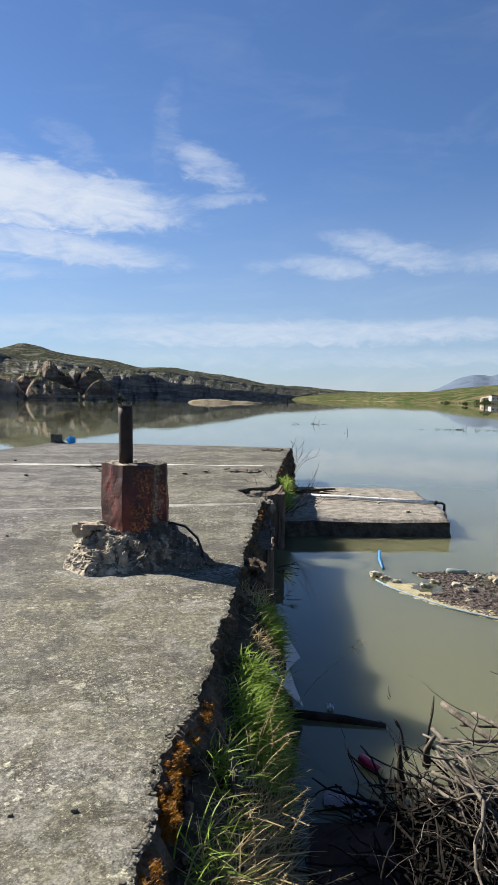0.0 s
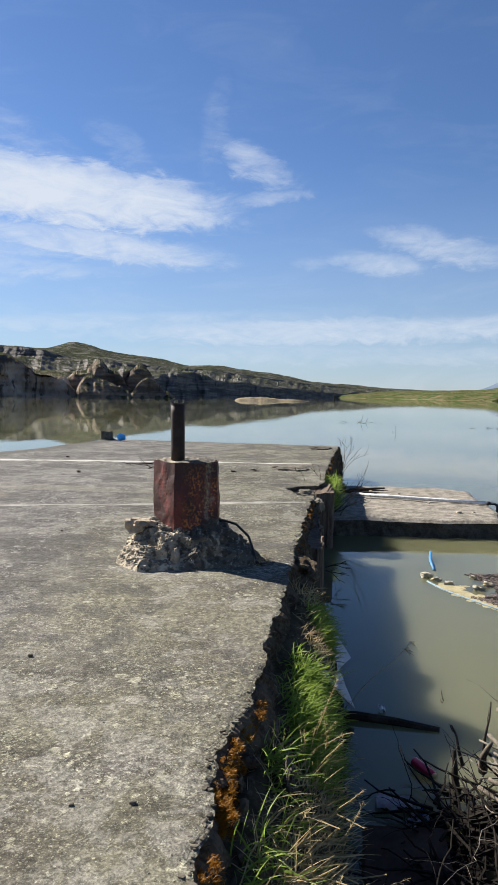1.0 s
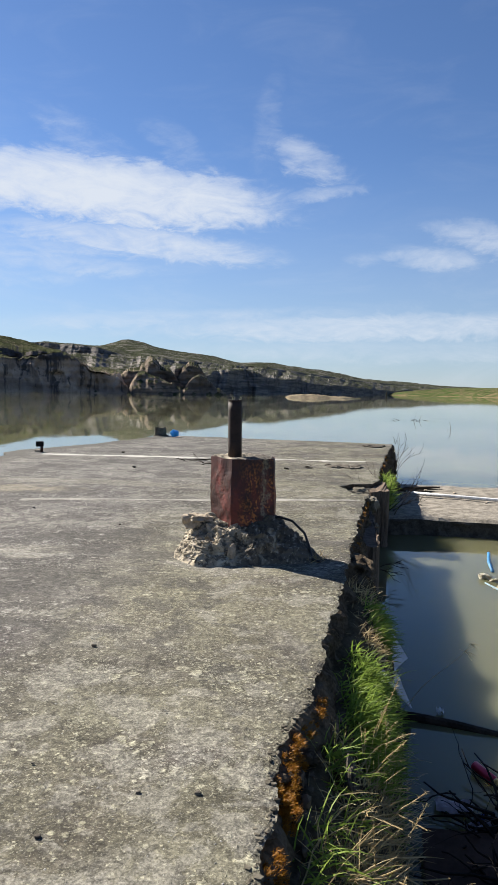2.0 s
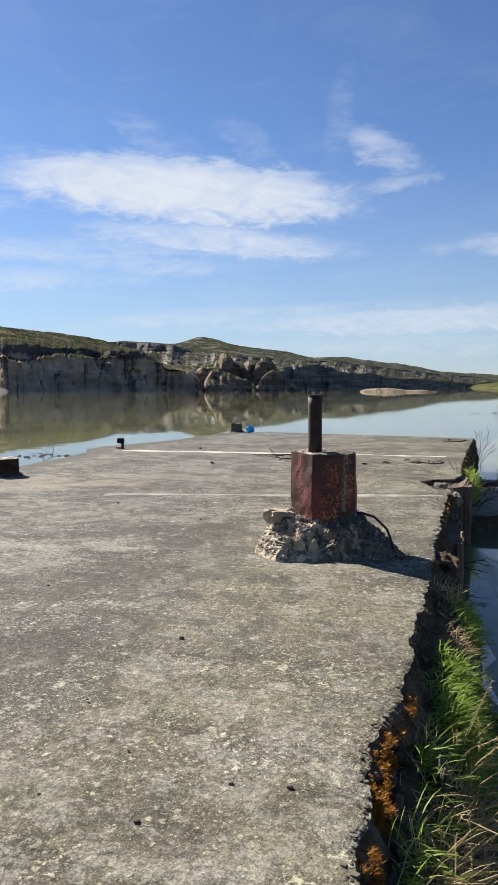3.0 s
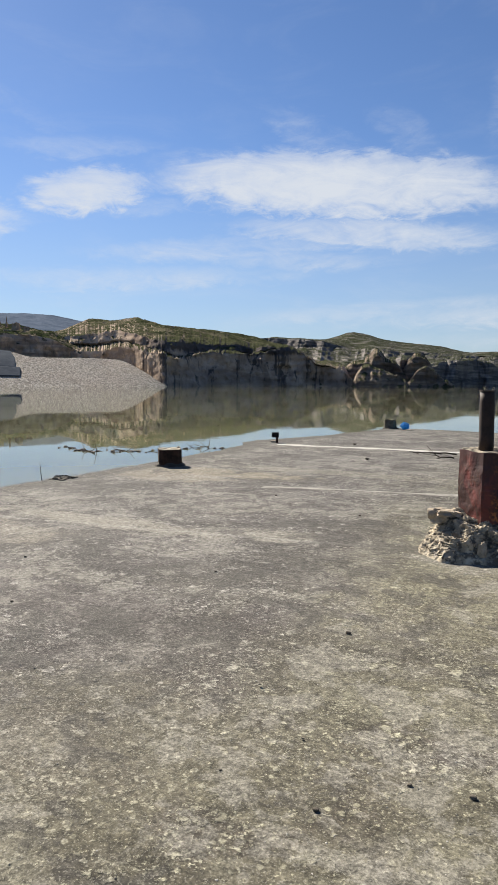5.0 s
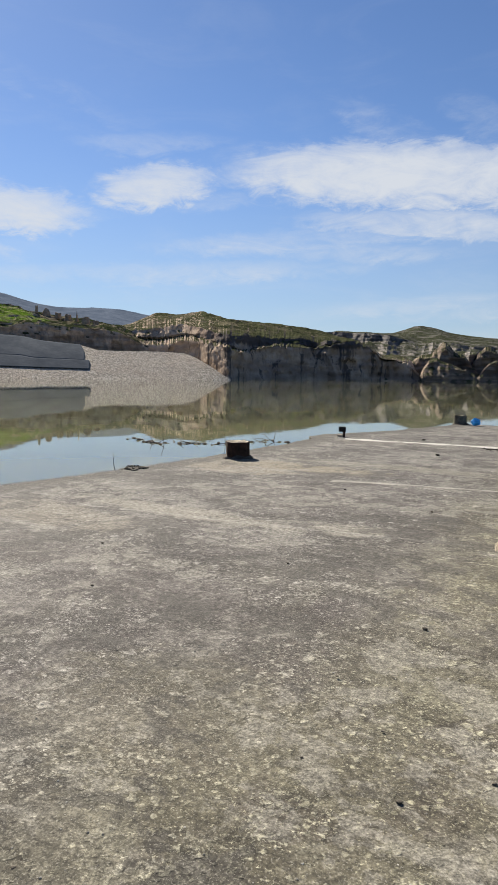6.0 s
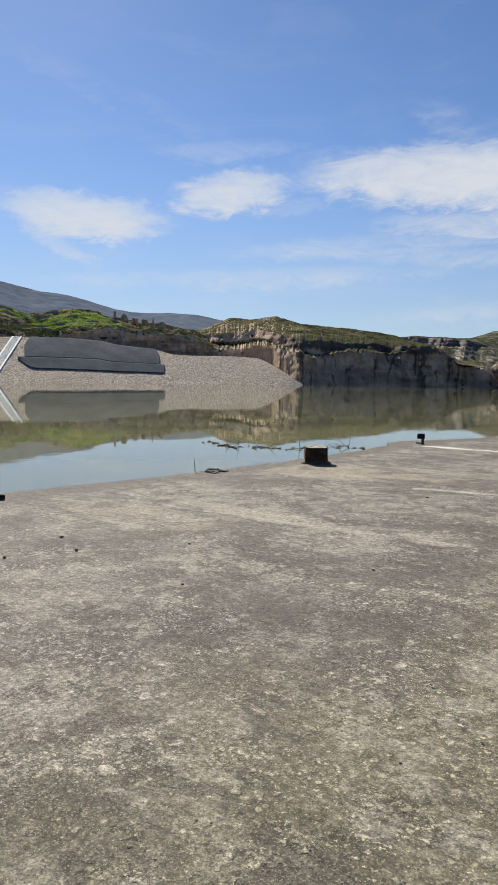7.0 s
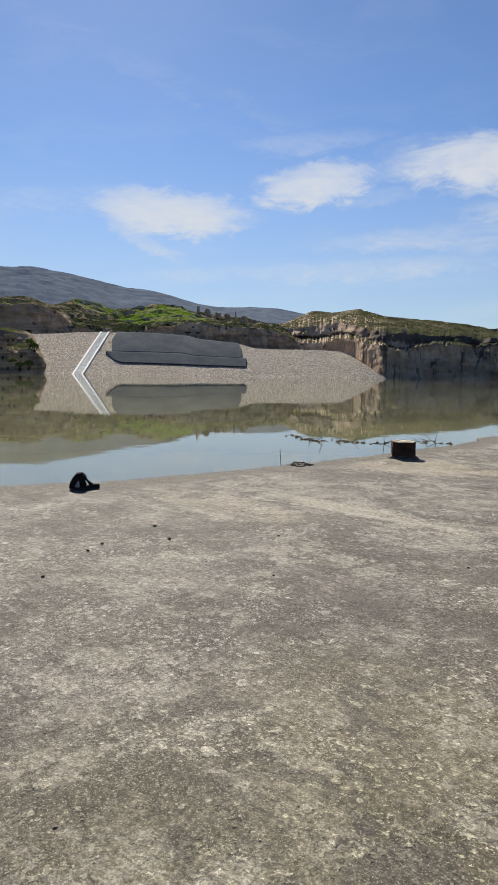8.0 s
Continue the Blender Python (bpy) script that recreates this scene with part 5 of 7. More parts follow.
def build_grass():
    rnd = random.Random(21)
    # centre x, y, spread x, y, blades, length, lean
    green = [(0.52, 4.16, 0.065, 0.09, 560, 0.15), (0.49, 3.92, 0.075, 0.14, 760, 0.15), (0.47, 3.60, 0.07, 0.11, 640, 0.15), (0.45, 3.38, 0.05, 0.05, 140, 0.13), (0.60, 5.22, 0.05, 0.14, 560, 0.15), (0.29, 3.15, 0.025, 0.06, 60, 0.20),
             (0.33, 2.95, 0.035, 0.05, 18, 0.16), (0.29, 2.70, 0.04, 0.06, 22, 0.17), (0.25, 2.48, 0.045, 0.07, 38, 0.17), (0.37, 2.50, 0.06, 0.10, 16, 0.18), (0.36, 2.9, 0.06, 0.2, 16, 0.16),
             (1.06, 12.4, 0.06, 0.35, 420, 0.20), (1.02, 11.8, 0.05, 0.3, 260, 0.22)]
    pieces = []
    for cx, cy, sx, sy, count, length in green:
        for _ in range(count):
            x, y = cx + rnd.gauss(0, sx), cy + rnd.gauss(0, sy)
            z = float(bank_height(x, y)) - 0.01 if cy < 9 else -0.10 - rnd.uniform(0, 0.45)
            way = (rnd.gauss(0.45, 0.4), rnd.gauss(-0.25, 0.45), rnd.uniform(0.5, 1.1))
            pieces.append(blade_data((x, y, z), way, length * rnd.uniform(0.5, 1.25), rnd.uniform(0.0024, 0.0050), rnd.uniform(0.15, 0.55), rnd))
    tagged(new("grass", joined("grass", pieces, MAT_GRASS)), "lush fresh green grass tufts along the bank", "grass", kind="stuff")
    pieces = []
    for cx, cy, sx, sy, count, length in ((0.46, 2.5, 0.08, 0.22, 420, 0.19), (0.50, 2.9, 0.07, 0.22, 430, 0.19), (0.56, 3.15, 0.05, 0.25, 300, 0.20), (0.38, 2.8, 0.09, 0.35, 330, 0.12), (0.60, 3.9, 0.04, 0.35, 260, 0.15), (0.55, 4.62, 0.06, 0.07, 200, 0.11), (0.50, 5.6, 0.09, 0.30, 240, 0.13)):
        for _ in range(count):
            x, y = cx + rnd.gauss(0, sx), cy + rnd.gauss(0, sy)
            z = float(bank_height(x, y)) - 0.01
            way = (rnd.gauss(0.1, 0.6), rnd.gauss(-0.1, 0.6), rnd.uniform(0.15, 1.1))
            pieces.append(blade_data((x, y, z), way, length * rnd.uniform(0.4, 1.3), rnd.uniform(0.0013, 0.0030), rnd.uniform(0.05, 0.35), rnd))
    for k in range(48):          # long stalks with seed heads
        x, y = rnd.uniform(0.46, 0.68), rnd.uniform(2.2, 3.7)
        z = float(bank_height(x, y)) - 0.01
        line = wander(rnd, (x, y, z), (rnd.gauss(0.15, 0.25), rnd.gauss(0, 0.25), 1), rnd.uniform(0.20, 0.48), 8, 0.10, 0.03)
        pieces.append(tube_data(line, np.linspace(0.0026, 0.0010, 9), 4, False))
        for k2 in range(5, len(line)):
            d = (Vector(line[k2]) - Vector(line[k2 - 1])).normalized()
            for _ in range(10):
                q = Vector(line[k2 - 1]).lerp(Vector(line[k2]), rnd.random())
                pieces.append(blade_data(q, d + Vector((rnd.gauss(0, 0.45), rnd.gauss(0, 0.45), rnd.gauss(0, 0.3))), rnd.uniform(0.010, 0.028), 0.0008, 0.4, rnd))
    line = wander(rnd, (0.80, 4.9, -0.75), (0.35, 0.1, 0.6), 0.62, 9, 0.05, 0.06)
    pieces.append(tube_data(line, np.linspace(0.003, 0.001, 10), 4, False))
    for _ in range(26):
        pieces.append(blade_data(line[-1 - rnd.randrange(2)], (rnd.gauss(0.5, 0.4), rnd.gauss(0, 0.4), rnd.gauss(-0.2, 0.3)), rnd.uniform(0.03, 0.08), 0.001, 0.2, rnd))
    for _ in range(170):          # flattened straw
        x, y = rnd.gauss(0.47, 0.07), rnd.gauss(2.70, 0.22)
        z = float(bank_height(x, y)) + rnd.uniform(0.0, 0.06)
        pieces.append(tube_data(wander(rnd, (x, y, z), (rnd.gauss(0, 1), rnd.gauss(0, 1), rnd.gauss(0, 0.2)), rnd.uniform(0.12, 0.3), 3, 0.1), [0.0035, 0.0033, 0.003, 0.0026], 5, False))
    tagged(new("dry_grass", joined("dry_grass", pieces, MAT_STRAW)), "dry straw-coloured stalks and seed heads on the bank", "grass", kind="stuff")
    # orange moss on crumbs of the broken edge
    pieces = []
    for k in range(200):
        y0 = rnd.choice((rnd.uniform(1.9, 2.3), rnd.uniform(2.5, 3.0), rnd.uniform(2.5, 2.95), rnd.uniform(2.55, 2.9), rnd.uniform(3.05, 3.45), rnd.uniform(6.4, 9.4), rnd.uniform(12.0, 17.0)))
        far = 1.0 if y0 < 6 else 1.7
        edge = float(slab_edge(SLAB_RIGHT, np.array([y0]), 8.3, 0.028)[0])
        x0, z0 = edge + rnd.uniform(-0.01, 0.065) * (1 if y0 < 6 else 0.3), rnd.uniform(-0.15, -0.03)
        r0 = rnd.uniform(0.010, 0.028) * (1.0 if y0 < 6 else 1.2)
        for _ in range(70):
            d = Vector((rnd.gauss(0.4, 0.8), rnd.gauss(-0.2, 0.8), rnd.gauss(0.4, 0.6))).normalized()
            q = r0 * rnd.uniform(0.4, 1.5)
            p = (x0 + d.x * q * 0.6, y0 + d.y * q, z0 + d.z * q * 0.7)
            pieces.append(blade_data(p, (0.5 + rnd.gauss(0, 0.28), -0.15 + rnd.gauss(0, 0.28), 0.75 + rnd.gauss(0, 0.2)), rnd.uniform(0.008, 0.023) * far, rnd.uniform(0.0005, 0.0010) * far, 0.35, rnd))
    lumps = []
    for k in range(60):
        y0 = rnd.uniform(1.8, 3.6)
        edge = float(slab_edge(SLAB_RIGHT, np.array([y0]), 8.3, 0.028)[0])
        lumps.append(rock_data((edge + rnd.uniform(0.03, 0.12), y0, rnd.uniform(-0.24, -0.12)), (rnd.uniform(0.012, 0.03), rnd.uniform(0.015, 0.04), rnd.uniform(0.012, 0.03)), k * 1.3, 0.45, 2))
    chips = []
    for k in range(200):
        y0 = 1.7 + 5.5 * rnd.random() ** 1.6
        edge = float(slab_edge(SLAB_RIGHT, np.array([y0]), 8.3, 0.028)[0])
        s = rnd.uniform(0.003, 0.009)
        off = -abs(rnd.gauss(0.0, 0.02))
        chips.append(rock_data((edge + off, y0, -max(0.0, off) * 2.2 + s * 0.3 - 0.004), (s * rnd.uniform(0.8, 1.8), s * rnd.uniform(0.8, 1.8), s * 0.7), k * 0.7, 0.45, 1))
    tagged(new("chips", joined("chips", chips, MAT_OLDCON)), "loose concrete chips along the crumbling slab edge", "rubble", kind="stuff")
    tagged(new("crumbs", joined("crumbs", lumps, MAT_FACE)), "dark crumbs of concrete and earth below the slab edge", "rubble", kind="stuff")
    tagged(new("moss", joined("moss", pieces, MAT_MOSS)), "rust-orange moss clinging to the broken slab edge", "moss", kind="stuff")


build_grass()


def build_edge_stones():
    for c, s, seed, mat, label in (((0.60, 9.75, -0.13), (0.17, 0.28, 0.12), 1.0, MAT_OLDCON, "broken concrete lump in the notch of the slab"), ((0.66, 8.75, -0.28), (0.09, 0.18, 0.09), 2.0, MAT_OLDCON, "pale block of stone in the broken wall"),
                                   ((0.44, 6.25, -0.14), (0.16, 0.28, 0.10), 3.0, MAT_FACE, "lichen-spotted concrete lump below the slab edge"), ((0.42, 7.35, -0.12), (0.10, 0.22, 0.08), 4.0, MAT_FACE, "broken concrete lump below the slab edge"),
                                   ((0.50, 10.6, -0.14), (0.22, 0.16, 0.10), 5.0, MAT_OLDCON, "broken concrete lump in the notch of the slab"), ((0.37, 3.05, -0.24), (0.022, 0.07, 0.09), 6.0, MAT_DARKCON, "upright reddish stone standing in the bank grass")):
        rock("broken_stone", c, s, seed, mat, label, "stone", 0.35, 4)
    for x, y, w, d, h, seed in ((0.58, 8.3, 0.12, 1.0, 0.84, 1.0), (0.84, 11.0, 0.15, 0.6, 0.96, 2.0)):
        n, rows = 150, 18
        a = np.linspace(0, 2 * math.pi, n, endpoint=False)
        z = np.linspace(WATER - 0.3, WATER - 0.02 + h * 0.9, rows)[:, None]
        r = np.abs(np.cos(a)) ** 8 + np.abs(np.sin(a)) ** 8
        px, py = np.cos(a) / r ** 0.125 * w, np.sin(a) / r ** 0.125 * d
        groove = 0.022 * fbm(px + seed, py, 0, 16.0, 3)[None, :] + 0.012 * fbm(px[None, :] * 3, py[None, :] * 3, z * 0.8, 5.0, 3)
        verts = np.stack([x + px[None, :] + groove, y + py[None, :] + groove, z + 0.03 * fbm(px + seed, py, 3.0, 9.0, 2)[None, :]], -1).reshape(-1, 3).tolist()
        tagged(new("wall_buttress", mesh_of("wall_buttress", verts, grid_faces(rows, n, True) + [tuple(range((rows - 1) * n, rows * n))], MAT_PILE)), "dark ribbed buttress of the old wall in the water", "buttress")


build_edge_stones()


# ---- sunken pier with its pipe ----
def build_pier():
    thing = empty("pier", (2.5, 13.6, WATER), "low sunken concrete pier slab with a bleached worn top", "pier")
    nx, ny = 60, 60
    u, v = np.meshgrid(np.linspace(0, 1, nx), np.linspace(0, 1, ny))
    right = 3.93 + 0.22 * v + 0.08 * fbm(v * 4, 2.0, 0, 1.0, 4)
    x = 0.85 + (right - 0.85) * u
    y = 11.38 + 0.06 * u + (4.2 - 0.05 * u) * v + 0.05 * fbm(u * 8, v, 0, 1.0, 4) * (np.abs(v - 0.5) * 2)
    cut = np.clip((u - 0.80) / 0.2, 0, 1) * np.clip((v - 0.55) / 0.45, 0, 1)
    y = y - 0.55 * cut
    near = np.minimum(np.minimum(1 - u, v * 1.2), 1 - v)
    z = -0.60 + 0.012 * fbm(x, y, 0, 2.0, 4) - 0.045 * np.clip(1 - near / 0.025, 0, 1) + 0.004 * fbm(x, y, 4, 14, 2)
    top = np.stack([x - 2.5, y - 13.6, z - WATER], -1)
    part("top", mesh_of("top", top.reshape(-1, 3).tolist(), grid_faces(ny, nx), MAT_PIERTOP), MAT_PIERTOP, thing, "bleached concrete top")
    rim = np.concatenate([top[0], top[1:, -1], top[-1, ::-1][1:], top[::-1, 0][1:]])
    drops = (0.0, 0.03, 0.08, 0.16, 0.26, 0.5, 1.2)
    side = np.array([[p - np.array([0, 0, d]) for d in drops] for p in rim])
    side[..., 1] += 0.03 * fbm(side[..., 0], side[..., 2] * 2, 3.0, 4.0, 3) * (np.array(drops) > 0)
    side[..., 0] += 0.02 * fbm(side[..., 1], side[..., 2] * 2, 5.0, 4.0, 3) * (np.array(drops) > 0)
    part("side", mesh_of("side", side.reshape(-1, 3).tolist(), grid_faces(len(rim), len(drops)), MAT_DARKCON), MAT_DARKCON, thing, "dark concrete side")
    pipe = empty("pipe", (0, 0, 0), "long white plastic pipe lying on the pier", "pipe")
    pts = [(1.55, 13.86, -0.55), (2.4, 13.58, -0.552), (3.3, 13.30, -0.552), (4.05, 13.06, -0.553)]
    part("tube", tube("tube", pts, [0.034] * 4, MAT_PVC, 12), MAT_PVC, pipe)
    part("collar", tube("collar", [(4.02, 13.07, -0.553), (4.07, 13.055, -0.553)], [0.042, 0.042], MAT_CABLE, 12), MAT_CABLE, pipe, "black collar")
    bend = [(4.06, 13.06, -0.553), (4.16, 13.02, -0.555), (4.20, 13.0, -0.58), (4.20, 12.99, -0.66), (4.195, 12.98, -0.74)]
    part("elbow", tube("elbow", bend, [0.026] * 5, MAT_CABLE, 10), MAT_CABLE, pipe, "black bent hose end")
    rnd = random.Random(5)
    for k in range(4):
        p = (1.35 + 0.1 * k, 14.3 + 0.12 * k, -0.57)
        tagged(new("plank", tube("plank", wander(rnd, p, (1, -0.05, 0), 0.75, 4, 0.04), [0.03, 0.03, 0.028, 0.026, 0.02], MAT_TWIG, 6)), "dark broken plank lying on the pier", "plank", "planks on the pier")
    for k in range(9):
        s = rnd.uniform(0.02, 0.05) if k else 0.11
        c = (rnd.uniform(1.6, 3.6), rnd.uniform(12.1, 15.2), -0.59) if k else (1.40, 14.8, -0.54)
        rock("pebble", c, (s * 1.3, s, s * 0.7), k + 40, MAT_STONE if k else MAT_PEBBLE, "stone lying on the concrete pier", "stone", 0.3, 2, "stones on the pier")


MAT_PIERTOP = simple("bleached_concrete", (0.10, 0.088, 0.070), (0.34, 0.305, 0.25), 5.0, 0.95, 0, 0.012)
build_pier()


def build_debris():
    """Driftwood mat behind its blue boom, with bottles and foam."""
    rnd = random.Random(31)
    line = [(2.40, 10.12, WATER + 0.06), (2.32, 9.72, WATER + 0.03), (2.28, 9.27, WATER + 0.012)]
    tagged(new("hose", tube("hose", line, [0.022, 0.024, 0.022], MAT_HOSE, 10)), "short blue hose end floating on the water", "hose")
    boom = [(2.08, 8.72, WATER + 0.005), (2.20, 8.35, WATER + 0.01), (2.42, 7.99, WATER + 0.01), (2.68, 7.59, WATER + 0.012), (3.05, 7.25, WATER + 0.012), (3.60, 6.97, WATER + 0.01), (4.30, 6.87, WATER + 0.01)]
    tagged(new("boom", tube("boom", boom, [0.011] * 7, MAT_BOOM, 10)), "long faded blue hose holding back floating debris", "hose")

    def inside(y):
        return float(np.interp(y, [6.97, 7.27, 7.62, 8.02, 8.37, 8.87], [3.6, 3.1, 2.72, 2.44, 2.23, 2.08]))
    pieces = []
    for _ in range(4600):
        y = 7.17 + 2.0 * rnd.random() ** 0.9
        x = inside(y) + 0.05 + abs(rnd.gauss(0, 0.9))
        if x > 4.9 or y > 9.22 + 0.1 * math.sin(4 * x) or fbm(x, y, 0, 1.3, 3) < -0.35:
            continue
        a, ln = rnd.uniform(0, 6.28), rnd.uniform(0.008, 0.06) * rnd.random() + 0.006
        pieces.append(box_chip((x, y, WATER + rnd.uniform(-0.004, 0.006)), ln, rnd.uniform(0.002, 0.008), a, rnd))
    tagged(new("debris", joined("debris", pieces, MAT_CHIP)), "floating mat of wet wood chips and plant debris", "debris", kind="stuff")
    pieces = []
    for _ in range(110):
        y = rnd.uniform(7.17, 8.62)
        x = inside(y) + 0.02 + abs(rnd.gauss(0, 0.11))
        pieces.append(rock_data((x, y, WATER + 0.002), (rnd.uniform(0.02, 0.11), rnd.uniform(0.02, 0.08), 0.004), rnd.random() * 9, 0.5, 2))
    tagged(new("scum", joined("scum", pieces, MAT_SCUM)), "yellowish foam scum along the floating hose", "scum", kind="stuff")
    for k, (x, y, s) in enumerate(((2.12, 8.92, 0.10), (2.22, 8.79, 0.08), (2.32, 8.62, 0.07), (2.65, 8.42, 0.09), (2.80, 8.62, 0.08), (3.15, 8.29, 0.11), (3.05, 8.49, 0.08), (3.65, 8.72, 0.12), (3.45, 8.87, 0.07), (3.30, 7.57, 0.07), (3.00, 7.87, 0.05), (3.55, 7.42, 0.08), (2.70, 8.97, 0.05))):
        rock("foam_chunk", (x, y, WATER + s * 0.25), (s * 0.62, s * 0.45, s * 0.34), k * 3.1, MAT_FOAM, "chunk of off-white foam floating among the debris", "foam", 0.75, 3, "floating foam chunks")
    bottle = empty("bottle", (3.25, 9.12, WATER + 0.02), "greenish plastic bottle floating on the debris", "bottle")
    part("body", tube("body", [(-0.15, 0, 0), (-0.14, 0, 0), (-0.05, 0, 0), (0.02, 0, 0), (0.09, 0, 0), (0.13, 0, 0)], [0.01, 0.043, 0.045, 0.043, 0.044, 0.018], MAT_PETGREEN, 14), MAT_PETGREEN, bottle)
    part("cap", tube("cap", [(0.128, 0, 0), (0.155, 0, 0)], [0.016, 0.016], MAT_PVC, 12), MAT_PVC, bottle)
    bottle.rotation_euler = (0, 0, radians(-8))


def box_chip(centre, length, width, angle, rnd):
    """A thin floating splinter."""
    c, s = math.cos(angle), math.sin(angle)
    x, y, z = centre
    pts = [(-length, -width), (length, -width * 0.7), (length, width * 0.7), (-length, width)]
    low = [(x + a * c - b * s, y + a * s + b * c, z - 0.004) for a, b in pts]
    high = [(p[0], p[1], p[2] + 0.008 + rnd.uniform(0, 0.008)) for p in low]
    return low + high, [(4, 5, 6, 7), (0, 1, 5, 4), (1, 2, 6, 5), (2, 3, 7, 6), (3, 0, 4, 7)]


build_debris()


def build_brush():
    """Heap of bare branches in the shallow water."""
    rnd = random.Random(77)
    pile = empty("brush_pile", (1.7, 3.7, WATER), "tangled heap of bare grey driftwood branches in the water", "brushwood")
    o = Vector((1.7, 3.7, WATER))

    def branch(start, way, length, r0, bend=0.12, mat=MAT_BARK, sag=0.0, forks=2):
        line = wander(rnd, start, way, length, 9, bend, sag)
        local = [Vector(p) - o for p in line]
        ob = part("branch", tube("branch", local, np.linspace(r0, r0 * 0.35, 10), mat, 7), mat, pile)
        for _ in range(forks):
            k = rnd.randrange(3, 9)
            d = Vector(line[k]) - Vector(line[k - 1])
            w = d.normalized() + Vector((rnd.gauss(0, 0.6), rnd.gauss(0, 0.6), rnd.gauss(0.15, 0.5)))
            sub = [Vector(p) - o for p in wander(rnd, line[k], w, length * rnd.uniform(0.2, 0.45), 6, 0.2)]
            part("twig", tube("twig", sub, np.linspace(r0 * 0.4, r0 * 0.12, 7), mat, 5), mat, ob)

    # knot of the largest limbs
    knot = (1.42, 3.88, -0.50)
    branch((1.46, 3.98, -0.66), (-0.12, -0.25, 0.40), 0.30, 0.028, 0.05, forks=0)
    branch((1.74, 4.62, -0.60), (0.20, -0.60, -0.10), 1.0, 0.024, 0.05)
    branch((1.92, 4.56, -0.64), (0.42, -0.55, -0.06), 0.9, 0.016, 0.06)
    branch((1.52, 3.92, -0.50), (1.0, -0.02, 0.04), 0.85, 0.015, 0.06)
    branch((1.50, 3.86, -0.56), (0.22, -0.75, -0.10), 0.55, 0.024, 0.08, forks=1)
    branch((1.62, 3.78, -0.58), (0.55, -0.55, -0.08), 0.75, 0.020, 0.09)
    branch((1.80, 4.45, -0.66), (1.0, -0.10, 0.0), 0.7, 0.011, 0.08)
    branch((1.36, 4.02, -0.66), (-0.25, 0.12, 0.75), 0.24, 0.012, 0.10, MAT_TWIG, 0, 1)
    branch((1.46, 3.98, -0.55), (-0.14, 0.14, 1.0), 0.28, 0.009, 0.10, MAT_TWIG, 0, 1)
    branch((1.36, 4.10, -0.92), (0.10, 0.1, 1.0), 0.30, 0.03, 0.08, MAT_TWIG, 0, 1)
    for k in range(38):
        a = rnd.gauss(-0.75, 0.40)
        s = (knot[0] + rnd.gauss(0.08, 0.08), knot[1] + rnd.gauss(-0.05, 0.14), knot[2] + rnd.gauss(-0.06, 0.09))
        branch(s, (math.cos(a), math.sin(a) - 0.15, rnd.gauss(-0.10, 0.16)), rnd.uniform(0.4, 1.2), rnd.choice((0.003, 0.003, 0.004, 0.005, 0.006, 0.007, 0.009, 0.012)), 0.24, MAT_BARK, 0.015, 3)
    for k in range(36):
        y = rnd.uniform(2.3, 3.65)
        s = (1.36 + abs(rnd.gauss(0, 0.36)), y, rnd.uniform(-0.86, -0.52))
        a = rnd.gauss(-0.9, 0.7)
        branch(s, (math.cos(a), math.sin(a), rnd.gauss(0.0, 0.2)), rnd.uniform(0.4, 1.0), rnd.choice((0.003, 0.003, 0.004, 0.005, 0.006, 0.008, 0.011)), 0.24, MAT_BARK, 0.0, 3)
    # low twigs and matting that blacken the gaps, as shade would
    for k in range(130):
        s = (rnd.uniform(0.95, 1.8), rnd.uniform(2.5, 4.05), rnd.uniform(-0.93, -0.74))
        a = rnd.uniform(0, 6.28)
        branch(s, (math.cos(a), math.sin(a), rnd.gauss(0.12, 0.3)), rnd.uniform(0.3, 0.7), rnd.uniform(0.003, 0.008), 0.22, MAT_SODDEN_SHADE, 0.02, 1)
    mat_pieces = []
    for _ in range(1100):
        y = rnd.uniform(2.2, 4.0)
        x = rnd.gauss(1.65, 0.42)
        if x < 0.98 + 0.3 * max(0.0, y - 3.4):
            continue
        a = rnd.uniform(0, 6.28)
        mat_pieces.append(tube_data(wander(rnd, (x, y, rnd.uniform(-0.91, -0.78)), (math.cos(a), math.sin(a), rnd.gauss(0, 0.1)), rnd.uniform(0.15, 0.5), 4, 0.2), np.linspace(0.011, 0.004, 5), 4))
    tagged(new("twig_litter", joined("twig_litter", mat_pieces, MAT_SODDEN_SHADE)), "waterlogged twigs under the brush pile, coloured black as its shade", "twigs", kind="stuff")
    # drowned beam, can and litter
    rows = [(0.62, 5.03, -0.885), (0.85, 5.0, -0.88), (1.12, 4.95, -0.885), (1.42, 4.88, -0.90)]
    tagged(new("log", tube("log", rows, [0.030, 0.036, 0.033, 0.026], MAT_TWIG, 8, False)), "dark waterlogged beam floating beside the bank", "log")
    can = empty("can", (1.21, 4.33, WATER + 0.025), "crushed red drink can floating among branches", "can")
    a, b = Vector((-0.055, 0.07, 0.012)), Vector((0.045, -0.06, -0.008))
    part("body", tube("body", [a, a.lerp(b, 0.05), a.lerp(b, 0.5), a.lerp(b, 0.93), b], [0.026, 0.033, 0.032, 0.033, 0.027], MAT_REDCAN, 16), MAT_REDCAN, can)
    part("end", tube("end", [b, b + (b - a) * 0.03], [0.027, 0.025], MAT_CANEND, 16), MAT_CANEND, can, "gold can end")
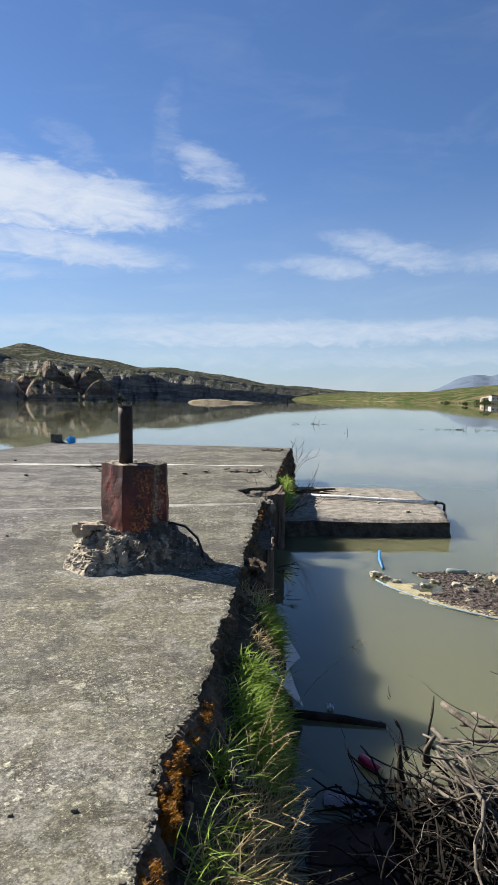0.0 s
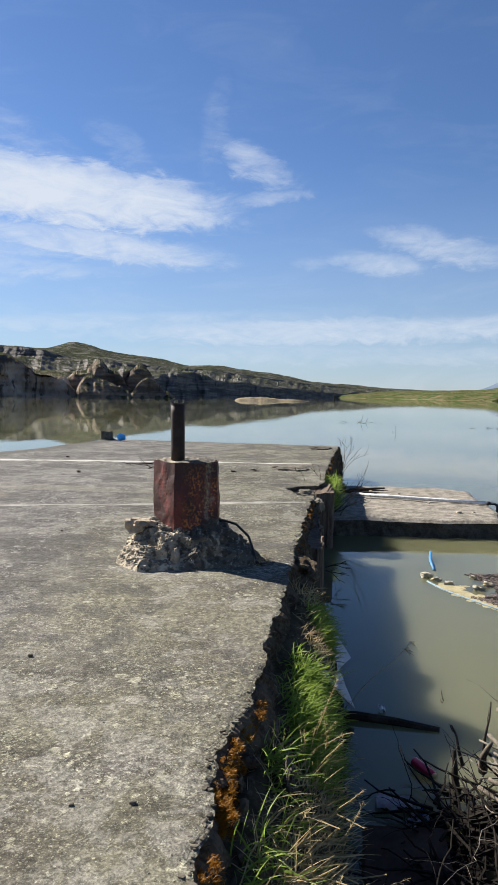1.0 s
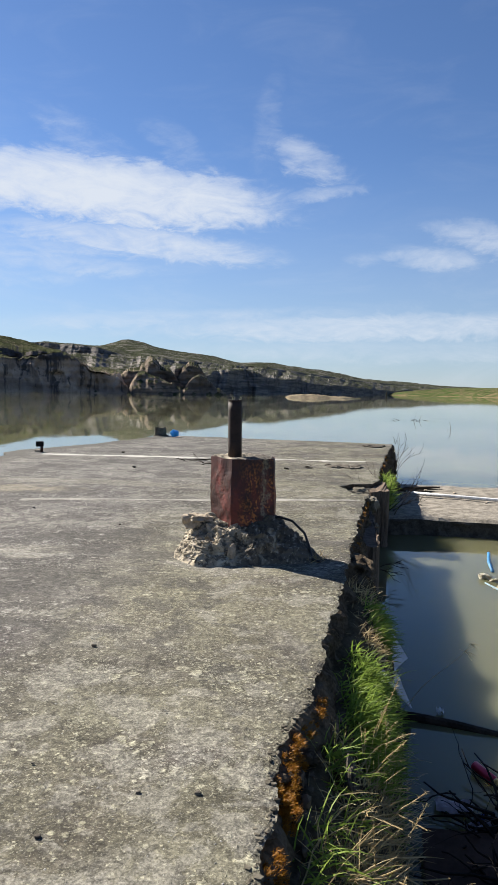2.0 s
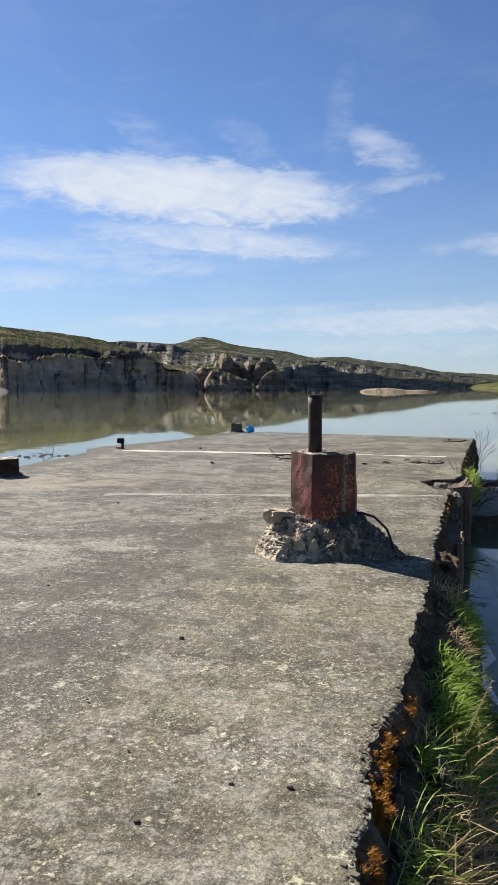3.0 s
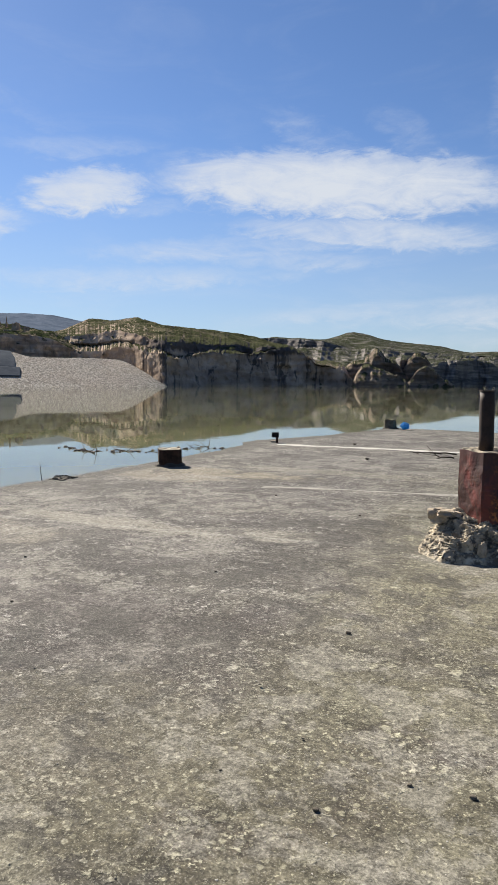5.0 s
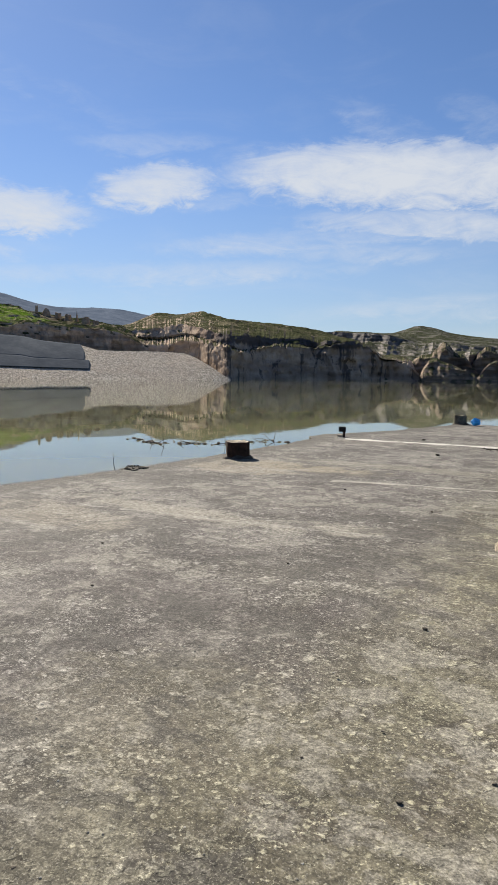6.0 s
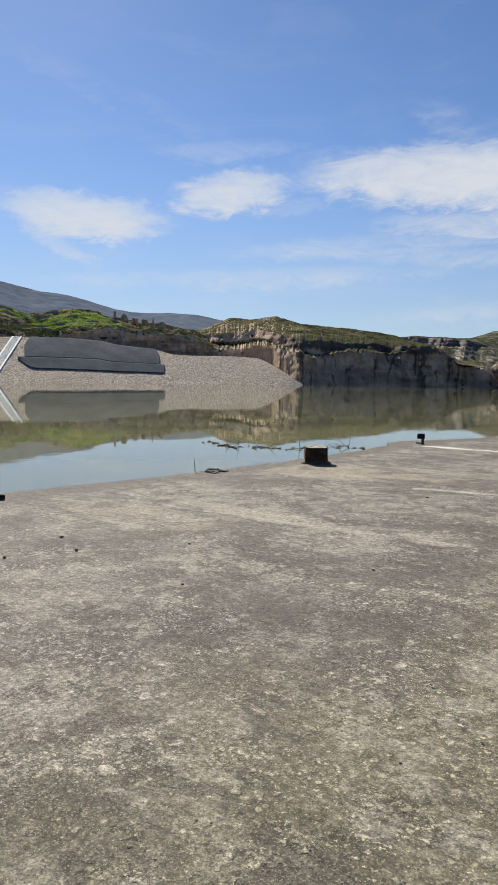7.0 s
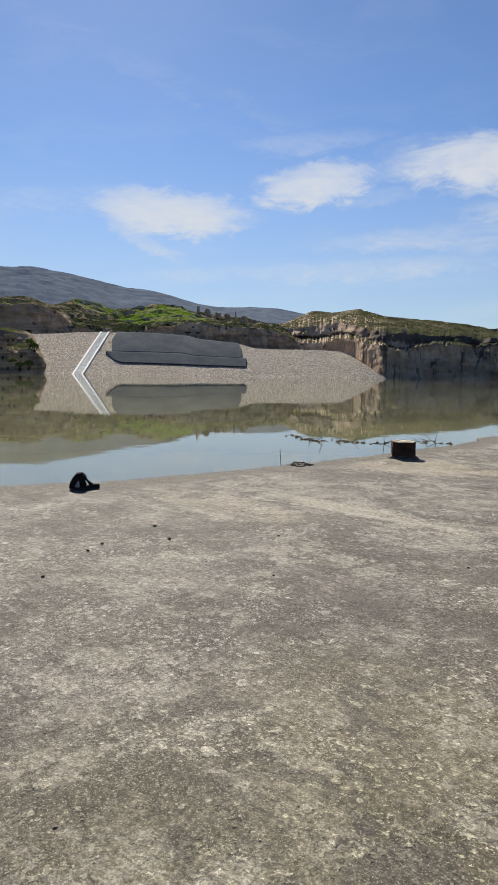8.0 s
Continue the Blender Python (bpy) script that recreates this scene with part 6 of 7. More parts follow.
    for k, (x, y, w, d, mat) in enumerate(((0.97, 3.98, 0.20, 0.10, MAT_PACK), (1.08, 3.82, 0.14, 0.08, MAT_PACK), (1.10, 3.86, 0.05, 0.03, MAT_PACKBLUE), (1.05, 5.12, 0.06, 0.05, MAT_PVC))):
        nx = 12
        u, v = np.meshgrid(np.linspace(-0.5, 0.5, nx), np.linspace(-0.5, 0.5, nx))
        z = 0.03 * fbm(u * 3 + k, v * 3, 0, 1.0, 3) + 0.02
        lo = np.stack([u * w, v * d, z], -1).reshape(-1, 3)
        hi = lo + np.array([0, 0, 0.003])
        me = joined("wrapper", [([tuple(p) for p in lo], grid_faces(nx, nx)), ([tuple(p) for p in hi], grid_faces(nx, nx))], mat)
        ob = new("wrapper", me)
        ob.location, ob.rotation_euler = (x, y, WATER + 0.004 + (0.02 if mat is MAT_PACKBLUE else 0)), (0, 0, 0.5 * k)
        tagged(ob, "crumpled plastic wrapper floating at the bank", "litter", "floating litter")
    # grey sheet standing at the water's edge, board below
    for verts in ([(0.58, 5.8, -0.32), (0.56, 5.0, -0.31), (0.77, 5.55, -0.77), (0.89, 5.88, -0.80)], [(0.56, 5.0, -0.31), (0.57, 4.4, -0.33), (0.83, 5.0, -0.82), (0.77, 5.55, -0.76)]):
        n = 14
        a, b, c, d = (np.array(q) for q in verts)
        s, t = np.meshgrid(np.linspace(0, 1, n), np.linspace(0, 1, n))
        s, t = s[..., None], t[..., None]
        p = (a * (1 - s) + b * s) * (1 - t) + (d * (1 - s) + c * s) * t
        p[..., 0] += 0.012 * fbm(p[..., 1] * 3, p[..., 2] * 4, 0, 1.0, 3)
        q = p - np.array([0.008, 0, 0.002])
        me = joined("sheet", [([tuple(k) for k in p.reshape(-1, 3)], grid_faces(n, n)), ([tuple(k) for k in q.reshape(-1, 3)], [f[::-1] for f in grid_faces(n, n)])], MAT_SHEET)
        tagged(new("sheet", me), "torn grey plastic sheet hanging down the bank", "sheet", "torn sheets")
    tagged(new("board", joined("board", [box_data((0.95, 3.35, WATER + 0.06), (0.42, 0.62, 0.025), -4, -4, 5, 0.006)], MAT_BOARD)), "dark brown board lying in the shallow water", "board")
    # bare bush over the wall, twigs standing in the water
    for at, way, count, length in (((1.02, 11.7, -0.55), (0.5, -0.1, 0.8), 16, 0.9), ((1.55, 17.5, -0.6), (0.25, 0.0, 1.0), 9, 1.0), ((0.80, 8.4, -0.70), (0.5, -0.2, 0.1), 5, 0.3)):
        pieces = []
        for _ in range(count):
            w = (way[0] + rnd.gauss(0, 0.35), way[1] + rnd.gauss(0, 0.3), way[2] + rnd.gauss(0, 0.25))
            line = wander(rnd, (at[0] + rnd.gauss(0, 0.05), at[1] + rnd.gauss(0, 0.2), at[2]), w, length * rnd.uniform(0.5, 1.1), 8, 0.10, 0.03)
            pieces.append(tube_data(line, np.linspace(0.006, 0.002, 9), 5))
            for _ in range(3):
                k = rnd.randrange(3, 8)
                pieces.append(tube_data(wander(rnd, line[k], (w[0] + rnd.gauss(0, 0.6), rnd.gauss(0, 0.5), w[2]), length * 0.3, 5, 0.15), np.linspace(0.004, 0.0015, 6), 4))
        tagged(new("bare_bush", joined("bare_bush", pieces, MAT_TWIG)), "bare thin-stemmed bush at the foot of the wall", "bush")
    for x, y, h in ((1.55, 5.35, 0.06), (2.42, 5.2, 0.42)):
        line = wander(rnd, (x, y, WATER - 0.05), (0.1, 0.0, 1), h, 6, 0.1)
        pieces = [tube_data(line, np.linspace(0.006, 0.002, 7), 5)] + [tube_data(wander(rnd, line[k], (rnd.gauss(0, 0.7), rnd.gauss(0, 0.7), 0.6), 0.1, 4, 0.2), np.linspace(0.004, 0.0015, 5), 4) for k in (2, 3, 4, 5)]
        tagged(new("twig", joined("twig", pieces, MAT_TWIG)), "thin twig sticking out of the water", "twig", "twigs in the water")


build_brush()


def build_floaters():
    rnd = random.Random(55)

    def float_branch(thing, start, way, length, r0, r1, bend=0.22, sag=0.07):
        local = [Vector(p) - thing.location for p in wander(rnd, start, way, length, 8, bend, sag)]
        part("branch", tube("branch", local, np.linspace(r0, r1, 9), MAT_TWIG, 6), MAT_TWIG, thing)

    spots = [(-15.94, 17.45), (-15.2, 17.1), (-14.73, 16.92), (-14.05, 16.99), (-13.6, 17.62), (-12.85, 17.55), (-12.5, 18.31), (-11.92, 19.42), (-11.68, 20.0), (-11.2, 19.9), (-13.3, 17.3), (-14.4, 16.95)]
    for k, (x, y) in enumerate(spots):
        thing = empty("driftwood", (x, y, WATER), "dark curved driftwood branches floating off the slab", "driftwood", "floating driftwood")
        for _ in range(4):
            s = (x + rnd.gauss(0, 0.25), y + rnd.gauss(0, 0.15), WATER - 0.02)
            float_branch(thing, s, (rnd.choice((-1, 1)), rnd.gauss(0, 0.4), rnd.uniform(0.0, 0.35)), rnd.uniform(0.3, 0.75), 0.016, 0.005)
        if k in (3, 6, 8):
            float_branch(thing, (x, y, WATER - 0.05), (rnd.gauss(0, 0.3), 0, 1), 0.5, 0.013, 0.004, 0.16, 0.0)
        for _ in range(3):
            s = rnd.uniform(0.03, 0.06)
            rock("float_clump", (rnd.gauss(0, 0.3), rnd.gauss(0, 0.12), 0.01), (s * 1.6, s, s * 0.7), rnd.random() * 9, MAT_CHIP, "", rough=0.4, cuts=1, parent=thing)
    line = wander(rnd, (-6.72, 7.15, -0.1), (-0.1, 0.1, 1), 0.35, 5, 0.1)
    tagged(new("twig", tube("twig", line, np.linspace(0.007, 0.003, 6), MAT_TWIG, 5)), "thin twig standing at the slab edge", "twig", "twigs in the water")
    for cx, cy, wide, deep, count in ((5.9, 59.5, 2.3, 0.5, 30), (17.6, 52.5, 3.0, 0.6, 55), (7.0, 45.0, 0.25, 0.1, 4)):
        thing = empty("driftwood", (cx, cy, WATER), "scattered dark driftwood floating far out on the lake", "driftwood", "floating driftwood")
        for _ in range(count):
            s = (cx + rnd.gauss(0, wide * 0.55), cy + rnd.gauss(0, deep), WATER - 0.02)
            float_branch(thing, s, (rnd.gauss(0, 1), rnd.gauss(0, 0.4), rnd.uniform(-0.02, 0.02)), rnd.uniform(0.25, 0.8), 0.016, 0.006, 0.12, 0.01)
        for _ in range(max(1, count // 12)):
            float_branch(thing, (cx + rnd.gauss(0, wide * 0.3), cy, WATER - 0.1), (rnd.gauss(0, 0.2), 0, 1), rnd.uniform(0.5, 0.9), 0.016, 0.006, 0.12, 0.0)


build_floaters()


def build_grit():
    """Loose grit and flakes of lichen-crusted mortar scattered on the slab."""
    rnd = random.Random(91)
    verts, faces = [], []
    n = 10000
    ys = [0.9 + 9.5 * rnd.random() ** 1.7 for _ in range(n)]
    edge = np.interp(ys, [k[0] for k in SLAB_LEFT], [k[1] for k in SLAB_LEFT])
    right = np.interp(ys, [k[0] for k in SLAB_RIGHT], [k[1] for k in SLAB_RIGHT])
    xs = np.array([rnd.random() for _ in range(n)])
    band = np.array([rnd.random() < 0.22 for _ in range(n)])
    xs = np.where(band, edge + 0.06 + 0.55 * xs ** 1.5, edge + 0.1 + (right - edge - 0.14) * xs)
    thick = fbm(xs, np.array(ys), 3.0, 0.9, 4, 0.6)
    zs = slab_height(xs, np.array(ys))
    for x, y, z, d, b in zip(xs, ys, zs, thick, band):
        if d < -0.1 and not b and rnd.random() < 0.75:
            continue
        s = rnd.uniform(0.0016, 0.0042) * (1.0 + 0.12 * y) * (1.25 if b else 1.0)
        a = rnd.uniform(0, 6.28)
        k = len(verts)
        ring = [(a + i * 1.2566 + rnd.uniform(-0.3, 0.3), s * rnd.uniform(0.7, 1.4)) for i in range(5)]
        verts += [(x + r * math.cos(t), y + r * math.sin(t), z - 0.0005) for t, r in ring]
        verts += [(x + 0.55 * r * math.cos(t), y + 0.55 * r * math.sin(t), z + s * rnd.uniform(0.15, 0.40)) for t, r in ring]
        faces += [(k + i, k + (i + 1) % 5, k + 5 + (i + 1) % 5, k + 5 + i) for i in range(5)] + [tuple(range(k + 5, k + 10))]
    tagged(new("grit", mesh_of("grit", verts, faces, MAT_GRIT)), "fine loose grit and pale mortar flakes scattered over the slab", "grit", kind="stuff")


def grit_material():
    m, n, bsdf = material("loose_grit")
    f = n.add("ShaderNodeNewGeometry").outputs["Random Per Island"]
    base = n.mix(n.span(f, 0.25, 0.9), (0.15, 0.141, 0.122), (0.36, 0.34, 0.295))
    n.link(base, bsdf.inputs["Base Color"])
    bsdf.inputs["Roughness"].default_value = 0.95
    bsdf.inputs["Specular IOR Level"].default_value = 0.1
    return m


MAT_GRIT = grit_material()
build_grit()

# ---- rock-fill dam, its liner and stairway ----
DAM_RIGHT, DAM_LEFT = (34.2, 256.0), (64.4, 240.0)
DAM_CREST = [(34.2, -0.5), (34.7, -0.25), (36, 0.6), (37.3, 1.35), (38.2, 1.72), (40, 1.78), (44, 1.80), (45.6, 1.86), (46.4, 2.15), (47, 2.24), (50, 2.5), (51.5, 2.82), (57, 2.93), (60, 2.86), (63.2, 2.62), (65, 2.6)]


def dam_point(bearing, elevation, lift=0.0):
    """The place on the dam's slope at a bearing and height seen from the landing, lifted towards it."""
    b = np.asarray(bearing, float)
    p0, p1 = (np.array([-math.sin(radians(a)) * r, math.cos(radians(a)) * r]) for a, r in (DAM_RIGHT, DAM_LEFT))
    d = p1 - p0
    ux, uy = -np.sin(np.radians(b)), np.cos(np.radians(b))
    r0 = (p0[0] * d[1] - p0[1] * d[0]) / (ux * d[1] - uy * d[0])
    te = np.tan(np.radians(curve(DAM_CREST, b)))
    zc = (EYE + (r0 - 2.7 * WATER) * te) / (1 - 2.7 * te)
    run = 2.7 * (zc - WATER)
    t = np.tan(np.radians(np.asarray(elevation, float)))
    f = (EYE - WATER + r0 * t) / ((zc - WATER) - run * t)
    r, z = r0 + f * run, WATER + f * (zc - WATER)
    s = 1 - np.asarray(lift, float) / r
    return np.stack(np.broadcast_arrays(ux * r * s, uy * r * s, EYE + (z - EYE) * s), -1)


def riprap_material():
    m, n, bsdf = material("pale_riprap")
    p = place(n)
    cell = n.add("ShaderNodeTexVoronoi")
    cell.inputs["Scale"].default_value = 1.7
    n.link(p, cell.inputs["Vector"])
    tone = n.add("ShaderNodeSeparateColor")
    n.link(cell.outputs["Color"], tone.inputs[0])
    big = n.noise(p, 0.06, 3, 0.5)
    base = n.mix(tone.outputs[0], (0.25, 0.225, 0.188), (0.50, 0.46, 0.395))
    base = n.mix(n.math("MULTIPLY", n.span(big, 0.4, 0.65), 0.3), base, (0.37, 0.31, 0.25))
    base = n.mix(n.span(cell.outputs["Distance"], 0.40, 0.75, 0.0, 0.65), base, (0.15, 0.132, 0.11))
    n.link(base, bsdf.inputs["Base Color"])
    bsdf.inputs["Roughness"].default_value = 1.0
    bsdf.inputs["Specular IOR Level"].default_value = 0.0
    bump(n, bsdf, n.math("SUBTRACT", 1.0, cell.outputs["Distance"]), 0.5, 0.18)
    return m


MAT_RIPRAP = riprap_material()
MAT_LINER = simple("dark_geomembrane", (0.068, 0.076, 0.086), (0.110, 0.119, 0.128), 0.12, 1.0, 0, 0.05)
MAT_STAIR = simple("pale_precast_concrete", (0.70, 0.70, 0.67), (0.84, 0.84, 0.81), 0.6, 1.0, 0, 0.02)
MAT_STEP = simple("worn_grey_steps", (0.56, 0.57, 0.53), (0.72, 0.72, 0.68), 0.6, 1.0, 0, 0.02)
MAT_RUIN = simple("ruin_masonry", (0.22, 0.165, 0.12), (0.42, 0.32, 0.23), 0.8, 1.0, 0, 0.1)
MAT_ISLAND = simple("island_marl", (0.15, 0.118, 0.076), (0.33, 0.272, 0.185), 0.35, 1.0, 0, 0.25, (1, 1, 3))
MAT_SHRUB = leaf_material("shrub_leaves", (0.035, 0.055, 0.012), (0.10, 0.14, 0.025), 0.2)
MAT_HOUSE = simple("whitewashed_wall", (0.45, 0.42, 0.37), (0.68, 0.65, 0.58), 0.7, 0.9, 0, 0.03)
MAT_ROOF = simple("red_roof", (0.20, 0.07, 0.05), (0.30, 0.12, 0.08), 1.5, 0.9, 0, 0.03)
MAT_HOLE = plain("dark_opening", (0.015, 0.013, 0.011), 0.9)


def build_dam():
    dam = empty("dam", (-180, 160, WATER), "pale rock-fill dam slope with a dark liner above the water", "dam")
    o = np.array([-180, 160, WATER])
    b = np.arange(34.3, 64.9, 0.085)
    f = np.linspace(0, 1, 84)
    crest = curve(DAM_CREST, b)
    rows = []
    low = dam_point(b, np.full_like(b, -1.1))
    for k in f:
        rows.append(dam_point(b, -1.1 + (crest + 1.1) * k))
    top = rows[-1]
    for back in (4.0, 30.0, 70.0):
        q = top.copy()
        q[:, :2] *= 1 + back / np.linalg.norm(top[:, :2], axis=1, keepdims=True)
        rows.append(q)
    pts = np.array(rows)
    rnd = np.random.RandomState(3)
    pts[:84, :, 2] += 0.06 * rnd.uniform(-1, 1, pts[:84, :, 2].shape) + 0.12 * fbm(pts[:84, :, 0], pts[:84, :, 1], 0, 1 / 9, 3)
    part("slope", mesh_of("slope", (pts - o).reshape(-1, 3).tolist(), grid_faces(len(rows), len(b)), MAT_RIPRAP), MAT_RIPRAP, dam, "slope of pale loose riprap stones")
    # liner: a lower berm and an upper sheet set back behind it
    bb = np.arange(46.15, 58.05, 0.1)
    e0 = curve([(45, 0.28), (46.2, 0.28), (54, 0.42), (56.9, 0.46), (57.4, 0.75), (57.8, 1.1), (58.1, 1.3), (59, 1.35)], bb)
    e1 = curve([(45, 1.0), (46.2, 1.0), (50.6, 1.12), (51.6, 1.32), (54, 1.34), (58, 1.36), (59, 1.36)], bb)
    rows = [dam_point(bb, e0 - 0.02, -0.5)]
    for t in np.linspace(0, 1, 14):
        rows.append(dam_point(bb, e0 + (e1 - e0) * t, 1.0 + 1.6 * t))
    rows.append(dam_point(bb, e1 + 0.01, 0.3))
    part("liner_berm", mesh_of("liner_berm", (np.array(rows) - o).reshape(-1, 3).tolist(), grid_faces(len(rows), len(bb)), MAT_LINER, True), MAT_LINER, dam, "dark grey membrane berm")
    bb = np.arange(46.55, 57.45, 0.1)
    lo = curve([(45, 0.98), (46.2, 0.98), (50.6, 1.10), (51.6, 1.30), (58, 1.34)], bb)
    hi = curve([(45, 2.2), (46.7, 2.24), (48.5, 2.38), (50.2, 2.55), (51.3, 2.82), (54, 2.95), (57.3, 2.97), (59, 2.95)], bb)
    shape = np.clip(np.minimum((bb - 46.5) / 0.35, (57.5 - bb) / 0.5), 0.0, 1.0)
    hi = lo + (hi - lo) * (0.55 + 0.45 * shape)
    rows = [dam_point(bb, lo, -0.4)]
    for t in np.linspace(0, 1, 16):
        rows.append(dam_point(bb, lo + (hi - lo) * t, 0.9 + 0.9 * math.sin(math.pi * t)))
    rows.append(dam_point(bb, hi + 0.02, -0.6))
    part("liner_sheet", mesh_of("liner_sheet", (np.array(rows) - o).reshape(-1, 3).tolist(), grid_faces(len(rows), len(bb)), MAT_LINER, True), MAT_LINER, dam, "dark grey membrane sheet")
    # stairway
    stairs = empty("stairway", (0, 0, 0), "long pale concrete stairway up the dam slope", "stairs")
    foot, head = Vector(dam_point(60.35, -0.75, 0.4)), Vector(dam_point(58.0, 2.93, 0.4))
    way = head - foot
    side = way.cross(Vector((0, 0, 1))).normalized()
    up = side.cross(way).normalized()
    for s in (-1, 1):
        a = [foot + side * (s * 1.6 + d) + up * h for d, h in ((-0.30, -0.6), (0.30, -0.6), (0.30, 0.24), (-0.30, 0.24))]
        verts = [tuple(p) for p in a] + [tuple(p + way) for p in a]
        part("side_wall", mesh_of("side_wall", verts, [(0, 1, 2, 3), (7, 6, 5, 4), (0, 4, 5, 1), (1, 5, 6, 2), (2, 6, 7, 3), (3, 7, 4, 0)], MAT_STAIR), MAT_STAIR, stairs, "pale concrete side wall")
    count = 64
    step = way / count
    flat = Vector((way.x, way.y, 0)).normalized()
    run, rise = Vector((step.x, step.y, 0)).length, step.z
    block = [side * w + flat * d + Vector((0, 0, (h + d / run * rise * 0.5) if h > 0 else h)) for h in (-0.5, rise * 0.5) for w, d in ((-1.4, 0), (1.4, 0), (1.4, run * 1.05), (-1.4, run * 1.05))]
    me = mesh_of("step", [tuple(p) for p in block], [(3, 2, 1, 0), (4, 5, 6, 7), (0, 1, 5, 4), (1, 2, 6, 5), (2, 3, 7, 6), (3, 0, 4, 7)], MAT_STEP)
    for k in range(count):
        ob = new("step", me)
        ob.parent, ob.location = stairs, foot + step * k + up * 0.1


build_dam()


def at_bearing(bearing, far, elevation):
    b = radians(bearing)
    return Vector((-math.sin(b) * far, math.cos(b) * far, EYE + far * math.tan(radians(elevation))))


def build_ruins():
    rnd = random.Random(9)
    for b, e, r, w, h, kind in ((50.25, 4.95, 380, 1.2, 2.2, "tower"), (49.5, 4.80, 380, 4.2, 2.2, "dome"), (48.6, 4.65, 378, 2.6, 1.0, "wall"), (47.1, 4.45, 372, 1.7, 3.2, "spire"), (46.4, 4.2, 368, 3.4, 1.8, "wall"), (47.8, 4.5, 374, 3.0, 1.0, "wall"), (45.6, 4.05, 366, 2.4, 1.0, "wall")):
        c = at_bearing(b, r, e - 0.35)
        n, rows = 18, 12
        a = np.linspace(0, 2 * math.pi, n, endpoint=False)
        verts = []
        for k in range(rows):
            t = k / (rows - 1)
            s = {"tower": 1 - 0.15 * t, "dome": math.sqrt(max(0.02, 1 - t * t)), "wall": 1 - 0.12 * t, "spire": 1.02 - 0.9 * t}[kind]
            rr = w / 2 * s * (1 + 0.18 * fbm(np.cos(a) * 2 + b, np.sin(a) * 2, t * 3, 1.0, 3))
            sq = 1.0 if kind in ("dome", "spire") else 1.0 / np.maximum(np.abs(np.cos(a)), np.abs(np.sin(a)))
            top = (h + 2.2) * t + (0.5 * fbm(np.cos(a) * 3, np.sin(a) * 3, b, 1.0, 3) if k == rows - 1 else 0 * a)
            verts += np.stack([rr * sq * np.cos(a), rr * sq * np.sin(a), top], -1).tolist()
        ob = new("ruin", mesh_of("ruin", verts, grid_faces(rows, n, True) + [tuple(range((rows - 1) * n, rows * n))], MAT_RUIN))
        ob.location = c
        tagged(ob, {"tower": "broken brown masonry tower on the plateau", "dome": "collapsed domed masonry ruin on the plateau", "wall": "ragged fragment of ruined wall on the plateau", "spire": "pointed masonry remnant on the plateau"}[kind], "ruin", "plateau ruins")
    for b, e, r, w, h in ((65.4, 2.2, 234, 3.4, 1.3), (66.2, 1.5, 224, 3.2, 1.4), (66.0, 0.75, 219, 2.6, 1.4), (65.7, -0.05, 216, 3.6, 1.3), (64.5, 0.9, 226, 2.2, 1.2)):
        c = at_bearing(b, r, e - 0.3)
        house = empty("stone_dwelling", c, "ruined flat-roofed stone dwelling on the dark crag", "house", "crag dwellings")
        part("wall", joined("wall", [box_data((0, 0, h / 2), (w, w * 0.8, h + 1.6), 0, 0, 0, 0.12)], MAT_CRAG), MAT_CRAG, house)
        part("roof", joined("roof", [box_data((0, 0, h + 1.0), (w + 0.5, w * 0.8 + 0.5, 0.35), 0, rnd.uniform(-3, 3), 0, 0.08)], MAT_STONE), MAT_STONE, house, "pale flat roof slab")
        for dx in ((-0.25, 0.22) if rnd.random() < 0.4 else (rnd.uniform(-0.3, 0.3),)):
            part("opening", joined("opening", [box_data((dx * w, -w * 0.4 - 0.02, h * rnd.uniform(0.3, 0.6)), (rnd.uniform(0.5, 0.8), 0.2, rnd.uniform(0.7, 1.2)), 0, 0, 0, 0.03)], MAT_HOLE), MAT_HOLE, house)
        house.rotation_euler = (0, 0, radians(b - 8 + rnd.uniform(-14, 14)))


build_ruins()


def build_shrubs():
    """Leafy clumps on the crag and along ledges, and bushes in the shallows."""
    rnd = random.Random(19)
    for b, e, r, size in ((64.0, 1.9, 228, 2.6), (63.6, 1.6, 229, 2.0), (64.1, 0.15, 222, 2.6), (64.8, 0.05, 219, 2.2), (65.3, 0.4, 219, 1.6), (-19.6, -0.25, 236, 2.6), (-18.0, -0.3, 300, 1.6), (-16.5, -0.2, 560, 3.0), (-18.9, -0.1, 520, 3.0)):
        c = at_bearing(b, r, e)
        thing = empty("shrub", c, "dense rounded green shrub growing above the water", "shrub", "shrubs")
        stems = [tube_data(wander(rnd, (rnd.gauss(0, 0.2), rnd.gauss(0, 0.2), -1.8), (rnd.gauss(0, 0.4), rnd.gauss(0, 0.4), 1), size + 1.2, 5, 0.12), np.linspace(0.12, 0.03, 6), 5) for _ in range(6)]
        part("stem", joined("stem", stems, MAT_TWIG), MAT_TWIG, thing)
        leaves = []
        for _ in range(420):
            q = Vector((rnd.gauss(0, 1), rnd.gauss(0, 1), rnd.gauss(0, 1))).normalized() * size * rnd.uniform(0.3, 1.0) ** 0.5
            q = Vector((q.x * 0.75, q.y * 0.6, abs(q.z) * 0.6 - 0.2))
            leaves.append(blade_data(q, (rnd.gauss(0, 1), rnd.gauss(0, 1), rnd.uniform(0.1, 1)), rnd.uniform(0.3, 0.6), rnd.uniform(0.08, 0.16), 0.3, rnd))
        part("foliage", joined("foliage", leaves, MAT_SHRUB), MAT_SHRUB, thing)


build_shrubs()


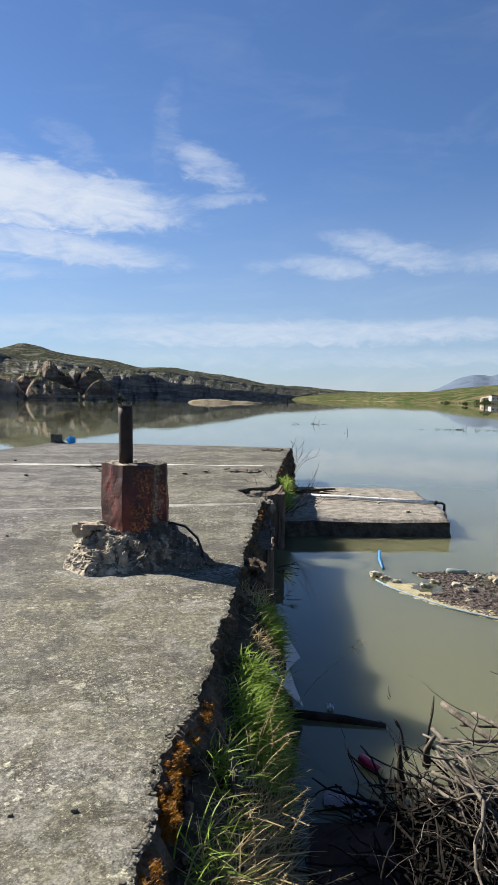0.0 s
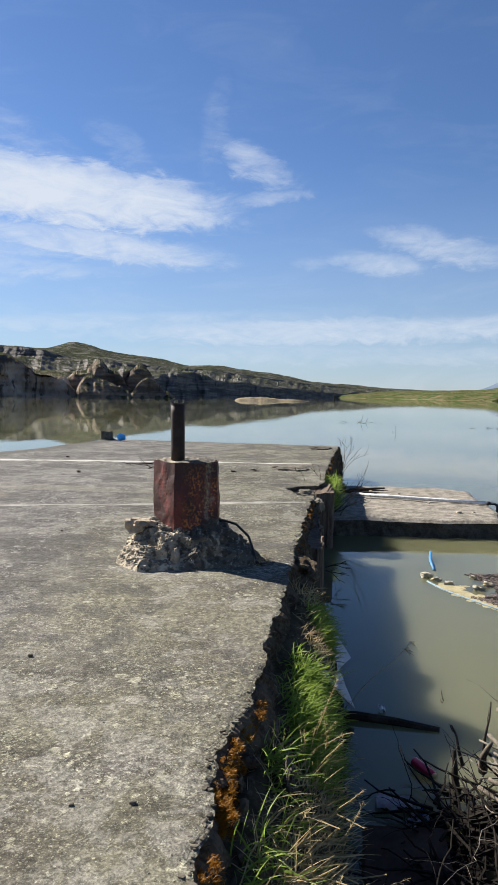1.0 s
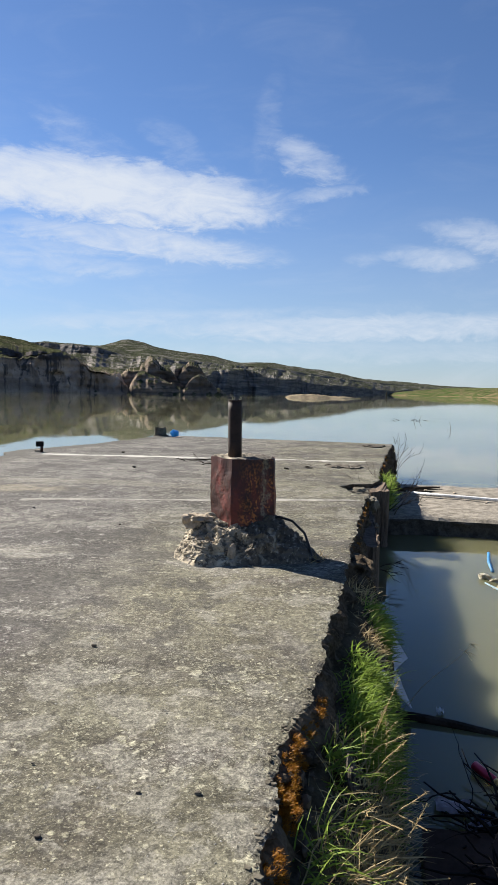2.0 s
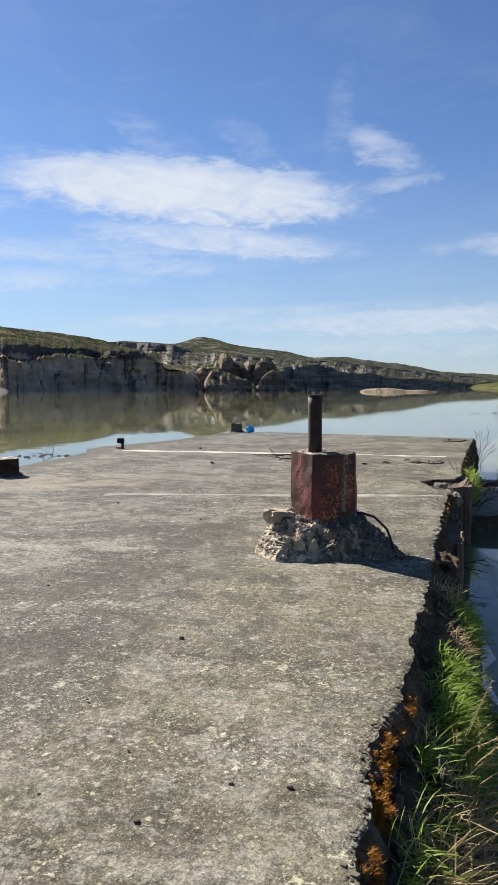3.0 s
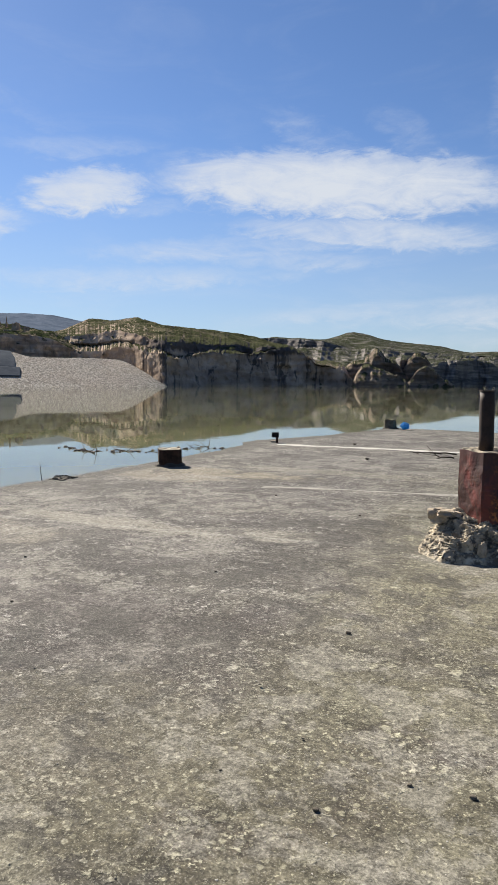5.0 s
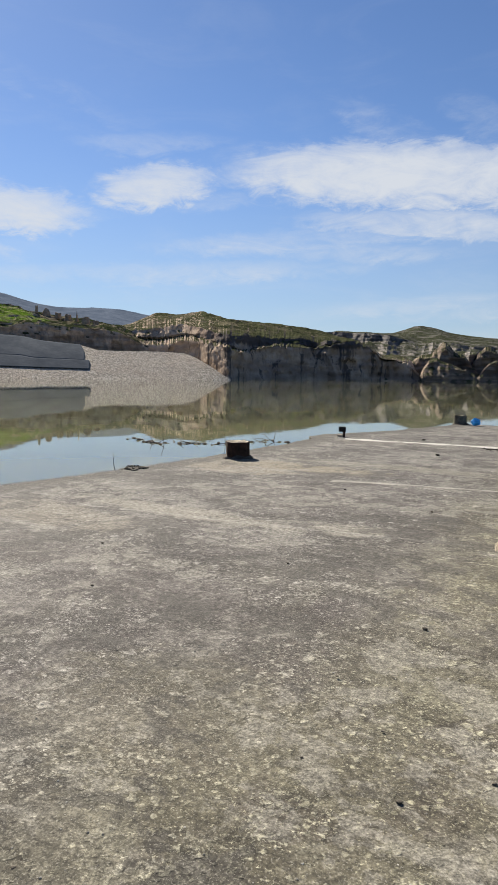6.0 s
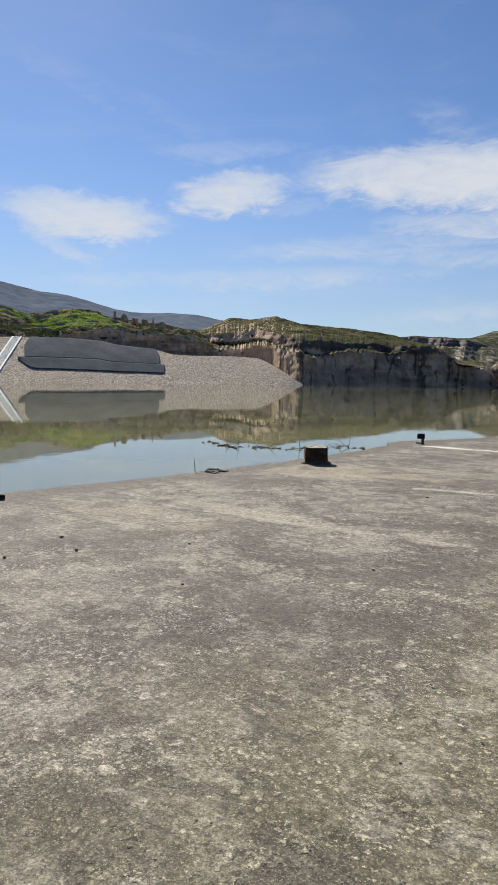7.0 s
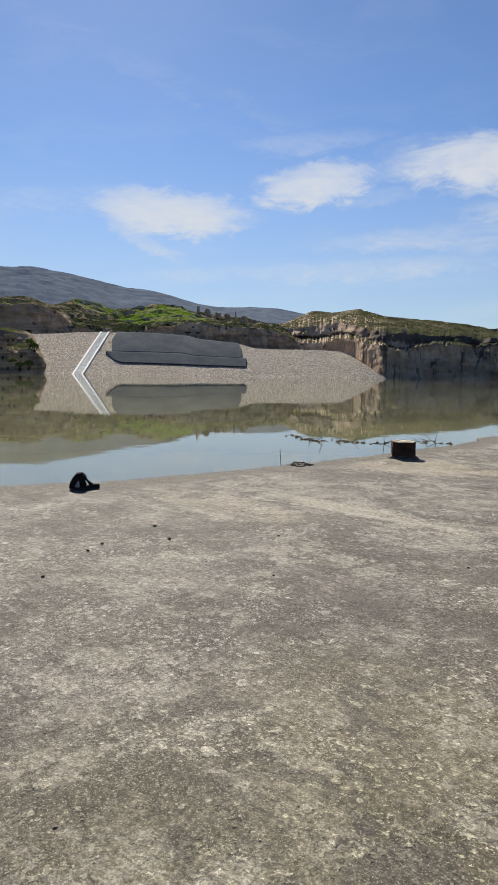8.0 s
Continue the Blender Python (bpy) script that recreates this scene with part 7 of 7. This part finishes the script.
def build_island():
    n, m = 150, 46
    u = np.linspace(0, 1, n)[None, :]
    v = np.linspace(-1, 1, m)[:, None]
    x = -23.5 + 29.5 * u + 0 * v
    wide = 7.5 * np.sin(math.pi * np.clip(u, 0.0, 1)) ** 0.6 * (1 - 0.55 * u) + 0.05
    y = 262 + 6 * u + v * wide
    ridge = np.interp(u, [0, 0.06, 0.2, 0.42, 0.62, 0.8, 1.0], [0.1, 0.95, 1.35, 1.25, 0.85, 0.6, 0.1])
    z = WATER - 0.5 + (ridge + 0.55) * (1 - np.abs(v) ** 2.2) + 0.22 * fbm(x, y, 0, 0.35, 4, 0.6)
    verts = np.stack([x, y, z], -1).reshape(-1, 3).tolist()
    tagged(new("island", mesh_of("island", verts, grid_faces(m, n), MAT_ISLAND)), "low bare marl island in the lake", "island", kind="structure")


build_island()


def build_far_shore():
    house = empty("house", at_bearing(-20.35, 530, 0.0), "small white farmhouse on the far green shore", "house")
    part("wall", joined("wall", [box_data((0, 0, 1.6), (9.0, 6.0, 3.6), 0, 0, 0, 0.05)], MAT_HOUSE), MAT_HOUSE, house)
    part("roof", joined("roof", [box_data((0, 0, 3.6), (9.8, 6.8, 0.7), 0, 6, 0, 0.1)], MAT_ROOF), MAT_ROOF, house, "low red roof")
    for dx in (-3.0, 0.0, 3.0):
        part("window", joined("window", [box_data((dx, -3.0, 1.7), (1.1, 0.16, 1.2), 0, 0, 0, 0.03)], MAT_HOLE), MAT_HOLE, house)
    ramp = new("embankment", joined("embankment", [rock_data((0, 0, 0), (9, 5, 4.2), 4.0, 0.2, 4)], MAT_STONE))
    ramp.location = at_bearing(-20.1, 545, 0.0)
    tagged(ramp, "pale heap of excavated earth beside the farmhouse", "earth heap")
    foot = at_bearing(-3.35, 390, 0) * 1.0
    foot.z = WATER - 0.8
    line = [tuple(foot + Vector((0.04 * k, 0, 0.95 * k))) for k in range(5)]
    tagged(new("post", tube("post", line, [0.34, 0.33, 0.32, 0.32, 0.26], MAT_TWIG, 10)), "dark mooring post standing far out in the lake", "post")
    rnd = random.Random(3)
    pieces = []
    for _ in range(240):
        b = rnd.uniform(-20.4, -16.0)
        r = float(np.interp(b, [-20.4, -16], [520, 600]))
        p = at_bearing(b, r, 0)
        pieces.append(blade_data((p.x, p.y + rnd.uniform(-3, 3), WATER - 0.1), (rnd.gauss(0, 0.2), rnd.gauss(0, 0.2), 1), rnd.uniform(0.8, 2.2), 0.16, 0.1, rnd))
    tagged(new("reeds", joined("reeds", pieces, MAT_SHRUB)), "dark reeds along the far shore", "reeds", kind="stuff")


build_far_shore()
